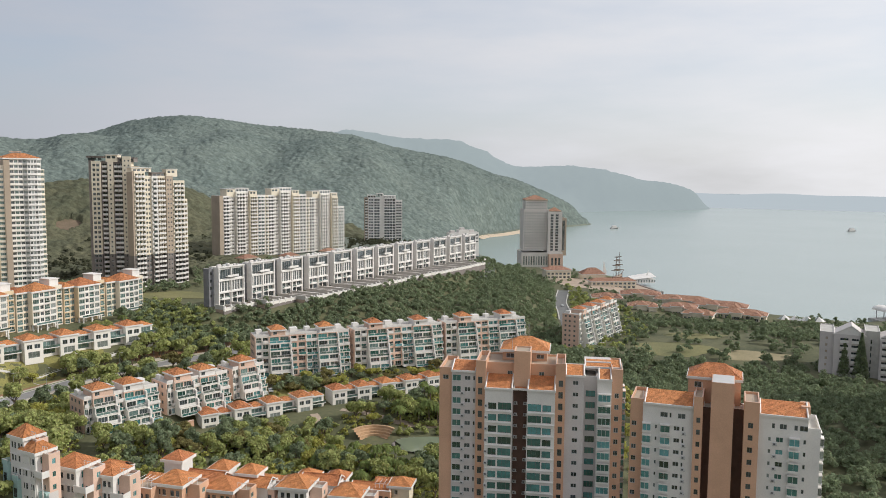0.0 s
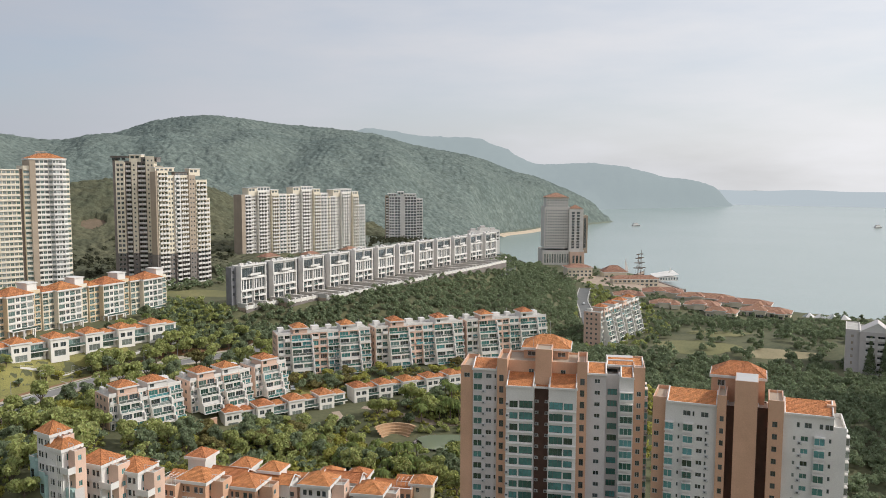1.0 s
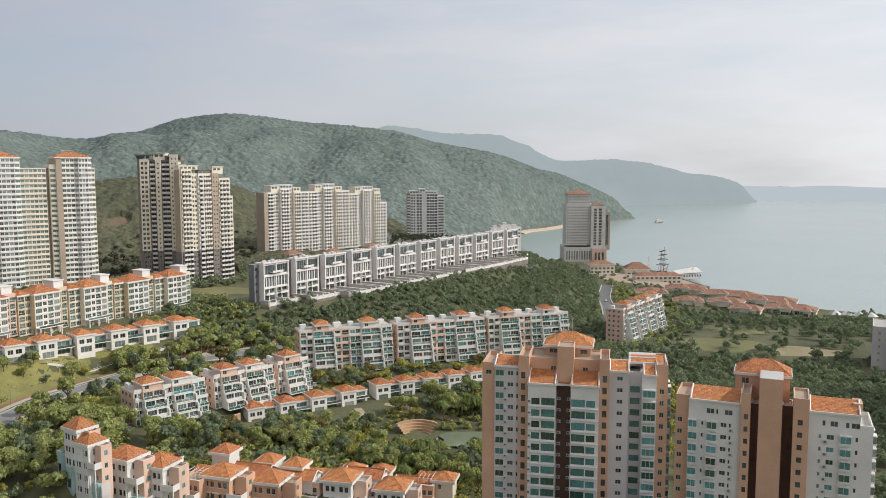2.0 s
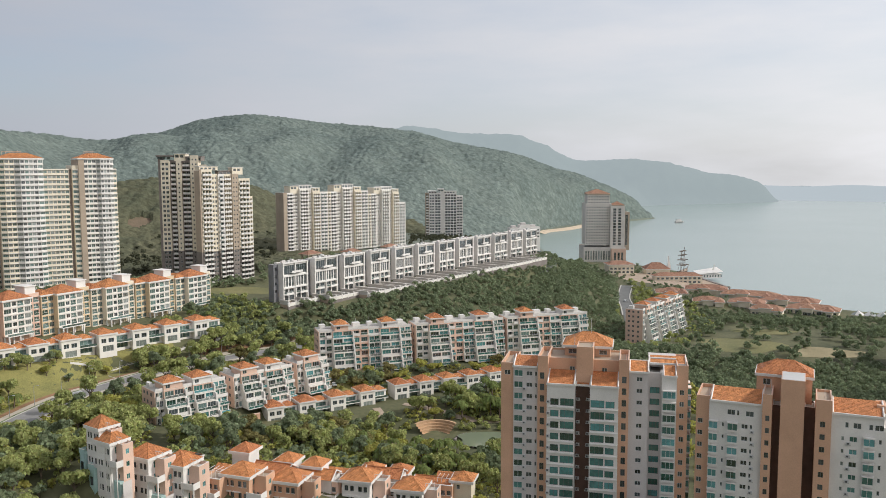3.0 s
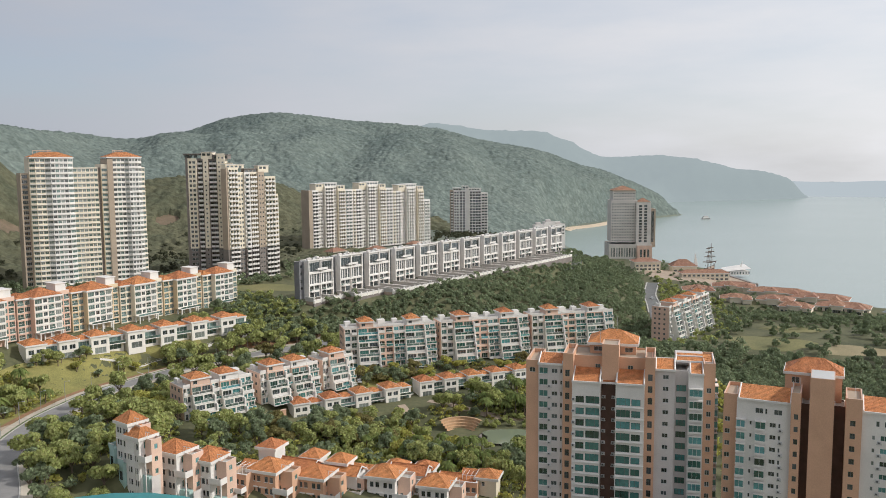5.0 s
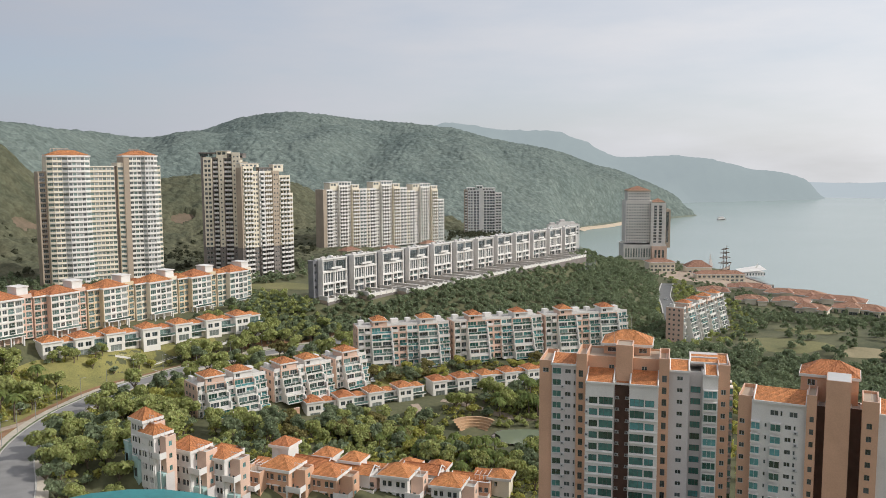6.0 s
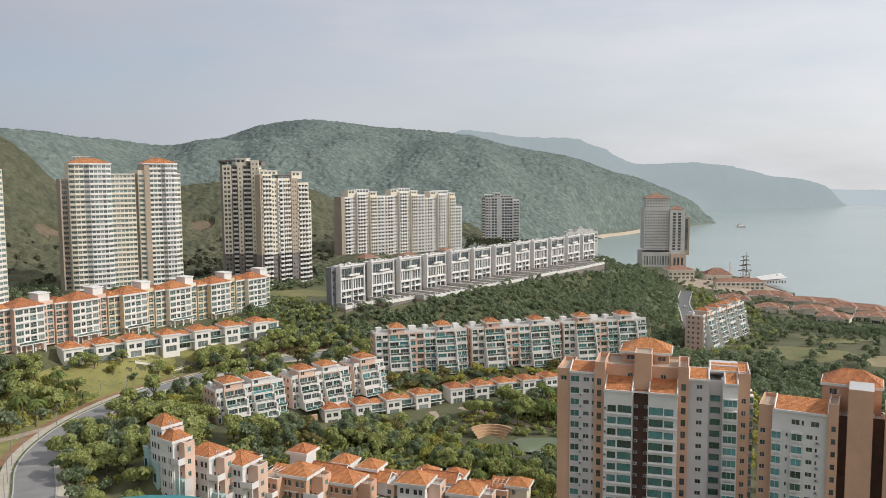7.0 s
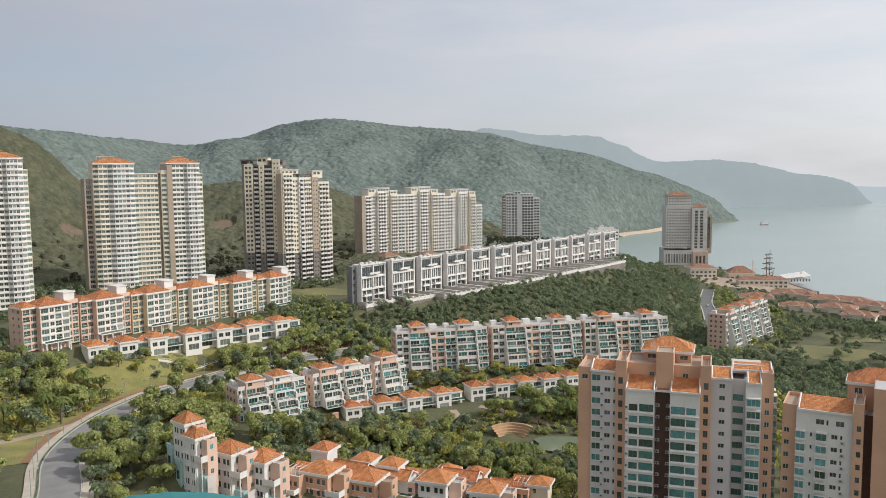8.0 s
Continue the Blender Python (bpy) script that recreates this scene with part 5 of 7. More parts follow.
def link_house(x, y, top, ang, w, d, tone):
    """Low flat-roofed house between two villas: parapet, pergola, boxed balcony and a tiled lean-to behind."""
    b = thing("villa_annexe", "%s flat-roofed annexe with white parapet between the villas" % ("salmon" if tone == "pink" else tone), "house", turned(x, y, top - 9, radians(ang)), "villas with pyramid roofs")
    m = Mesh()
    strip(m, b, -w / 2, w / 2, 0, d, -14, 9, tone, [(round(w * f, 2), round(w * f + 1.2, 2), z, z + 1.4, "sill", "blue", "frame_dark") for f in (0.12, 0.42, 0.72) for z in (-2.1, 0.9, 3.9, 6.9)], par=0.9)
    bal = Mesh()
    bal.box(-w * 0.1, w * 0.5, -2.4, 0, 5.2, 5.5, "white")
    bal.box(-w * 0.1, w * 0.5, -2.5, -2.3, 5.5, 6.7, "white")
    bal.box(-w * 0.1, -w * 0.1 + 0.2, -2.3, 0, 5.5, 6.7, "white")
    bal.box(w * 0.5 - 0.2, w * 0.5, -2.3, 0, 5.5, 6.7, "white")
    part("balcony", bal, b, "white boxed balcony")
    cop = Mesh()
    cop.box(-w / 2 - 0.15, w / 2 + 0.15, -0.15, 0.3, 9.9, 10.05, "white")
    part("coping", cop, b, "white coping")
    per = Mesh()
    for k in range(4):
        px = -w * 0.35 + k * w * 0.22
        per.tube((px, d * 0.3, 9), (px, d * 0.3, 11.3), 0.07, 0.07, "white", 4)
        per.tube((px, d * 0.3, 11.3), (px, d * 0.85, 11.3), 0.07, 0.07, "white", 4)
    per.tube((-w * 0.38, d * 0.3, 11.3), (w * 0.34, d * 0.3, 11.3), 0.07, 0.07, "white", 4)
    part("pergola", per, b, "white steel pergola")
    lean = Mesh()
    lean.box(-w / 2 - 0.6, w / 2 + 0.6, d, d + 6, -14, 8.6, "white")
    lean.face([(-w / 2 - 1, d - 0.4, 8.7), (w / 2 + 1, d - 0.4, 8.7), (w / 2 + 1, d + 3, 10.5), (-w / 2 - 1, d + 3, 10.5)], "tile")
    lean.face([(w / 2 + 1, d + 6.4, 8.7), (-w / 2 - 1, d + 6.4, 8.7), (-w / 2 - 1, d + 3, 10.5), (w / 2 + 1, d + 3, 10.5)], "tile")
    lean.box(-w / 2 - 1.02, w / 2 + 1.02, d - 0.5, d + 6.5, 8.2, 8.68, "white")
    part("rear_wing", lean, b, "rear wing with orange tile gable roof")


# small pavilions behind the large villas, by the height of the villa's apex: place along the front and extra height
REAR = {34.0: ((-7.0, 1.8),), 31.0: ((-6.8, 0.8), (2.6, 0.4)), 29.2: ((-0.8, -1.6),), 25.9: ((-7.4, 0.0),)}


def villas():
    tall = "white villa with stacked pyramid roofs and boxed balconies"
    rows = ((-108.2, 209.7, 51.1, -31, "white", True), (-104.3, 207.2, 48.0, -28, "white", True), (-97.2, 212.9, 42.3, -22, "white", True), (-89.0, 215.3, 39.4, -18, "white", True),
            (-73.8, 223.1, 34.0, -15, "orange", False), (-61.3, 226.9, 31.0, -13, "orange", False), (-41.8, 233.3, 29.2, -11, "white", False), (-26.9, 235.5, 25.9, -10, "white", False))
    made = {}
    for x, y, apex, ang, tone, low in rows:
        k = 0.66 if apex > 44 else 0.86 if low else 0.96
        s = {"white": "white", "pink": "salmon", "orange": "orange"}[tone] + (" stepped villa with boxed balcony and pyramid roof" if low else " villa with large and small orange pyramid roofs")
        m = turned(x, y, apex - 12.4 * 1.1, radians(ang)) @ Matrix.Diagonal((k, k, 1.1, 1))
        if low and tone in made:
            copy_thing(made[tone], m).matrix_basis = m
        else:
            made[tone] = villa(tone, s, low, REAR.get(apex, ()))
            made[tone].matrix_basis = m
    for x, y, top, ang, wide, tone in ((-81.8, 217.5, 30.0, -16, 6.5, "orange"), (-51.6, 231.0, 24.6, -12, 7.5, "pink"), (-34.4, 236.5, 22.4, -11, 5.0, "white"), (-67.4, 227.0, 26.8, -14, 4.5, "white"), (-93.4, 213.6, 35.2, -20, 4.0, "pink"), (-18.0, 239, 21.0, -10, 6.0, "orange")):
        link_house(x, y, top, ang, wide, 7, tone)
    b = thing("garden_pavilion", "small white pavilion with orange pyramid roof", "house", turned(-11.8, 243.7, 15.8, radians(-10)), "villas with pyramid roofs")
    w = Mesh()
    pavilion(b, w, -3, 3, -3, 3, -4, 6.6, "cream", [(1.4, 2.4, 4.2, 5.6, "w", "blue")], rise=1.9)
    lk = Mesh()
    lk.box(-14, -3, -2.4, 2.6, -4, 4.4, "white")
    lk.face([(-14.5, -3, 4.4), (-3, -3, 4.4), (-3, 0.2, 5.9), (-14.5, 0.2, 5.9)], "tile")
    lk.face([(-3, 3.2, 4.4), (-14.5, 3.2, 4.4), (-14.5, 0.2, 5.9), (-3, 0.2, 5.9)], "tile")
    part("link_wing", lk, b, "low wing with orange tile gable roof")


villas()


# ---- ground sheets ----
def dense(line, step=2.0):
    """A smooth line through the given points (Catmull-Rom)."""
    p = [Vector(q) for q in line]
    p = [p[0] * 2 - p[1]] + p + [p[-1] * 2 - p[-2]]
    out = []
    for i in range(1, len(p) - 2):
        n = max(2, int((p[i + 1] - p[i]).length / step))
        for k in range(n):
            t = k / n
            out.append(0.5 * ((2 * p[i]) + (p[i + 1] - p[i - 1]) * t + (2 * p[i - 1] - 5 * p[i] + 4 * p[i + 1] - p[i + 2]) * t * t + (3 * p[i] - p[i - 1] - 3 * p[i + 1] + p[i + 2]) * t ** 3))
    return out + [p[-2]]


def ribbon(name, line, a, b, key, lift, label, thick=0.0, nu=4, parent=None, z_of=None):
    """A strip from a to b metres to the right of a line, lying on the ground."""
    pts = dense(line)
    m = Mesh()
    rows = []
    for i, p in enumerate(pts):
        d = (pts[min(i + 1, len(pts) - 1)] - pts[max(i - 1, 0)]).normalized()
        right = Vector((d.y, -d.x))
        c = ground_z(p.x, p.y)
        rows.append([(*(p + right * (a + (b - a) * k / nu)), 0) for k in range(nu + 1)])
    flat = np.array(rows)
    z = terrain(flat[..., 0].ravel(), flat[..., 1].ravel()).reshape(flat.shape[:2])
    for i in range(len(rows) - 1):
        for k in range(nu):
            q = [(i, k), (i, k + 1), (i + 1, k + 1), (i + 1, k)]
            m.face([(rows[u][v][0], rows[u][v][1], z[u][v] + lift) for u, v in q], key)
        if thick:
            for k in (0, nu):
                q = [(rows[i][k], z[i][k]), (rows[i + 1][k], z[i + 1][k])]
                m.face([(q[0][0][0], q[0][0][1], q[0][1] + lift - thick), (q[1][0][0], q[1][0][1], q[1][1] + lift - thick), (q[1][0][0], q[1][0][1], q[1][1] + lift), (q[0][0][0], q[0][0][1], q[0][1] + lift)], key)
    return tagged(part(name, m), label, name.replace("_", " "), "", "structure")


def patch(name, cx, cy, rx, ry, key, lift, label, ang=0.0, n=28, flat=None):
    """An uneven rounded patch of ground."""
    m = Mesh()
    rings = []
    for f in (0.0, 0.35, 0.7, 1.0):
        ring = []
        for i in range(n):
            t = 2 * math.pi * i / n
            k = f * (1 + 0.12 * math.sin(3 * t + cx) + 0.07 * math.sin(5 * t + cy))
            u, v = rx * k * math.cos(t), ry * k * math.sin(t)
            x, y = cx + u * math.cos(ang) - v * math.sin(ang), cy + u * math.sin(ang) + v * math.cos(ang)
            ring.append((x, y, (ground_z(x, y) if flat is None else flat) + lift))
        rings.append(ring)
    for a, b in zip(rings, rings[1:]):
        for i in range(n):
            j = (i + 1) % n
            m.face([a[i], b[i], b[j], a[j]] if a is not rings[0] else [a[0], b[i], b[j]], key)
    return tagged(part(name, m), label, name.replace("_", " "), "", "structure")


M["lawn"] = material("dry_lawn", (0.27, 0.24, 0.075), 0.95, 0.25, 0.09, 2.0, 0.2, 0, 0, 0, (0.12, 0.125, 0.045))
M["scar"] = material("pale_brown_scar", (0.16, 0.115, 0.08), 0.95, 0.3, 0.15, 1.0, 0, 0, 0, 0, (0.10, 0.085, 0.05))
M["park_grass"] = material("park_grass", (0.20, 0.18, 0.075), 0.95, 0.2, 0.05, 1.0, 0.2, 0, 0, 0, (0.11, 0.12, 0.05))
M["dry_field"] = material("dry_field", (0.30, 0.25, 0.15), 0.95, 0.2, 0.08, 1.0, 0, 0, 0, 0, (0.22, 0.19, 0.10))
M["sand"] = material("sand", (0.55, 0.45, 0.33), 0.95, 0.1, 0.05, 1.0)
ROAD = [(-112, 150), (-133, 187), (-152, 216), (-163, 244), (-169, 275), (-168, 306), (-158, 332), (-140, 362), (-118, 386), (-88, 404), (-50, 414), (-20, 430)]
ribbon("lawn", ROAD[2:8], -40, -7, "lawn", 0.10, "sunlit dry lawn on the bank above the road", nu=12)
ribbon("road", ROAD, -5.0, 5.0, "asphalt", 0.22, "grey asphalt road curving past the lawn", nu=4)
ribbon("pavement", ROAD, -9.0, -5.9, "footway", 0.34, "tan paved footway beside the road", 0.3, 2)
ribbon("dirt_strip", ROAD[2:], -12.0, -9.4, "earth", 0.20, "bare earth strip along the footway", 0, 2)
ribbon("kerb", ROAD, -5.35, -5.0, "concrete", 0.40, "pale kerb along the road", 0.3, 1)
ribbon("kerb", ROAD, 5.0, 5.35, "concrete", 0.40, "pale kerb along the road", 0.3, 1)
ribbon("verge", ROAD, -5.9, -5.4, "leaf_b", 0.55, "clipped low hedge strip by the kerb", 0.3, 1)
ribbon("pavement", ROAD, 5.4, 8.2, "footway", 0.34, "tan paved footway beside the road", 0.3, 2)
ribbon("path", [(-208, 212), (-185, 232), (-176, 250), (-173, 262)], -2, 2, "paving", 0.25, "tan path joining the road", 0.2, 2)
ribbon("road", [(112, 752), (106, 720), (99, 680), (96, 640), (92, 600), (88, 560)], -4.5, 4.5, "asphalt_worn", 0.25, "grey road climbing to the hotel", 0, 3)
ribbon("kerb", [(112, 752), (106, 720), (99, 680), (96, 640), (92, 600)], 4.5, 5.4, "concrete", 0.6, "pale wall beside the hotel road", 0.6, 1)
ribbon("kerb", [(112, 752), (106, 720), (99, 680), (96, 640), (92, 600)], -5.4, -4.5, "concrete", 0.6, "pale wall beside the hotel road", 0.6, 1)
ribbon("path", [(-50, 316), (-42, 300), (-36, 282), (-22, 272), (-5, 268), (8, 270)], -1.6, 1.6, "paving", 0.15, "reddish garden path", 0, 2)
ribbon("path", [(-40, 322), (-24, 318), (-8, 316), (6, 318)], -1.5, 1.5, "paving", 0.15, "reddish garden path", 0, 2)
ribbon("bank", [(-72, 322), (-52, 334), (-20, 349), (8, 364), (36, 378)], -8, 2, "lawn", 0.15, "sunlit grassy bank below the terraced blocks", nu=4)
patch("lawn", -52, 268, 9, 5, "park_grass", 0.12, "small clipped lawn behind the villas", 0.4)
patch("park_lawn", 140, 492, 24, 22, "park_grass", 0.12, "open park lawn among trees")
patch("park_lawn", 170, 540, 20, 14, "park_grass", 0.12, "open park lawn among trees")
patch("sports_ground", 184, 478, 24, 11, "dry_field", 0.14, "bare tan sports ground in the park")
SCARS = ((-391, 584, 9, 13), (-328, 720, 10, 15))
for cx, cy, ra, rb in SCARS:
    patch("bare_slope", cx, cy, ra * 1.2, rb * 1.2, "scar", 0.8, "bare earth scar on the hill slope")
patch("clearing", -160, 497, 26, 12, "park_grass", 0.15, "grass clearing beside the towers", 0.3)
patch("yard", -262, 560, 20, 8, "paving", 0.3, "pale yard at the foot of the hill", 0.6)
patch("forecourt", 150, 812, 36, 44, "paving", 0.25, "tan paved forecourt between the seaside halls")
patch("lower_lawn", -205, 205, 24, 14, "lawn", 0.15, "sunlit lawn in the lower garden", 0.4)


def beach():
    """Sand sloping up from the water under the hill."""
    m = Mesh()
    edge = dense([(68, 1405), (80, 1446), (120, 1500), (160, 1580)], 12)
    for p, q in zip(edge, edge[1:]):
        d = (q - p).normalized()
        o = Vector((-d.y, d.x))
        m.face([(p.x - o.x * 4, p.y - o.y * 4, -0.3), (q.x - o.x * 4, q.y - o.y * 4, -0.3), (q.x + o.x * 10, q.y + o.y * 10, 3.6), (p.x + o.x * 10, p.y + o.y * 10, 3.6)], "sand")
    tagged(part("beach", m), "strip of pale sand under the hill", "beach", "", "structure")


beach()


def pond():
    m = bpy.data.materials.new("pond_water")
    m.use_nodes = True
    p = m.node_tree.nodes["Principled BSDF"]
    p.inputs["Base Color"].default_value, p.inputs["Roughness"].default_value = (0.20, 0.23, 0.155, 1), 0.05
    M["pond"] = m
    M["terrace_stone"] = material("tan_terrace_stone", (0.52, 0.34, 0.2), 0.9, 0.15, 0.4, 4)
    patch("pond", -5, 297, 12, 8.5, "pond", 0.25, "still green pond in the garden", 0.15, flat=16.6)
    b = thing("terraced_steps", "curved tan stone terraces beside the pond", "steps", turned(-25, 301, 16, radians(20)))
    for k in range(5):
        s = Mesh()
        for i in range(10):
            t0, t1 = math.pi * (1.05 + 0.75 * i / 10), math.pi * (1.05 + 0.75 * (i + 1) / 10)
            r0, r1 = 5.0 + k * 0.75, 5.9 + k * 0.75
            q = [(-r * math.cos(t), -r * math.sin(t)) for r, t in ((r0, t0), (r0, t1), (r1, t1), (r1, t0))]
            z = 0.3 + 0.9 * k
            s.face([(x, y, z) for x, y in q], "terrace_stone")
            s.face([(q[0][0], q[0][1], z - 0.95), (q[1][0], q[1][1], z - 0.95), (q[1][0], q[1][1], z), (q[0][0], q[0][1], z)][::-1], "terrace_stone")
        part("step", s, b)
    rnd = random.Random(4)
    for i in range(16):
        t = 2.0 + i * 0.16
        rock = Mesh()
        x, y = -5 + 12.6 * math.cos(t), 297 + 9 * math.sin(t)
        bm = bmesh.new()
        bmesh.ops.create_icosphere(bm, subdivisions=1, radius=rnd.uniform(0.4, 0.9))
        for v in bm.verts:
            v.co *= rnd.uniform(0.75, 1.2)
            v.co.z *= 0.7
        me = bpy.data.meshes.new("rock")
        bm.to_mesh(me)
        bm.free()
        me.materials.append(M["stone"])
        ob = new("rock", me)
        ob.matrix_basis = turned(x, y, 16.5, rnd.uniform(0, 6))
        tagged(ob, "rounded grey rock at the pond edge", "rock", "pond rocks")


pond()


# ---- by the sea: hotel annexes, ship, pier, shops with brown roofs ----
HALLS = []


def roofed_hall(x, y, z, ang, w, d, h, wall, tile, label, n=6, name="hall", rise=3.0, group=""):
    b = thing(name, label, "building", turned(x, y, z, radians(ang)), group)
    HALLS.append((x, y, math.radians(ang), w, d))
    m, r = Mesh(), Mesh()
    strip(m, b, 0, w, 0, d, -6, h, wall, even(w, n, "w", "blue", 0.8, h - 0.8, 0.6, "frame", 0.5) if h < 5 else floors(even(w, n, "w", "blue", 0.8, 2.8, 0.6, "frame", 0.5), 0, int(h / 3.6), 3.6), par=0)
    r.hip(0, w, 0, d, h + 0.4, rise, tile, 1.0, 0.5)
    part("roof", r, b, "hipped tile roof")
    if name == "shop_arcade":
        # a raised cross wing, and a lower one at the end
        for u, wide, out, up in ((0.3, 8.0, 3.0, 1.4), (0.72, 6.5, 5.0, 0.3)):
            c = Mesh()
            strip(c, b, w * u, w * u + wide, -out, d * 0.7, -6, h + up, wall, [(1.2, wide - 1.2, 1.0, 3.2, "w", "blue")], par=0)
            r = Mesh()
            r.hip(w * u, w * u + wide, -out, d * 0.7, h + up + 0.4, rise * 0.7, tile, 0.9, 0.4)
            part("roof", r, b, "cross-wing tile roof")
    return b


def seafront():
    roofed_hall(106, 832, 8, 8, 26, 18, 9, "cream", "tile_red", "cream hall with faded orange hipped roof", 6)
    roofed_hall(144, 838, 6, 5, 24, 16, 6, "cream", "tile_red", "cream domed hall with orange roof", 5, rise=6)
    roofed_hall(146, 798, 3, 5, 45, 12, 7.2, "cream", "tile_red", "long cream seaside hall with orange roof", 10)
    b = thing("sea_wall", "grey stone sea wall around the point", "wall", turned(122, 764, 0, radians(11)))
    m = Mesh()
    m.box(0, 92, 0, 3, -3, 3.4, "stone")
    m.box(89, 92, 3, 95, -3, 3.3, "stone")
    m.box(0, 92, 0.3, 1.0, 3.4, 4.2, "concrete")
    part("wall", m, b)
    pl = Mesh()
    pl.box(0, 89, 3, 95, -2, 2.8, "paving")
    part("deck", pl, b, "paved deck behind the wall")
    # white pavilion with a sail-like roof
    b = thing("white_pavilion", "white waterside pavilion with a swept roof", "building", turned(198, 842, 2.8, radians(14)))
    m = Mesh()
    m.box(0, 24, 0, 12, 0, 4.2, "white")
    m.face([(-1, -1, 4.4), (25, -1, 6.4), (25, 13, 9.5), (-1, 13, 6.2)], "white")
    m.face([(-1, -1, 4.3), (-1, 13, 6.1), (25, 13, 9.4), (25, -1, 6.3)], "white")
    for k in range(8):
        m.box(0.6 + k * 3, 0.9 + k * 3, -1.6, -1.3, 0, 4.6, "white")
        m.box(1.2 + k * 3, 3.0 + k * 3, -0.04, 0.02, 1, 3.4, "blue")
    m.face([(14, 2, 8), (16.5, 2, 8), (17.5, 2.2, 14)], "white")
    part("hall", m, b)
    sail = thing("sail_sculpture", "tall white sail-shaped roof ornament", "sculpture", turned(167, 848, 12.4, 0.2))
    m = Mesh()
    m.face([(0, 0, 0), (4, 0, 0), (0.6, 0, 13)], "white")
    m.face([(0, 0.5, 0), (0.6, 0.5, 13), (4, 0.5, 0)], "white")
    m.face([(4, 0, 0), (4, 0.5, 0), (0.6, 0.5, 13), (0.6, 0, 13)], "white")
    part("sail", m, sail)
    # sailing ship
    b = thing("sailing_ship", "dark two-masted sailing ship moored at the point", "ship", turned(190, 884, 2.6, radians(60)))
    hull = Mesh()
    prof = [(-14, 0.4, 3.6), (-11, 2.6, 3.0), (-4, 3.4, 2.4), (5, 3.2, 2.5), (11, 1.8, 3.2), (15, 0.2, 4.2)]
    for (x, w, z), (x2, w2, z2) in zip(prof, prof[1:]):
        for s in (1, -1):
            hull.face([(x, s * w * 0.5, -1), (x2, s * w2 * 0.5, -1), (x2, s * w2, z2), (x, s * w, z)][::s], "brown")
        hull.face([(x, -w, z - 0.3), (x2, -w2, z2 - 0.3), (x2, w2, z2 - 0.3), (x, w, z - 0.3)], "tan")
    part("hull", hull, b, "dark timber hull")
    for x, h in ((-6, 25), (4, 28)):
        mast = Mesh()
        mast.tube((x, 0, 1), (x, 0, h), 0.4, 0.18, "brown", 6)
        for k, z in enumerate((9, 14.5, 19.5, 23.5)):
            mast.tube((x, -5.2 + k, z), (x, 5.2 - k, z), 0.26, 0.26, "brown", 5)
            mast.tube((x - 0.2, -4.6 + k, z + 0.4), (x - 0.2, 4.6 - k, z + 0.4), 0.35, 0.35, "tan", 5)
        for s in (-1, 1):
            mast.tube((x, s * 3, 2.6), (x, 0, h * 0.8), 0.1, 0.06, "brown", 3)
        part("mast", mast, b, "mast with yards and furled sails")
    bow = Mesh()
    bow.tube((14, 0, 4), (22, 0, 8), 0.3, 0.15, "brown", 5)
    part("bowsprit", bow, b)
    # shopping arcade with brown roofs behind the beach road
    s = "low shopping arcade with brown-red tile roof"
    for x, y, ang, w, d, h in ((128, 690, -6, 24, 18, 7), (156, 712, -12, 34, 18, 7), (150, 655, -12, 22, 14, 6), (180, 690, -24, 44, 16, 6.5), (176, 652, -22, 26, 16, 6), (205, 668, -26, 42, 18, 5.5), (186, 628, -26, 22, 12, 5), (214, 634, -26, 36, 16, 4.6)):
        roofed_hall(x, y, 4.2, ang, w, d, h, "cream", "tile_red", s, 7, "shop_arcade", 3.2, "brown-roofed arcades")
    b = thing("tent_canopy", "white and blue tensile canopies by the beach", "canopy", turned(262, 622, 4, radians(-20)))
    for k in range(4):
        m = Mesh()
        for i in range(6):
            t0, t1 = math.pi * i / 3, math.pi * (i + 1) / 3
            m.face([(k * 8 + 5 * math.cos(t0), 4 * math.sin(t0), 2.6), (k * 8 + 5 * math.cos(t1), 4 * math.sin(t1), 2.6), (k * 8, 0, 6)], "white" if (i + k) % 3 else "pale")
        m.tube((k * 8, 0, -1), (k * 8, 0, 6), 0.12, 0.1, "frame", 5)
        part("canopy", m, b)
    # pier
    b = thing("ferry_pier", "ferry pier with a white vaulted canopy on posts", "pier", turned(352, 640, 0, radians(12)))
    m = Mesh()
    m.box(-4, 90, 0, 18, -3, 2.0, "concrete")
    part("deck", m, b)
    m = Mesh()
    for k in range(12):
        m.box(1 + k * 7, 1.5 + k * 7, 2, 2.5, 2, 9, "frame")
        m.box(1 + k * 7, 1.5 + k * 7, 15, 15.5, 2, 9, "frame")
    part("posts", m, b)
    for k in range(6):
        m = Mesh()
        for i in range(8):
            t0, t1 = math.pi * i / 8, math.pi * (i + 1) / 8
            x0, x1 = k * 14 + 7 - 7 * math.cos(t0), k * 14 + 7 - 7 * math.cos(t1)
            z0, z1 = 9 + 3.2 * math.sin(t0), 9 + 3.2 * math.sin(t1)
            m.face([(x0, -1, z0), (x1, -1, z1), (x1, 19, z1), (x0, 19, z0)], "white")
            m.face([(x0, -1, z0 - 0.25), (x0, 19, z0 - 0.25), (x1, 19, z1 - 0.25), (x1, -1, z1 - 0.25)], "white")
            m.face([(x0, -1, z0 - 0.25), (x1, -1, z1 - 0.25), (x1, -1, z1), (x0, -1, z0)], "white")
        part("roof", m, b, "white vaulted canopy")
    promenade = ribbon("promenade", [(208, 744), (244, 678), (300, 648), (384, 676)], 0, 5, "concrete", 0.3, "pale promenade along the shore", 0.6, 2)
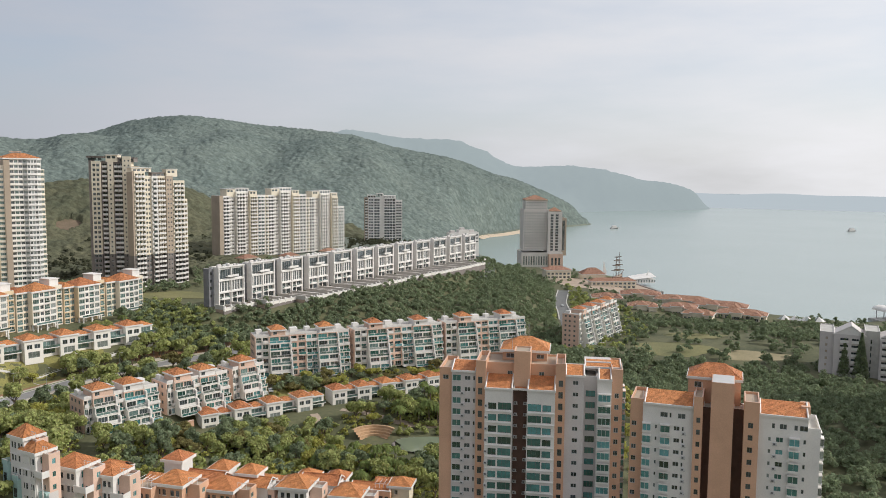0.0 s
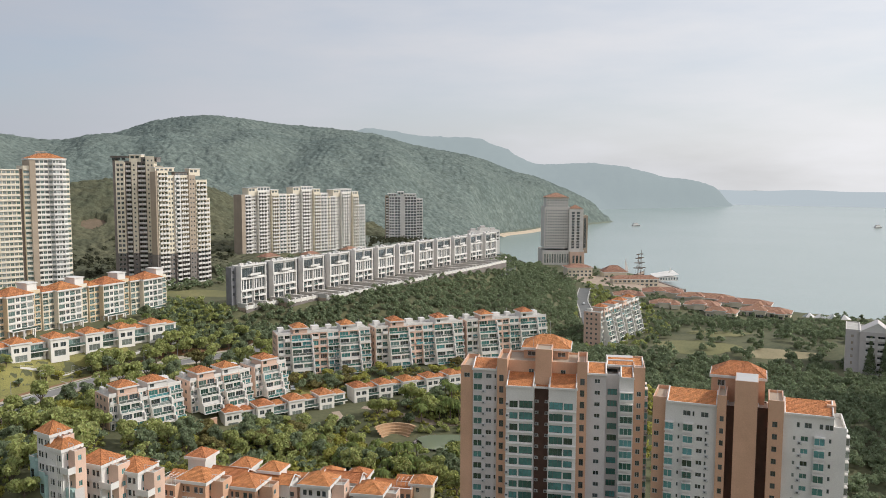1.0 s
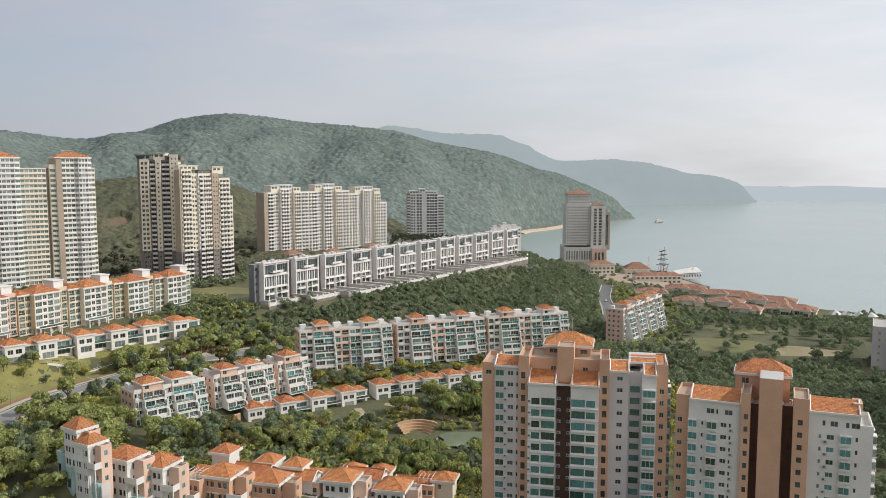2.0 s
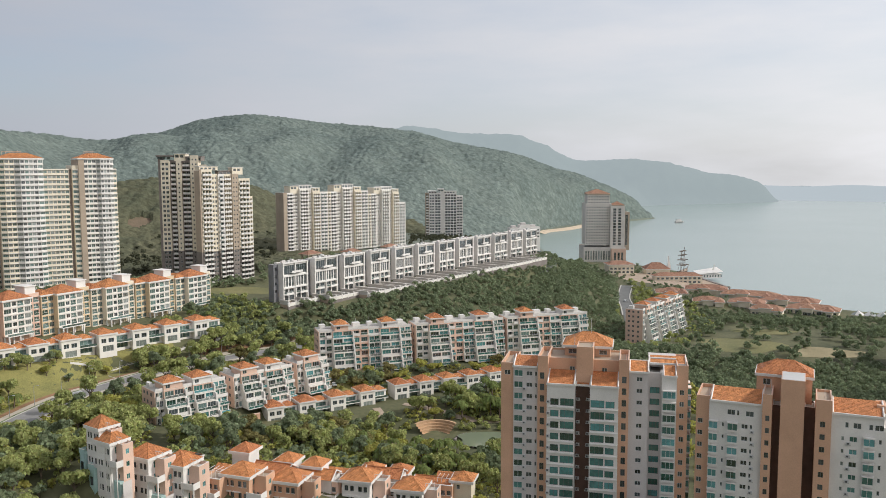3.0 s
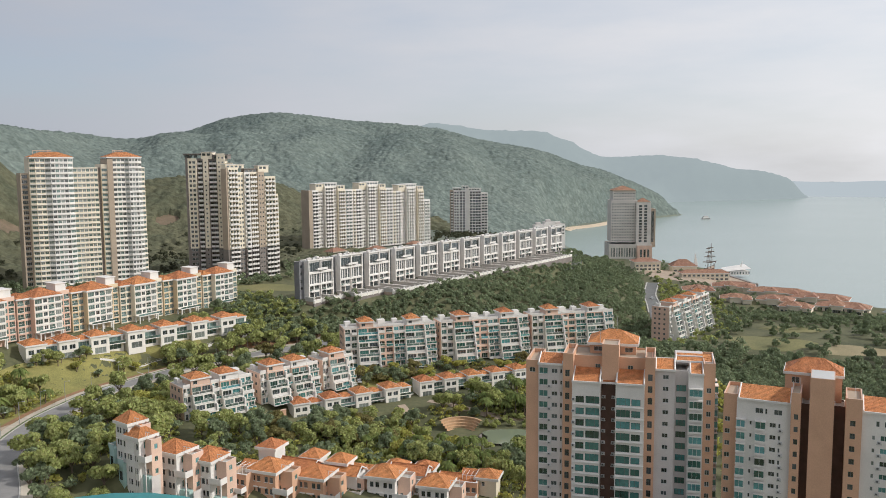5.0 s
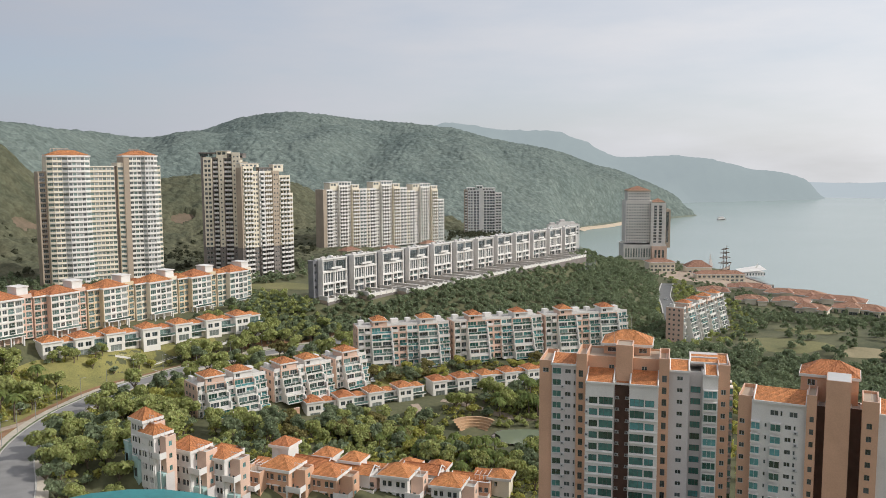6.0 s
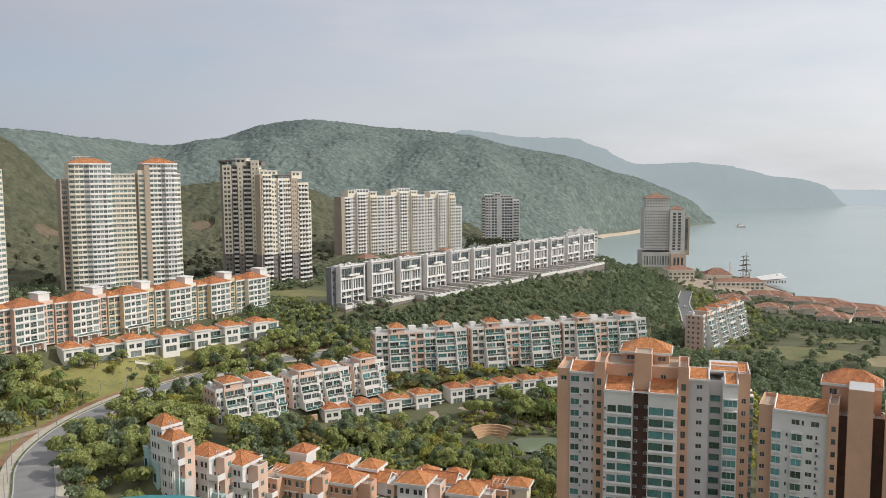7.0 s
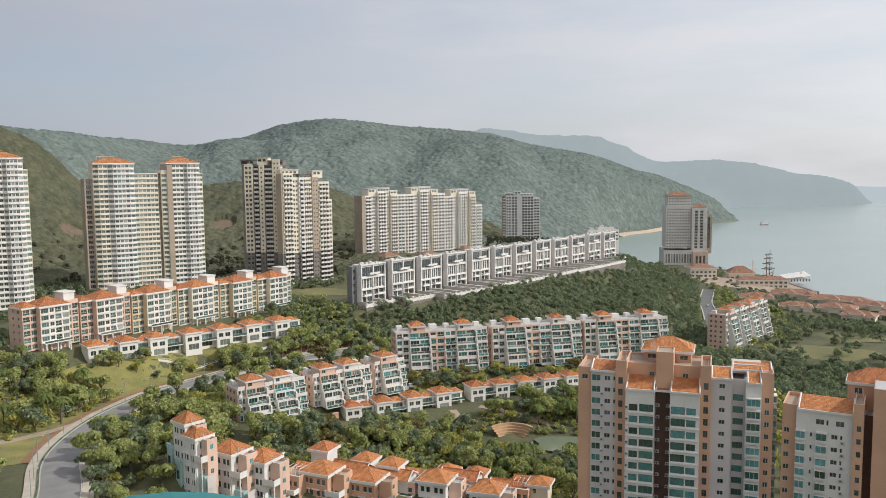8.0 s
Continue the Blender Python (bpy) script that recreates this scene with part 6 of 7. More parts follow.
    for x, y in ((834, 1673), (355, 1695)):
        b = thing("boat", "small ferry crossing the bay", "boat", turned(x, y, 0, 0.3), "boats")
        m = Mesh()
        for s in (1, -1):
            m.face([(-9, s * 2.6, 2), (7, s * 2.6, 2), (10, 0, 2.4), (8, 0, -0.5), (-9, s * 2, -0.5)][::s], "grey_white")
        m.box(-9, -8.9, -2.6, 2.6, -0.5, 2, "grey_white")
        part("hull", m, b)
        m = Mesh()
        m.box(-8, 5, -2.2, 2.2, 2, 4.4, "white")
        m.box(-6, 3, -2, 2, 4.4, 6.4, "grey_white")
        part("cabin", m, b)


seafront()


def white_block():
    b = thing("apartment_block", "weathered white low block with gabled parapets", "building", turned(207, 444, 8, radians(-25)) @ Matrix.Diagonal((1, 1, 1.18, 1)))
    w = Mesh()
    F = lambda cols, n=6: floors(cols, 0.4, n, 3.1)
    strip(w, b, 0, 7, 0, 26, 0, 20, "grey_white", F([(2.8, 4.0, 0.8, 2.2, "w", "tan")], 6), par=0.4)
    strip(w, b, 7, 22, -3, 20, 0, 19.6, "grey_white", F([(3, 7, 0.7, 2.5, "balcony", "blue"), (8.6, 12, 0.7, 2.5, "balcony", "blue")], 6), par=0.5)
    strip(w, b, 22, 29, -1, 20, 0, 22, "concrete", F([(2.6, 3.4, 0.5, 2.6, "w", "blue")], 6), par=0.3)
    strip(w, b, 29, 56, -4, 18, 0, 19, "grey_white", F(even(27, 6, "balcony", "blue", 0.7, 2.5, 0.7), 6), par=0.6)
    g = Mesh()
    for x, wd in ((6.5, 16), (29, 20)):
        g.face([(x, -2, 19.7), (x + wd, -2, 19.7), (x + wd * 0.55, -2, 24)], "white")
        g.face([(x, -2, 19.7), (x + wd * 0.55, -2, 24), (x + wd * 0.55, 14, 24), (x, 14, 19.7)], "grey_white")
        g.face([(x + wd, -2, 19.7), (x + wd, 14, 19.7), (x + wd * 0.55, 14, 24), (x + wd * 0.55, -2, 24)], "grey_white")
        g.tube((x, -2.1, 19.8), (x + wd * 0.55, -2.1, 24.1), 0.3, 0.3, "white", 4)
        g.tube((x + wd, -2.1, 19.8), (x + wd * 0.55, -2.1, 24.1), 0.3, 0.3, "white", 4)
    part("roof", g, b, "white gabled parapets")


white_block()


def shade_towers():
    """Two unseen towers further along the slope, added out of view to cast shade on the woods."""
    for x, y, h in ((246, 318, 84), (252, 372, 80)):
        b = thing("apartment_tower", "unseen white tower added to shade the wooded slope", "tower", turned(x, y, 12, radians(-90)), "neighbouring towers")
        FAR.add(b.name)
        w = Mesh()
        for u, wide, off, key in ((0, 12, 0, "ivory"), (12, 6, 2, "orange"), (18, 14, -1, "ivory"), (32, 6, 2, "orange"), (38, 12, 0, "ivory")):
            strip(w, b, u, u + wide, off, 18, 0, h, key, floors(even(wide, 3, "w", "blue"), 0.4, int(h / 3) - 1, 3.0), par=1.0)
        hip_roof(b, 16, 34, 3, 16, h + 0.6, 3.2, "tile", 0.6, 0.5)


shade_towers()


def viewpoint_tower():
    """The tower roof under the camera, with its rounded teal canopy."""
    M["teal_roof"] = material("teal_metal_roof", (0.03, 0.22, 0.22), 0.35, 0.15, 1.0, 8, 0, 0.2)
    b = thing("tower_roof", "rounded teal metal canopy on a tower top", "roof", turned(-6.07, 10.2, 0, radians(31.5)))
    w = Mesh()
    w.box(-3.4, 3.4, -9, 1.0, 20, 108.6, "grey_white")
    part("wall", w, b, "plain tower wall")
    r = Mesh()
    n = 24
    for i in range(n):
        t0, t1 = math.pi * i / n, math.pi * (i + 1) / n
        a = [(-4.1 * math.cos(t), 109.31 + 3.6 * math.sin(t)) for t in (t0, t1)]
        r.face([(a[0][0], -8, a[0][1]), (a[1][0], -8, a[1][1]), (a[1][0], 1.6, a[1][1]), (a[0][0], 1.6, a[0][1])], "teal_roof")
        r.face([(a[0][0], 1.6, 109.0), (a[0][0], 1.6, a[0][1]), (a[1][0], 1.6, a[1][1]), (a[1][0], 1.6, 109.0)], "teal_roof")
    part("canopy", r, b, "rounded teal metal canopy")


viewpoint_tower()


# ---- vehicles, lamps ----
def car_mesh(key):
    m = Mesh()
    prof = [(-2.1, 0.35), (-2.1, 0.85), (-1.4, 0.95), (-0.9, 1.45), (0.6, 1.45), (1.2, 0.95), (2.05, 0.8), (2.1, 0.35)]
    for s in (1, -1):
        m.face([(x, s * 0.85, z) for x, z in prof][::-s], key)
    for (x, z), (x2, z2) in zip(prof, prof[1:]):
        glassy = z > 0.9 and z2 > 0.9 and abs(z - z2) > 0.1
        m.face([(x, -0.85, z), (x2, -0.85, z2), (x2, 0.85, z2), (x, 0.85, z)][::-1], "blue" if glassy else key)
    for s in (1, -1):
        m.face([(-0.95, s * 0.86, 1.0), (0.75, s * 0.86, 1.0), (0.5, s * 0.86, 1.38), (-0.8, s * 0.86, 1.38)][::s], "blue")
    return m


def wheel_mesh():
    m = Mesh()
    m.tube((0, -0.12, 0), (0, 0.12, 0), 0.33, 0.33, "frame_dark", 10)
    return m


def cars():
    M["car_white"] = material("white_car_paint", (0.75, 0.75, 0.74), 0.3, 0.03)
    M["car_dark"] = material("dark_car_paint", (0.05, 0.05, 0.06), 0.3, 0.03)
    wheel = wheel_mesh().data("wheel")
    rnd = random.Random(3)
    spots = [(-196 + 6 * i, 560 - i * 1.2, None, 0.1, "car_white" if i % 3 else "car_dark") for i in range(4)]
    spots += [(-80 + 2.6 * i, 322.5 + 1.7 * i, None, 1.9, "car_white" if i != 2 else "car_dark") for i in range(5)]
    spots += [(-8 + 2.8 * i, 349 + 1.2 * i, None, 1.9, "car_white" if i % 2 else "car_dark") for i in range(4)]
    spots += [(98, 662, None, 1.5, "car_white")]
    first = {}
    for x, y, z, a, key in spots:
        m = turned(x, y, ground_z(x, y) + 0.3, a)
        if key in first:
            copy_thing(first[key], m)
            continue
        b = thing("car", ("white" if key == "car_white" else "dark") + " car parked on the paved yard", "car", m, "parked cars")
        part("body", car_mesh(key), b)
        for wx in (-1.3, 1.3):
            for wy in (-0.78, 0.78):
                part("wheel", wheel, b, "", turned(wx, wy, 0.33))
        first[key] = b
    # minibus on the road
    x, y = -165.5, 300
    b = thing("minibus", "white minibus driving on the curving road", "bus", turned(x, y, ground_z(x, y) + 0.3, radians(62)))
    m = Mesh()
    m.box(-3.4, 3.4, -1.05, 1.05, 0.45, 2.6, "car_white")
    m.box(-3.0, 3.0, -1.08, 1.08, 1.45, 2.25, "blue")
    m.box(3.38, 3.43, -0.9, 0.9, 1.3, 2.3, "blue")
    part("body", m, b)
    for wx in (-2.2, 2.2):
        for wy in (-1.0, 1.0):
            part("wheel", wheel, b, "", turned(wx, wy, 0.36))


cars()


def street_lamps():
    first = None
    pts = dense(ROAD, 26)
    for i in range(1, len(pts) - 1, 1):
        p = pts[i]
        d = (pts[i + 1] - pts[i - 1]).normalized()
        q = p - Vector((d.y, -d.x)) * 6.6
        m = turned(q.x, q.y, ground_z(q.x, q.y) + 0.3, math.atan2(d.y, d.x))
        if first is None:
            first = thing("street_lamp", "slim grey street lamp by the footway", "lamp", m, "street lamps")
            a = Mesh()
            a.tube((0, 0, 0), (0, 0, 7.5), 0.11, 0.06, "metal", 6)
            part("pole", a, first)
            a = Mesh()
            a.tube((0, 0, 7.4), (0, -1.5, 7.8), 0.05, 0.04, "metal", 5)
            part("arm", a, first)
            a = Mesh()
            a.box(-0.14, 0.14, -2.1, -1.4, 7.72, 7.86, "frame")
            part("lamp_head", a, first)
        else:
            copy_thing(first, m)


street_lamps()


def retaining_wall():
    """Orange-brown garden wall below the stepped houses, with a pale coping."""
    b = thing("retaining_wall", "orange-brown retaining wall below the terraced houses", "wall", Matrix())
    line = dense([(-118, 264), (-108, 274.5), (-98, 285), (-90, 293)], 5)
    for p, q in zip(line, line[1:]):
        d = (q - p).normalized()
        o = Vector((-d.y, d.x)) * 0.5
        m = Mesh()
        z = 26.2
        pts = [p, q, q + o, p + o]
        for i in range(4):
            a, c = pts[i], pts[(i + 1) % 4]
            m.face([(a.x, a.y, 18.0), (c.x, c.y, 18.0), (c.x, c.y, z), (a.x, a.y, z)], "orange")
        m.face([(a.x, a.y, z) for a in pts], "orange")
        part("wall_panel", m, b)
        k = Mesh()
        e = o * 0.3
        top = [p - e, q - e, q + o + e, p + o + e]
        k.face([(a.x, a.y, z + 0.2) for a in top], "pink")
        for i in range(4):
            a, c = top[i], top[(i + 1) % 4]
            k.face([(a.x, a.y, z + 0.004), (c.x, c.y, z + 0.004), (c.x, c.y, z + 0.2), (a.x, a.y, z + 0.2)], "pink")
        part("coping", k, b)


retaining_wall()


def garden_wall():
    """White wall with a rail along the top of the lawn, below the small houses."""
    b = thing("garden_wall", "low white wall with rail above the lawn", "wall", Matrix())
    line = dense([(-184, 332), (-176.5, 341.5), (-161, 359.5), (-136, 388.5)], 4)
    for p, q in zip(line, line[1:]):
        z0, z1 = ground_z(p.x, p.y), ground_z(q.x, q.y)
        d = (q - p).normalized()
        o = Vector((-d.y, d.x)) * 0.25
        m = Mesh()
        h = {tuple(p): z0, tuple(q): z1, tuple(q + o): z1, tuple(p + o): z0}
        pts = [p, q, q + o, p + o]
        for i in range(4):
            a, c = pts[i], pts[(i + 1) % 4]
            m.face([(a.x, a.y, h[tuple(a)] - 0.8), (c.x, c.y, h[tuple(c)] - 0.8), (c.x, c.y, h[tuple(c)] + 0.9), (a.x, a.y, h[tuple(a)] + 0.9)], "white")
        m.face([(a.x, a.y, h[tuple(a)] + 0.9) for a in pts], "white")
        m.tube((p.x, p.y, z0 + 1.45), (q.x, q.y, z1 + 1.45), 0.04, 0.04, "white", 4)
        m.tube((p.x, p.y, z0 + 0.8), (p.x, p.y, z0 + 1.45), 0.04, 0.04, "white", 4)
        part("wall_panel", m, b)


garden_wall()


def lawn_steps():
    """Narrow concrete channels running down the bank."""
    for x, y, a in ((-172, 341, -0.70), (-160, 357, -0.75)):
        m = Mesh()
        n = 14
        for k in range(n):
            u0, u1 = k * 1.2, k * 1.2 + 1.2
            q = [(x + u * math.cos(a) - v * math.sin(a), y + u * math.sin(a) + v * math.cos(a)) for u, v in ((u0, -0.22), (u1, -0.22), (u1, 0.22), (u0, 0.22))]
            z = [ground_z(*c) + 0.22 for c in q]
            m.face([(c[0], c[1], h) for c, h in zip(q, z)], "concrete")
        tagged(part("drain_channel", m), "pale concrete drain channel down the bank", "channel", "", "structure")


lawn_steps()


# ---- trees, palms and woods ----
def crown_points(rng, n, rx, rz, clumps):
    """Leaf centres and outward directions on the outside of several overlapping clumps."""
    c = rng.normal(size=(clumps, 3))
    c /= np.linalg.norm(c, axis=1)[:, None]
    c *= rng.uniform(0.25, 0.72, (clumps, 1))
    c[:, 2] = c[:, 2] * 0.8 + 0.1
    size = rng.uniform(0.28, 0.46, clumps)
    k = rng.randint(0, clumps, n)
    d = rng.normal(size=(n, 3))
    d /= np.linalg.norm(d, axis=1)[:, None]
    d[:, 2] = np.abs(d[:, 2]) * 0.9 - 0.25
    p = c[k] + d * size[k][:, None] * rng.uniform(0.75, 1.05, (n, 1))
    return p * (rx, rx, rz), d


def leaf_quads(rng, p, d, size, flat=0.0):
    """One four-sided leaf clump at each point, turned roughly outwards."""
    n = len(p)
    up = d + rng.normal(size=(n, 3)) * 0.55 + (0, 0, flat)
    up /= np.linalg.norm(up, axis=1)[:, None]
    a = np.cross(up, rng.normal(size=(n, 3)))
    a /= np.linalg.norm(a, axis=1)[:, None]
    b = np.cross(up, a)
    s = size * rng.uniform(0.6, 1.3, (n, 1))
    a, b = a * s, b * s * rng.uniform(0.5, 0.9, (n, 1))
    return np.stack([p - a, p - b + up * s * 0.15, p + a, p + b + up * s * 0.15], 1)


def leaf_mesh(name, quads, key):
    q = quads.reshape(-1, 3)
    me = bpy.data.meshes.new(name)
    n = len(q) // 4
    me.vertices.add(len(q))
    me.vertices.foreach_set("co", q.astype(np.float32).ravel())
    me.loops.add(len(q))
    me.loops.foreach_set("vertex_index", np.arange(len(q), dtype=np.int32))
    me.polygons.add(n)
    me.polygons.foreach_set("loop_start", np.arange(0, len(q), 4, dtype=np.int32))
    me.materials.append(M[key])
    me.update(calc_edges=True)
    me.validate()
    return me


def tree(seed, key, rx, rz, trunk, label, leaves=1150, name="tree"):
    rng = np.random.RandomState(seed)
    b = thing(name, label, "tree", Matrix(), "garden trees")
    t = Mesh()
    bend = rng.uniform(-0.3, 0.3, 2)
    t.tube((0, 0, -0.5), (bend[0], bend[1], trunk), 0.26, 0.17, "bark", 7)
    for k in range(6):
        a = k * 1.05 + rng.uniform(0, 0.6)
        t.tube((bend[0], bend[1], trunk - 0.3), (bend[0] + rx * 0.6 * math.cos(a), bend[1] + rx * 0.6 * math.sin(a), trunk + rz * rng.uniform(0.5, 1.2)), 0.12, 0.04, "bark", 5)
    part("trunk", t, b)
    p, d = crown_points(rng, leaves, rx, rz, 11)
    part("crown", leaf_mesh("crown", leaf_quads(rng, p + (0, 0, trunk + rz * 0.72), d, 0.4, 0.2), key), b)
    return b


def palm(seed, h, label):
    rng = np.random.RandomState(seed)
    b = thing("palm_tree", label, "palm", Matrix(), "garden palms")
    t = Mesh()
    lean = rng.uniform(-0.5, 0.5, 2)
    q = [(lean[0] * (k / 4) ** 2, lean[1] * (k / 4) ** 2, h * k / 4 - 0.3) for k in range(5)]
    for k in range(4):
        t.tube(q[k], q[k + 1], 0.24 - 0.03 * k, 0.21 - 0.03 * k, "bark", 6)
    part("trunk", t, b)
    top = Vector(q[4])
    f = Mesh()
    for k in range(16):
        a = k * 2.4 + rng.uniform(0, 0.3)
        lift = rng.uniform(0.1, 1.2)
        L = rng.uniform(2.4, 3.2)
        pts = []
        for i in range(6):
            s = i / 5
            pts.append(top + Vector((math.cos(a) * L * s, math.sin(a) * L * s, L * (lift * s - (lift + 0.55) * s * s))))
        side = Vector((-math.sin(a), math.cos(a), 0))
        for i in range(5):
            w0, w1 = 0.55 * math.sin(math.pi * (0.15 + 0.8 * i / 5)), 0.55 * math.sin(math.pi * (0.15 + 0.8 * (i + 1) / 5))
            for s in (1, -1):
                f.face([tuple(pts[i]), tuple(pts[i + 1]), tuple(pts[i + 1] + side * s * w1 - Vector((0, 0, 0.35 * w1))), tuple(pts[i] + side * s * w0 - Vector((0, 0, 0.35 * w0)))], "palm")
    part("fronds", f, b)
    return b


BLOCKED = []


def block(p0, p1, near, far):
    """Keeps trees off a strip: near metres in front of and far metres behind the line from p0 to p1."""
    BLOCKED.append((Vector(p0), Vector(p1), near, far))


for q in (((-226, 301), (-157, 443), 4, 16), ((-121.5, 432), (-105, 460), 9, 10), ((-105, 460), (10, 659), 22.5, 12), ((13, 664), (30, 694), 11.5, 12), ((-79.5, 347), (40.5, 396), 6, 13), ((-122, 275), (-72, 328), 16, 13), ((84, 500), (122, 560), 6.5, 12),
          ((-92, 293), (-40, 330), 13, 10), ((-40, 330), (6, 358), 7, 10), ((-205, 315), (-137, 390), 3, 10), ((-110, 206), (-86, 214), 8, 8), ((-88, 216), (-12, 236), 8, 16), ((-2, 211), (46, 204), 4, 18), ((46, 202), (92, 186), 4, 18),
          ((198, 425), (254, 411), 6, 26), ((-184, 669), (-94, 774), 3, 19), ((-288, 444), (-236, 491), 3, 18), ((-345, 355), (-293, 403), 3, 18), ((-221, 516), (-166, 541), 8, 24),
          ((-85, 896), (-43, 901), 3, 20), ((-16, 287), (8, 289), 3, 20), ((-34, 296), (-22, 306), 5, 6), ((110, 755), (86, 560), 7, 7), ((60, 980), (160, 980), 8, 40), ((122, 764), (212, 781), 2, 26)):
    block(*q)
for hx, hy, ha, hw, hd in HALLS:
    block((hx, hy), (hx + hw * math.cos(ha), hy + hw * math.sin(ha)), 2, hd + 2)
for q in (((120, 492), (146, 498), 14, 10), ((126, 466), (150, 470), 8, 10), ((172, 474), (200, 484), 7, 8)):
    block(*q)
ROAD_LINE = dense(ROAD, 6)


def free_mask(x, y, road=6.2):
    """True where neither a building strip nor the road is in the way."""
    ok = np.ones(x.shape, bool)
    for a, b, near, far in BLOCKED:
        d = b - a
        L = d.length
        d = d / L
        u, v = (x - a.x) * d.x + (y - a.y) * d.y, (y - a.y) * d.x - (x - a.x) * d.y
        ok &= ~((u > -3) & (u < L + 3) & (v > -near) & (v < far))
    for q in ROAD_LINE:
        ok &= (x - q.x) ** 2 + (y - q.y) ** 2 > road * road
    return ok


def free(x, y, road=6.2):
    return bool(free_mask(np.array([x]), np.array([y]), road)[0])


KINDS = [tree(1, "leaf_a", 3.8, 3.3, 1.7, "broad mid-green garden tree"), tree(2, "leaf_b", 3.5, 3.7, 1.5, "dense dark green garden tree"),
         tree(3, "leaf_a", 3.1, 3.6, 1.9, "tall mid-green roadside tree"), tree(4, "leaf_c", 2.8, 2.5, 1.3, "yellow-green young garden tree"),
         tree(5, "leaf_d", 3.9, 2.8, 1.6, "olive-brown spreading tree among greener ones"), tree(6, "leaf_b", 2.2, 1.8, 0.7, "rounded dark green shrub", 300, "shrub")]


def conifer(seed, h, r, label):
    """Narrow evergreen: drooping tiers of foliage that taper to a point."""
    rng = np.random.RandomState(seed)
    b = thing("conifer_tree", label, "tree", Matrix(), "tall conifers")
    t = Mesh()
    t.tube((0, 0, -0.5), (0, 0, h * 0.96), 0.3, 0.05, "bark", 6)
    part("trunk", t, b)
    n = 3600
    u = rng.uniform(0, 1, n) ** 0.8
    tier = np.floor(u * 16) / 16 + rng.uniform(0, 0.06, n)
    a = np.floor(rng.uniform(0, 9, n)) * 0.7 + tier * 40 + rng.normal(size=n) * 0.22
    rad = r * (1.02 - tier) * rng.uniform(0.15, 1.0, n) ** 0.6
    p = np.stack([rad * np.cos(a), rad * np.sin(a), h * (0.06 + 0.94 * tier) - rad * 0.25], 1)
    d = np.stack([np.cos(a) * 0.6, np.sin(a) * 0.6, np.full(n, 0.6)], 1)
    part("crown", leaf_mesh("crown", leaf_quads(rng, p, d, 0.34, 0.2), "leaf_b"), b)
    return b


CONIFER = conifer(7, 15.0, 2.9, "tall narrow dark conifer beside the white block")
PALMS = [palm(11, 6.5, "tall palm with arching fronds"), palm(12, 4.2, "short palm with arching fronds")]
USED = set()
RND = random.Random(21)


def plant(kind, x, y, scale=1.0):
    """Plants one of the kinds at a place on the ground."""
    scale *= 1.22
    m = turned(x, y, ground_z(x, y), RND.uniform(0, 6.28)) @ Matrix.Diagonal((scale, scale, scale * RND.uniform(0.9, 1.1), 1))
    if kind.name in USED:
        ob = copy_thing(kind, m)
        ob.matrix_basis = m
    else:
        USED.add(kind.name)
        kind.matrix_basis = m


def grove(poly, n, weights, smin=0.8, smax=1.25, apart=3.2, road=6.2):
    """Scatters n trees in a plan polygon, off roads and buildings."""
    xs, ys = [p[0] for p in poly], [p[1] for p in poly]
    done, tries = [], 0
    while len(done) < n and tries < n * 40:
        tries += 1
        x, y = RND.uniform(min(xs), max(xs)), RND.uniform(min(ys), max(ys))
        inside = False
        for (ax, ay), (bx, by) in zip(poly, poly[1:] + poly[:1]):
            if (ay > y) != (by > y) and x < (bx - ax) * (y - ay) / (by - ay) + ax:
                inside = not inside
        if not inside or not free(x, y, road) or any((x - a) ** 2 + (y - b) ** 2 < apart ** 2 for a, b in done):
            continue
        done.append((x, y))
        k = RND.choices(range(len(weights)), weights)[0]
        plant((KINDS + PALMS)[k], x, y, RND.uniform(smin, smax))


# weights: broad, dark, roadside, yellow, olive, shrub, tall palm, short palm
grove([(-168, 250), (-162, 300), (-140, 318), (-118, 272), (-112, 230), (-122, 200), (-130, 196), (-152, 226)], 49, (5, 3, 5, 2, 0, 1, 0, 0), 0.9, 1.3, 3.6, 7.5)
grove([(-150, 186), (-168, 206), (-180, 200), (-165, 176)], 13, (5, 1, 3, 2, 0, 0, 0, 0), 0.8, 1.2, 3.2, 6.5)
grove([(-196, 236), (-183, 232), (-176, 252), (-182, 300), (-205, 300), (-235, 300), (-232, 262)], 43, (4, 4, 2, 1, 0, 1, 4, 3), 0.8, 1.25, 3.4, 12)
grove([(-118, 268), (-96, 290), (-50, 314), (-40, 296), (-60, 268), (-84, 256), (-98, 244)], 63, (3, 6, 4, 1, 2, 0, 0, 0), 0.7, 1.05, 2.8)
grove([(-52, 318), (-2, 350), (4, 330), (6, 318), (-30, 312)], 31, (4, 3, 2, 1, 0, 2, 3, 5), 0.7, 1.15, 3.0)
grove([(-50, 290), (-30, 288), (-12, 276), (4, 270), (6, 252), (-30, 254), (-56, 272)], 49, (3, 3, 2, 3, 0, 4, 3, 7), 0.6, 1.05, 2.8)
grove([(-10, 280), (10, 284), (12, 250), (-4, 246), (-14, 256)], 17, (2, 6, 2, 1, 0, 1, 0, 1), 0.8, 1.2, 3.0)
grove([(-104, 312), (-74, 336), (0, 380), (2, 366), (-74, 322), (-94, 302)], 49, (2, 2, 1, 5, 3, 7, 0, 0), 0.55, 0.9, 2.6)
grove([(-172, 352), (-140, 388), (-112, 410), (-96, 402), (-126, 380), (-156, 346)], 31, (5, 3, 6, 1, 0, 0, 0, 0), 0.8, 1.2, 3.6, 7.2)
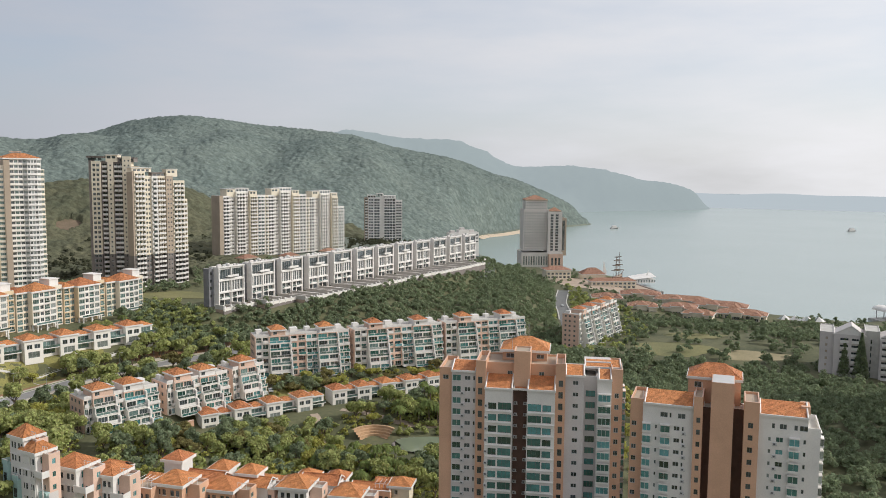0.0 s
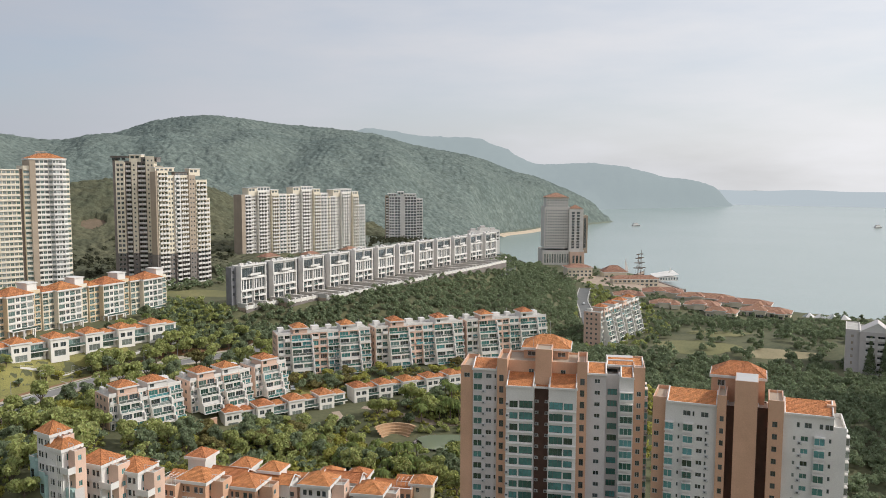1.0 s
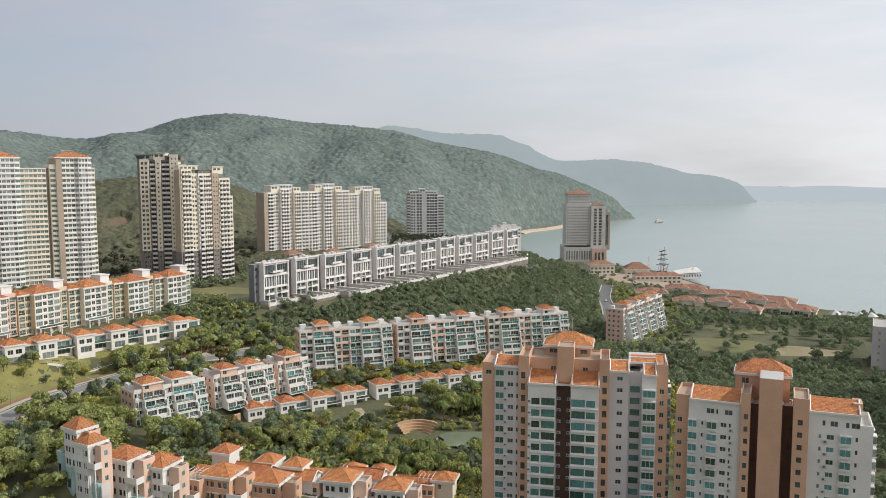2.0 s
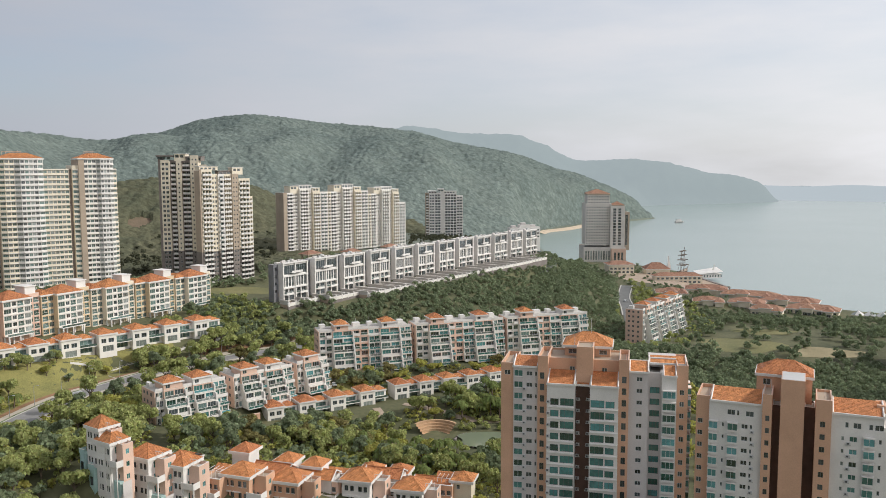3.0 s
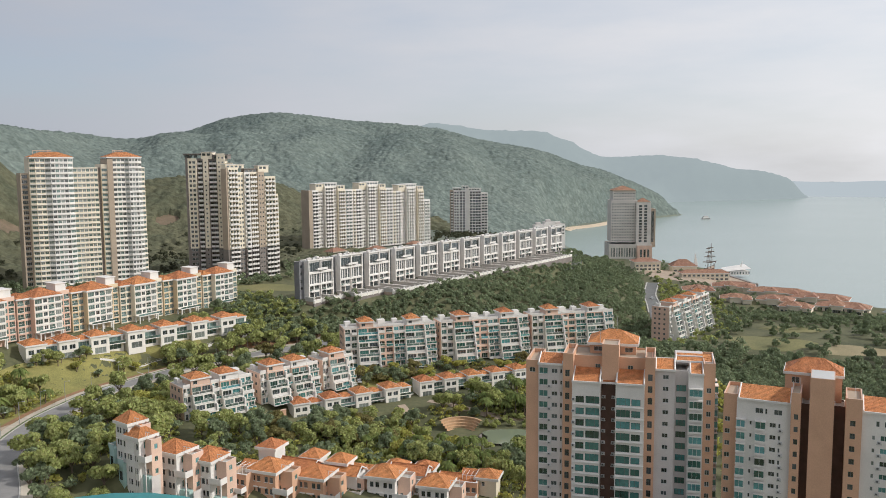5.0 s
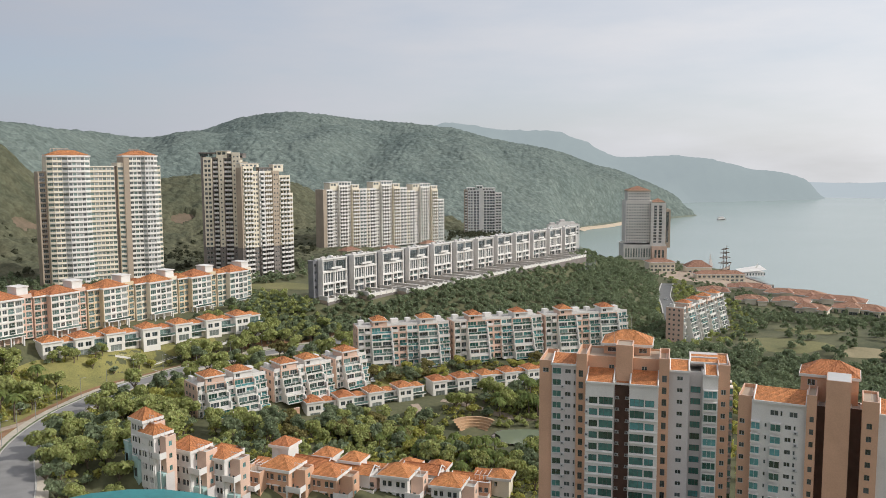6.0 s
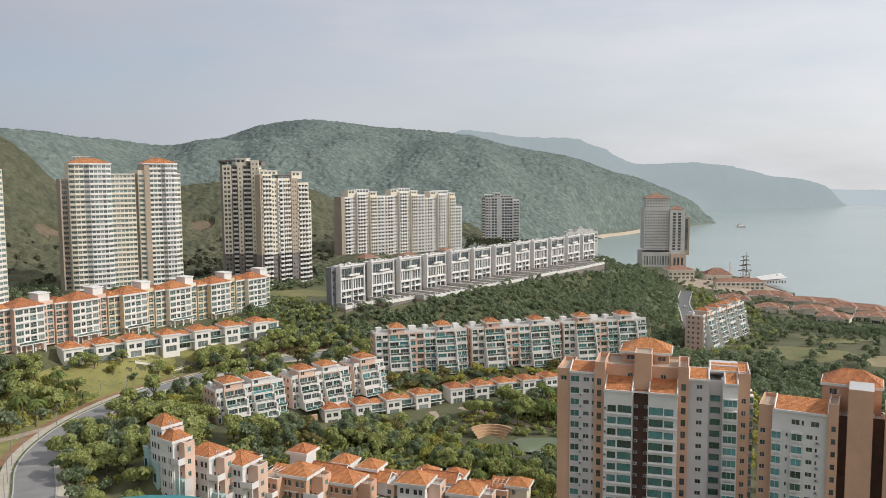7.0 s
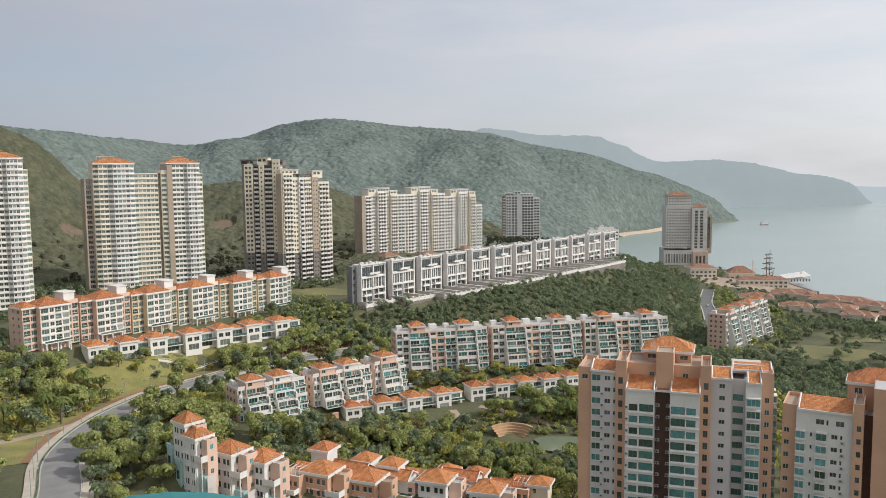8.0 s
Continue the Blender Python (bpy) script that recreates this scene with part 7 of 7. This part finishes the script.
grove([(-195, 320), (-150, 380), (-146, 372), (-188, 314)], 11, (4, 1, 3, 2, 0, 2, 0, 0), 0.5, 0.9, 6, 14)
grove([(-150, 318), (-128, 356), (-100, 390), (-84, 392), (-106, 330), (-128, 300)], 37, (5, 3, 5, 1, 1, 1, 0, 0), 0.8, 1.2, 3.4, 7.0)
grove([(-212, 303), (-160, 420), (-148, 412), (-200, 300)], 20, (3, 4, 1, 0, 0, 2, 3, 2), 0.6, 0.95, 4)
for x, y, k in ((238, 684, 1.5), (246, 678, 1.3), (234, 690, 1.2)):
    plant(PALMS[0], x, y, k)


def wood(name, spots, leaves, size, key, label, seed, flat=0.25):
    """Woodland as one mass of leaf clumps. spots: x, y, z, width, height."""
    rng = np.random.RandomState(seed)
    out = []
    forms = [crown_points(np.random.RandomState(seed + k), leaves, 1.0, 1.0, 6) for k in range(8)]
    for i, (x, y, z, w, h) in enumerate(spots):
        p, d = forms[i % 8]
        out.append(leaf_quads(rng, p * (w, w, h) + (x, y, z + h * rng.uniform(0.5, 0.85)), d, size, flat))
    ob = new(name, leaf_mesh(name, np.concatenate(out), key))
    return tagged(ob, label, "trees", "", "stuff")


def scatter(poly, n, wmin, wmax, seed, apart=0.6):
    rng = np.random.RandomState(seed)
    xs, ys = np.array(poly).T
    x, y = rng.uniform(xs.min(), xs.max(), n), rng.uniform(ys.min(), ys.max(), n)
    inside = np.zeros(n, bool)
    for (ax, ay), (bx, by) in zip(poly, poly[1:] + poly[:1]):
        if ay != by:
            inside ^= ((ay > y) != (by > y)) & (x < (bx - ax) * (y - ay) / (by - ay) + ax)
    x, y = x[inside], y[inside]
    keep = free_mask(x, y, 7.0)
    x, y = x[keep], y[keep]
    w = rng.uniform(wmin, wmax, len(x))
    cells, own = {}, []
    for i in range(len(x)):
        u, v = int(x[i] // 6), int(y[i] // 6)
        near = [k for a in (-1, 0, 1) for b in (-1, 0, 1) for k in cells.get((u + a, v + b), ())]
        if all((x[i] - x[k]) ** 2 + (y[i] - y[k]) ** 2 > (apart * (w[i] + w[k])) ** 2 for k in near):
            cells.setdefault((u, v), []).append(i)
            own.append(i)
    x, y, w = x[own], y[own], w[own]
    z = terrain(x, y)
    land = z > 1.0
    return [(a, b, c - 0.3, d, d * e) for a, b, c, d, e in zip(x[land], y[land], z[land], w[land], rng.uniform(0.8, 1.25, land.sum()))]


SLOPE = [(-205, 450), (-150, 400), (-112, 408), (-60, 402), (0, 410), (45, 420), (60, 400), (75, 420), (72, 490), (84, 560), (90, 640), (104, 720), (96, 760), (60, 740), (30, 690), (-60, 540), (-125, 425), (-180, 470)]
s = scatter(SLOPE, 12000, 1.9, 3.9, 5, 0.42)
half = len(s) // 2
wood("woodland", s[:half], 135, 0.56, "leaf_b", "dense dark green woodland on the slope", 31)
wood("woodland", s[half:], 135, 0.56, "leaf_b", "dense green woodland on the slope", 32)
PARK = [(60, 400), (75, 360), (110, 300), (90, 225), (130, 215), (150, 240), (230, 330), (290, 420), (262, 470), (225, 455), (160, 440), (120, 470), (95, 470), (75, 480)]
s = scatter(PARK, 4400, 2.4, 5.0, 6, 0.45)
wood("woodland", s, 200, 0.6, "leaf_b", "dark green trees below the park", 33)
BELT = [(120, 545), (150, 600), (215, 600), (290, 585), (360, 610), (330, 520), (262, 500), (235, 515), (215, 555), (165, 575)]
s = scatter(BELT, 900, 2.8, 5.2, 7, 0.5)
wood("woodland", s, 200, 0.62, "leaf_b", "belt of green trees between park and shore", 34)
s = scatter([(100, 470), (220, 460), (240, 520), (160, 560), (115, 520)], 34, 2.6, 4.2, 8)
wood("park_trees", s, 140, 0.7, "leaf_b", "scattered dark park trees on grass", 35)
s = scatter([(105, 590), (135, 600), (150, 640), (128, 690), (126, 780), (116, 780), (112, 740), (104, 700)], 260, 2.0, 3.6, 9) + scatter([(205, 700), (212, 800), (216, 800), (214, 700)], 10, 3, 4, 10)
wood("woodland", s, 110, 0.75, "leaf_a", "trees beside the hotel road", 36)
FOOT = [(-420, 420), (-330, 470), (-240, 520), (-160, 560), (-190, 660), (-60, 820), (10, 760), (40, 860), (40, 960), (-60, 960), (-140, 860), (-260, 760), (-420, 640), (-520, 520)]
s = [q for q in scatter(FOOT, 2600, 3.0, 5.0, 11) if q[2] < 75 and (q[0] + 391) ** 2 + (q[1] - 584) ** 2 > 500 and (q[0] + 328) ** 2 + (q[1] - 720) ** 2 > 700]
M["leaf_e"] = leafy("dull_green_leaves", (0.12, 0.12, 0.075), (0.07, 0.078, 0.05))
wood("woodland", s, 70, 1.0, "leaf_e", "woodland at the foot of the hill", 37)
s = scatter([(-235, 300), (-300, 260), (-330, 330), (-300, 400), (-250, 440), (-175, 460), (-190, 420), (-240, 330)], 500, 2.6, 4.2, 12)
wood("woodland", s, 110, 0.8, "leaf_b", "dark trees behind the apartments", 38)


s = []
for k, (poly, n) in enumerate((([(-168, 250), (-162, 300), (-140, 318), (-118, 272), (-112, 230), (-122, 200), (-130, 196), (-152, 226)], 700),
                               ([(-118, 268), (-96, 290), (-50, 314), (-40, 296), (-60, 268), (-84, 256), (-98, 244)], 500),
                               ([(-52, 318), (-2, 350), (6, 318), (-30, 312), (-50, 290), (-30, 288), (-12, 276), (8, 270), (8, 250), (-56, 256)], 900),
                               ([(-104, 312), (-74, 336), (0, 380), (2, 366), (-74, 322), (-94, 302)], 500),
                               ([(-196, 236), (-183, 232), (-180, 300), (-205, 300), (-240, 300), (-236, 250)], 420),
                               ([(-150, 318), (-128, 356), (-100, 390), (-84, 392), (-106, 330), (-128, 300)], 400),
                               ([(-125, 190), (-60, 200), (0, 215), (2, 250), (-60, 262), (-100, 240)], 800),
                               ([(-212, 303), (-160, 420), (-148, 412), (-200, 300)], 260))):
    s += scatter(poly, int(n * 1.6), 0.9, 2.2, 50 + k, 0.36)
wood("shrubbery", s[::2], 46, 0.42, "leaf_a", "mid-green shrubs and undergrowth between the houses", 61)
wood("shrubbery", s[1::2], 46, 0.42, "leaf_c", "yellow-green shrubs and undergrowth between the houses", 62)
s = scatter([(38, 240), (75, 235), (84, 360), (45, 345)], 160, 2.6, 4.4, 63)
wood("woodland", s, 130, 0.7, "leaf_c", "bright green trees behind the towers", 64)
s = scatter([(125, 600), (200, 590), (300, 585), (340, 640), (300, 640), (230, 600), (150, 625)], 220, 2.2, 3.8, 65) + scatter([(128, 640), (170, 600), (260, 600), (250, 640), (200, 690), (150, 700)], 120, 1.6, 2.8, 66)
wood("woodland", s, 90, 0.75, "leaf_b", "trees among the low arcades", 67)
for x, y, k in ((217, 436, 1.05), (224, 432, 1.35)):
    plant(CONIFER, x, y, k)
for x, y, k in ((28, 187, 1.5), (34, 186, 1.4), (39, 184, 1.3)):
    plant(KINDS[1], x, y, k)


s = scatter([(-160, 395), (-112, 412), (-125, 425), (-150, 462), (-192, 472), (-200, 440), (-150, 420)], 420, 2.0, 3.6, 71)
wood("woodland", s, 100, 0.7, "leaf_a", "green trees beside the townhouses", 72)
s = scatter([(36, 700), (100, 716), (108, 790), (100, 850), (92, 966), (40, 966)], 620, 2.6, 4.4, 73)
wood("woodland", s, 80, 0.8, "leaf_b", "dark trees around the hotel", 74)
s = scatter([(95, 430), (230, 455), (262, 480), (250, 560), (160, 590), (112, 560), (110, 500)], 80, 2.8, 5.0, 75)
wood("park_trees", s, 260, 0.6, "leaf_b", "mixed green trees and bushes in the park", 76)


def crowns(x, y, cell, seed):
    """Rounded tree tops on a jittered grid: height of the nearest crown at each place."""
    best = np.zeros(x.shape)
    cx, cy = np.floor(x / cell), np.floor(y / cell)
    for i in (-1, 0, 1):
        for k in (-1, 0, 1):
            u, v = cx + i, cy + k
            h = np.sin(u * 127.1 + v * 311.7 + seed) * 43758.5453
            h1 = h - np.floor(h)
            h = np.sin(u * 269.5 + v * 183.3 + seed) * 24634.6345
            h2 = h - np.floor(h)
            d2 = ((u + h1) * cell - x) ** 2 + ((v + h2) * cell - y) ** 2
            best = np.maximum(best, (0.55 + 0.45 * h1) * (1 - d2 / (0.75 * cell) ** 2))
    return best


s = scatter([(-142, 408), (-95, 404), (-50, 490), (-78, 490), (-118, 418), (-128, 424)], 420, 2.0, 3.4, 81)
wood("woodland", s, 100, 0.7, "leaf_b", "dark green trees under the townhouse terraces", 82)


def canopy(name, col, dark, cell):
    """Closed tree canopy from afar: each crown has its own tone; shade between the crowns is painted darker."""
    m = material(name, col, 0.95, 0.12, 0.009, 0.05, 0, 0, 0, 0, dark)
    n, l = m.node_tree.nodes, m.node_tree.links
    p = n["Principled BSDF"]
    p.inputs["Specular IOR Level"].default_value = 0.1
    geo = n["Geometry"]
    out = p.inputs["Base Color"].links[0].from_socket
    height = None
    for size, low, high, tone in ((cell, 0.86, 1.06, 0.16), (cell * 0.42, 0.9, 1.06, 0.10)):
        v, gap_shade, own, sep = n.new("ShaderNodeTexVoronoi"), n.new("ShaderNodeMapRange"), n.new("ShaderNodeMapRange"), n.new("ShaderNodeSeparateColor")
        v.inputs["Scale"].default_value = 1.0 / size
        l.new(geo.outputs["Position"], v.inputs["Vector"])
        gap_shade.inputs["From Min"].default_value, gap_shade.inputs["From Max"].default_value = 0.25, 0.85
        gap_shade.inputs["To Min"].default_value, gap_shade.inputs["To Max"].default_value = high, low
        l.new(v.outputs["Distance"], gap_shade.inputs["Value"])
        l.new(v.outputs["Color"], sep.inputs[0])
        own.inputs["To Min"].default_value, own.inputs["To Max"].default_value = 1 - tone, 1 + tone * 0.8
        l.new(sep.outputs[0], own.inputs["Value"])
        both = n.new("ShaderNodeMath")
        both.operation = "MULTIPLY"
        l.new(gap_shade.outputs["Result"], both.inputs[0])
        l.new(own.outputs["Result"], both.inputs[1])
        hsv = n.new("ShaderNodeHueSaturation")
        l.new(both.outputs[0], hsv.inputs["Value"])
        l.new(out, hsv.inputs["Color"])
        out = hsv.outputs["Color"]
        if height is None:
            height = both.outputs[0]
        else:
            add = n.new("ShaderNodeMath")
            l.new(height, add.inputs[0])
            l.new(both.outputs[0], add.inputs[1])
            height = add.outputs[0]
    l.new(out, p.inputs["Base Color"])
    bp = n.new("ShaderNodeBump")
    bp.inputs["Strength"].default_value, bp.inputs["Distance"].default_value = 0.6, cell * 0.4
    l.new(height, bp.inputs["Height"])
    l.new(bp.outputs["Normal"], p.inputs["Normal"])
    return m


def hill_wood():
    """The closed canopy of the hill woods, crown beside crown."""
    # pale bluish green: distance haze is painted into the far canopy colour
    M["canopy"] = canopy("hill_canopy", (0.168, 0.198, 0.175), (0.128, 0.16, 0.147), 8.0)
    azs, rs = np.radians(np.arange(-45, 12.5, 0.075)), np.geomspace(545, 1900, 430)
    A, R = np.meshgrid(azs, rs)
    x, y = R * np.sin(A), R * np.cos(A)
    z = terrain(x.ravel(), y.ravel()).reshape(x.shape)
    land = inland(x.ravel(), y.ravel()).reshape(x.shape)
    cover = np.where(R > 1000, smooth(1.6, 4, z), smooth(40.5, 46, z)) * smooth(5, 16, land) * smooth(545, 600, R)
    cover[(R < 960) & ~free_mask(x, y, 7.0)] = 0
    tall = 2.6 + 3.0 * crowns(x + 6 * lumps(x, y, 90, 2), y, 10.0, 1.7) + 2.6 * crowns(x, y, 6.0, 4.1) * np.clip(0.7 + lumps(x, y, 45, 9), 0, 1)
    z = z - 3 + cover * (3 + tall)
    for bx, by, ra, rb in SCARS:
        z[((x - bx) / ra) ** 2 + ((y - by) / rb) ** 2 < 1 + 0.4 * lumps(x, y, 14, 3)] -= 9
    n, k = x.shape
    v = np.stack([x, y, z], -1).reshape(-1, 3)
    i = np.arange((n - 1) * (k - 1))
    a = (i // (k - 1)) * k + i % (k - 1)
    f = np.stack([a, a + k, a + k + 1, a + 1], 1)
    back = np.interp(np.degrees(A), [-60, -36, -28, -22, 0, 12], [1010, 1160, 1600, 1800, 1850, 1900])
    keep = (cover.ravel()[f].max(1) > 0) & (R < back).ravel()[f[:, 0]]
    f = f[keep]
    me = bpy.data.meshes.new("hill_woodland")
    me.vertices.add(len(v))
    me.vertices.foreach_set("co", v.astype(np.float32).ravel())
    me.loops.add(f.size)
    me.loops.foreach_set("vertex_index", f.astype(np.int32).ravel())
    me.polygons.add(len(f))
    me.polygons.foreach_set("loop_start", np.arange(0, f.size, 4, dtype=np.int32))
    me.polygons.foreach_set("use_smooth", [True] * len(f))
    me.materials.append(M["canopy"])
    # nearer spur keeps a darker brown-green, without the painted haze
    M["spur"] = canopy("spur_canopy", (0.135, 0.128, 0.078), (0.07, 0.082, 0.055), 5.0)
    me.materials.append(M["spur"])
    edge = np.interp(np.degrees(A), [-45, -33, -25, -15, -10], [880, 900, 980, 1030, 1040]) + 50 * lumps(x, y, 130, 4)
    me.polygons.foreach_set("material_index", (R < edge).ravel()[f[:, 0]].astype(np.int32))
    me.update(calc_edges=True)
    tagged(new("hill_woodland", me), "closed woodland covering the hills, far part paled by painted haze", "woodland", "", "stuff")


hill_wood()
grove([(-128, 186), (-104, 190), (-100, 200), (-112, 230), (-138, 224), (-144, 212)], 26, (5, 3, 4, 2, 0, 2, 0, 0), 0.7, 1.1, 2.8, 7.5)
grove([(-98, 196), (-60, 204), (-10, 214), (-14, 226), (-60, 214), (-96, 206)], 7, (4, 3, 2, 2, 0, 3, 0, 0), 0.6, 0.9, 4)


# undergrowth and trees filling the gardens behind and in front of the villas
s = scatter([(-114, 222), (-86, 236), (-40, 252), (-6, 256), (-12, 266), (-60, 272), (-100, 252)], 420, 1.8, 3.2, 91)
wood("garden_trees", s[::2], 120, 0.6, "leaf_a", "mid-green garden trees behind the villas", 92)
wood("garden_trees", s[1::2], 120, 0.6, "leaf_b", "dark green garden trees behind the villas", 93)
s = scatter([(-120, 192), (-92, 200), (-50, 212), (0, 222), (4, 214), (-50, 200), (-100, 184)], 60, 1.0, 1.8, 94)
wood("garden_trees", s, 120, 0.5, "leaf_a", "green trees below the villas", 95)

s = scatter([(-20, 280), (14, 280), (30, 300), (24, 330), (0, 330), (-22, 314), (-16, 306), (10, 304), (10, 286), (-18, 286)], 240, 1.6, 3.0, 96)
wood("garden_trees", s, 120, 0.55, "leaf_a", "green trees and bushes around the pond", 97)
s = scatter([(105, 440), (200, 430), (250, 500), (240, 590), (150, 600), (118, 560)], 50, 2.6, 5.0, 98)
wood("park_trees", s, 240, 0.6, "leaf_b", "dark green trees dotted over the park", 99)

s = scatter([(-214, 300), (-206, 300), (-150, 416), (-140, 412), (-146, 426), (-156, 424)], 130, 1.0, 2.2, 101)
wood("garden_trees", s, 110, 0.5, "leaf_b", "dark green bushes between the apartments and the small houses", 102)

s = scatter([(72, 470), (104, 486), (140, 545), (150, 600), (128, 620), (110, 596), (100, 640), (84, 640), (80, 560)], 320, 1.8, 3.4, 111)
wood("park_trees", s, 120, 0.6, "leaf_a", "green trees around the terraced block near the park", 112)

s = scatter([(118, 690), (150, 660), (205, 690), (212, 760), (200, 830), (170, 900), (150, 960), (118, 950), (112, 800)], 260, 1.6, 3.2, 121)
wood("seaside_trees", s, 100, 0.6, "leaf_b", "dark green trees between the seaside halls", 122)

s = scatter([(-152, 414), (-116, 414), (-118, 430), (-126, 444), (-146, 446), (-160, 436)], 150, 1.4, 2.6, 131)
wood("garden_trees", s, 110, 0.55, "leaf_a", "green trees at the end of the townhouse row", 132)

s = scatter([(-240, 486), (-196, 484), (-176, 492), (-160, 520), (-150, 548), (-120, 560), (-110, 620), (-150, 640), (-170, 560), (-200, 500), (-230, 512)], 900, 2.2, 4.2, 141, 0.45)
wood("woodland", s, 120, 0.65, "leaf_b", "dark green trees at the foot of the towers", 142)
s = scatter([(-330, 390), (-290, 420), (-236, 474), (-226, 500), (-260, 520), (-320, 470), (-360, 430)], 700, 2.2, 4.2, 143, 0.45)
wood("woodland", s, 120, 0.65, "leaf_b", "dark green trees between the high-rises", 144)

s = scatter([(16, 640), (50, 632), (78, 690), (70, 740), (40, 736), (33, 700)], 420, 2.0, 3.8, 151, 0.4)
wood("woodland", s, 130, 0.6, "leaf_b", "dark green trees at the end of the townhouse row", 152)
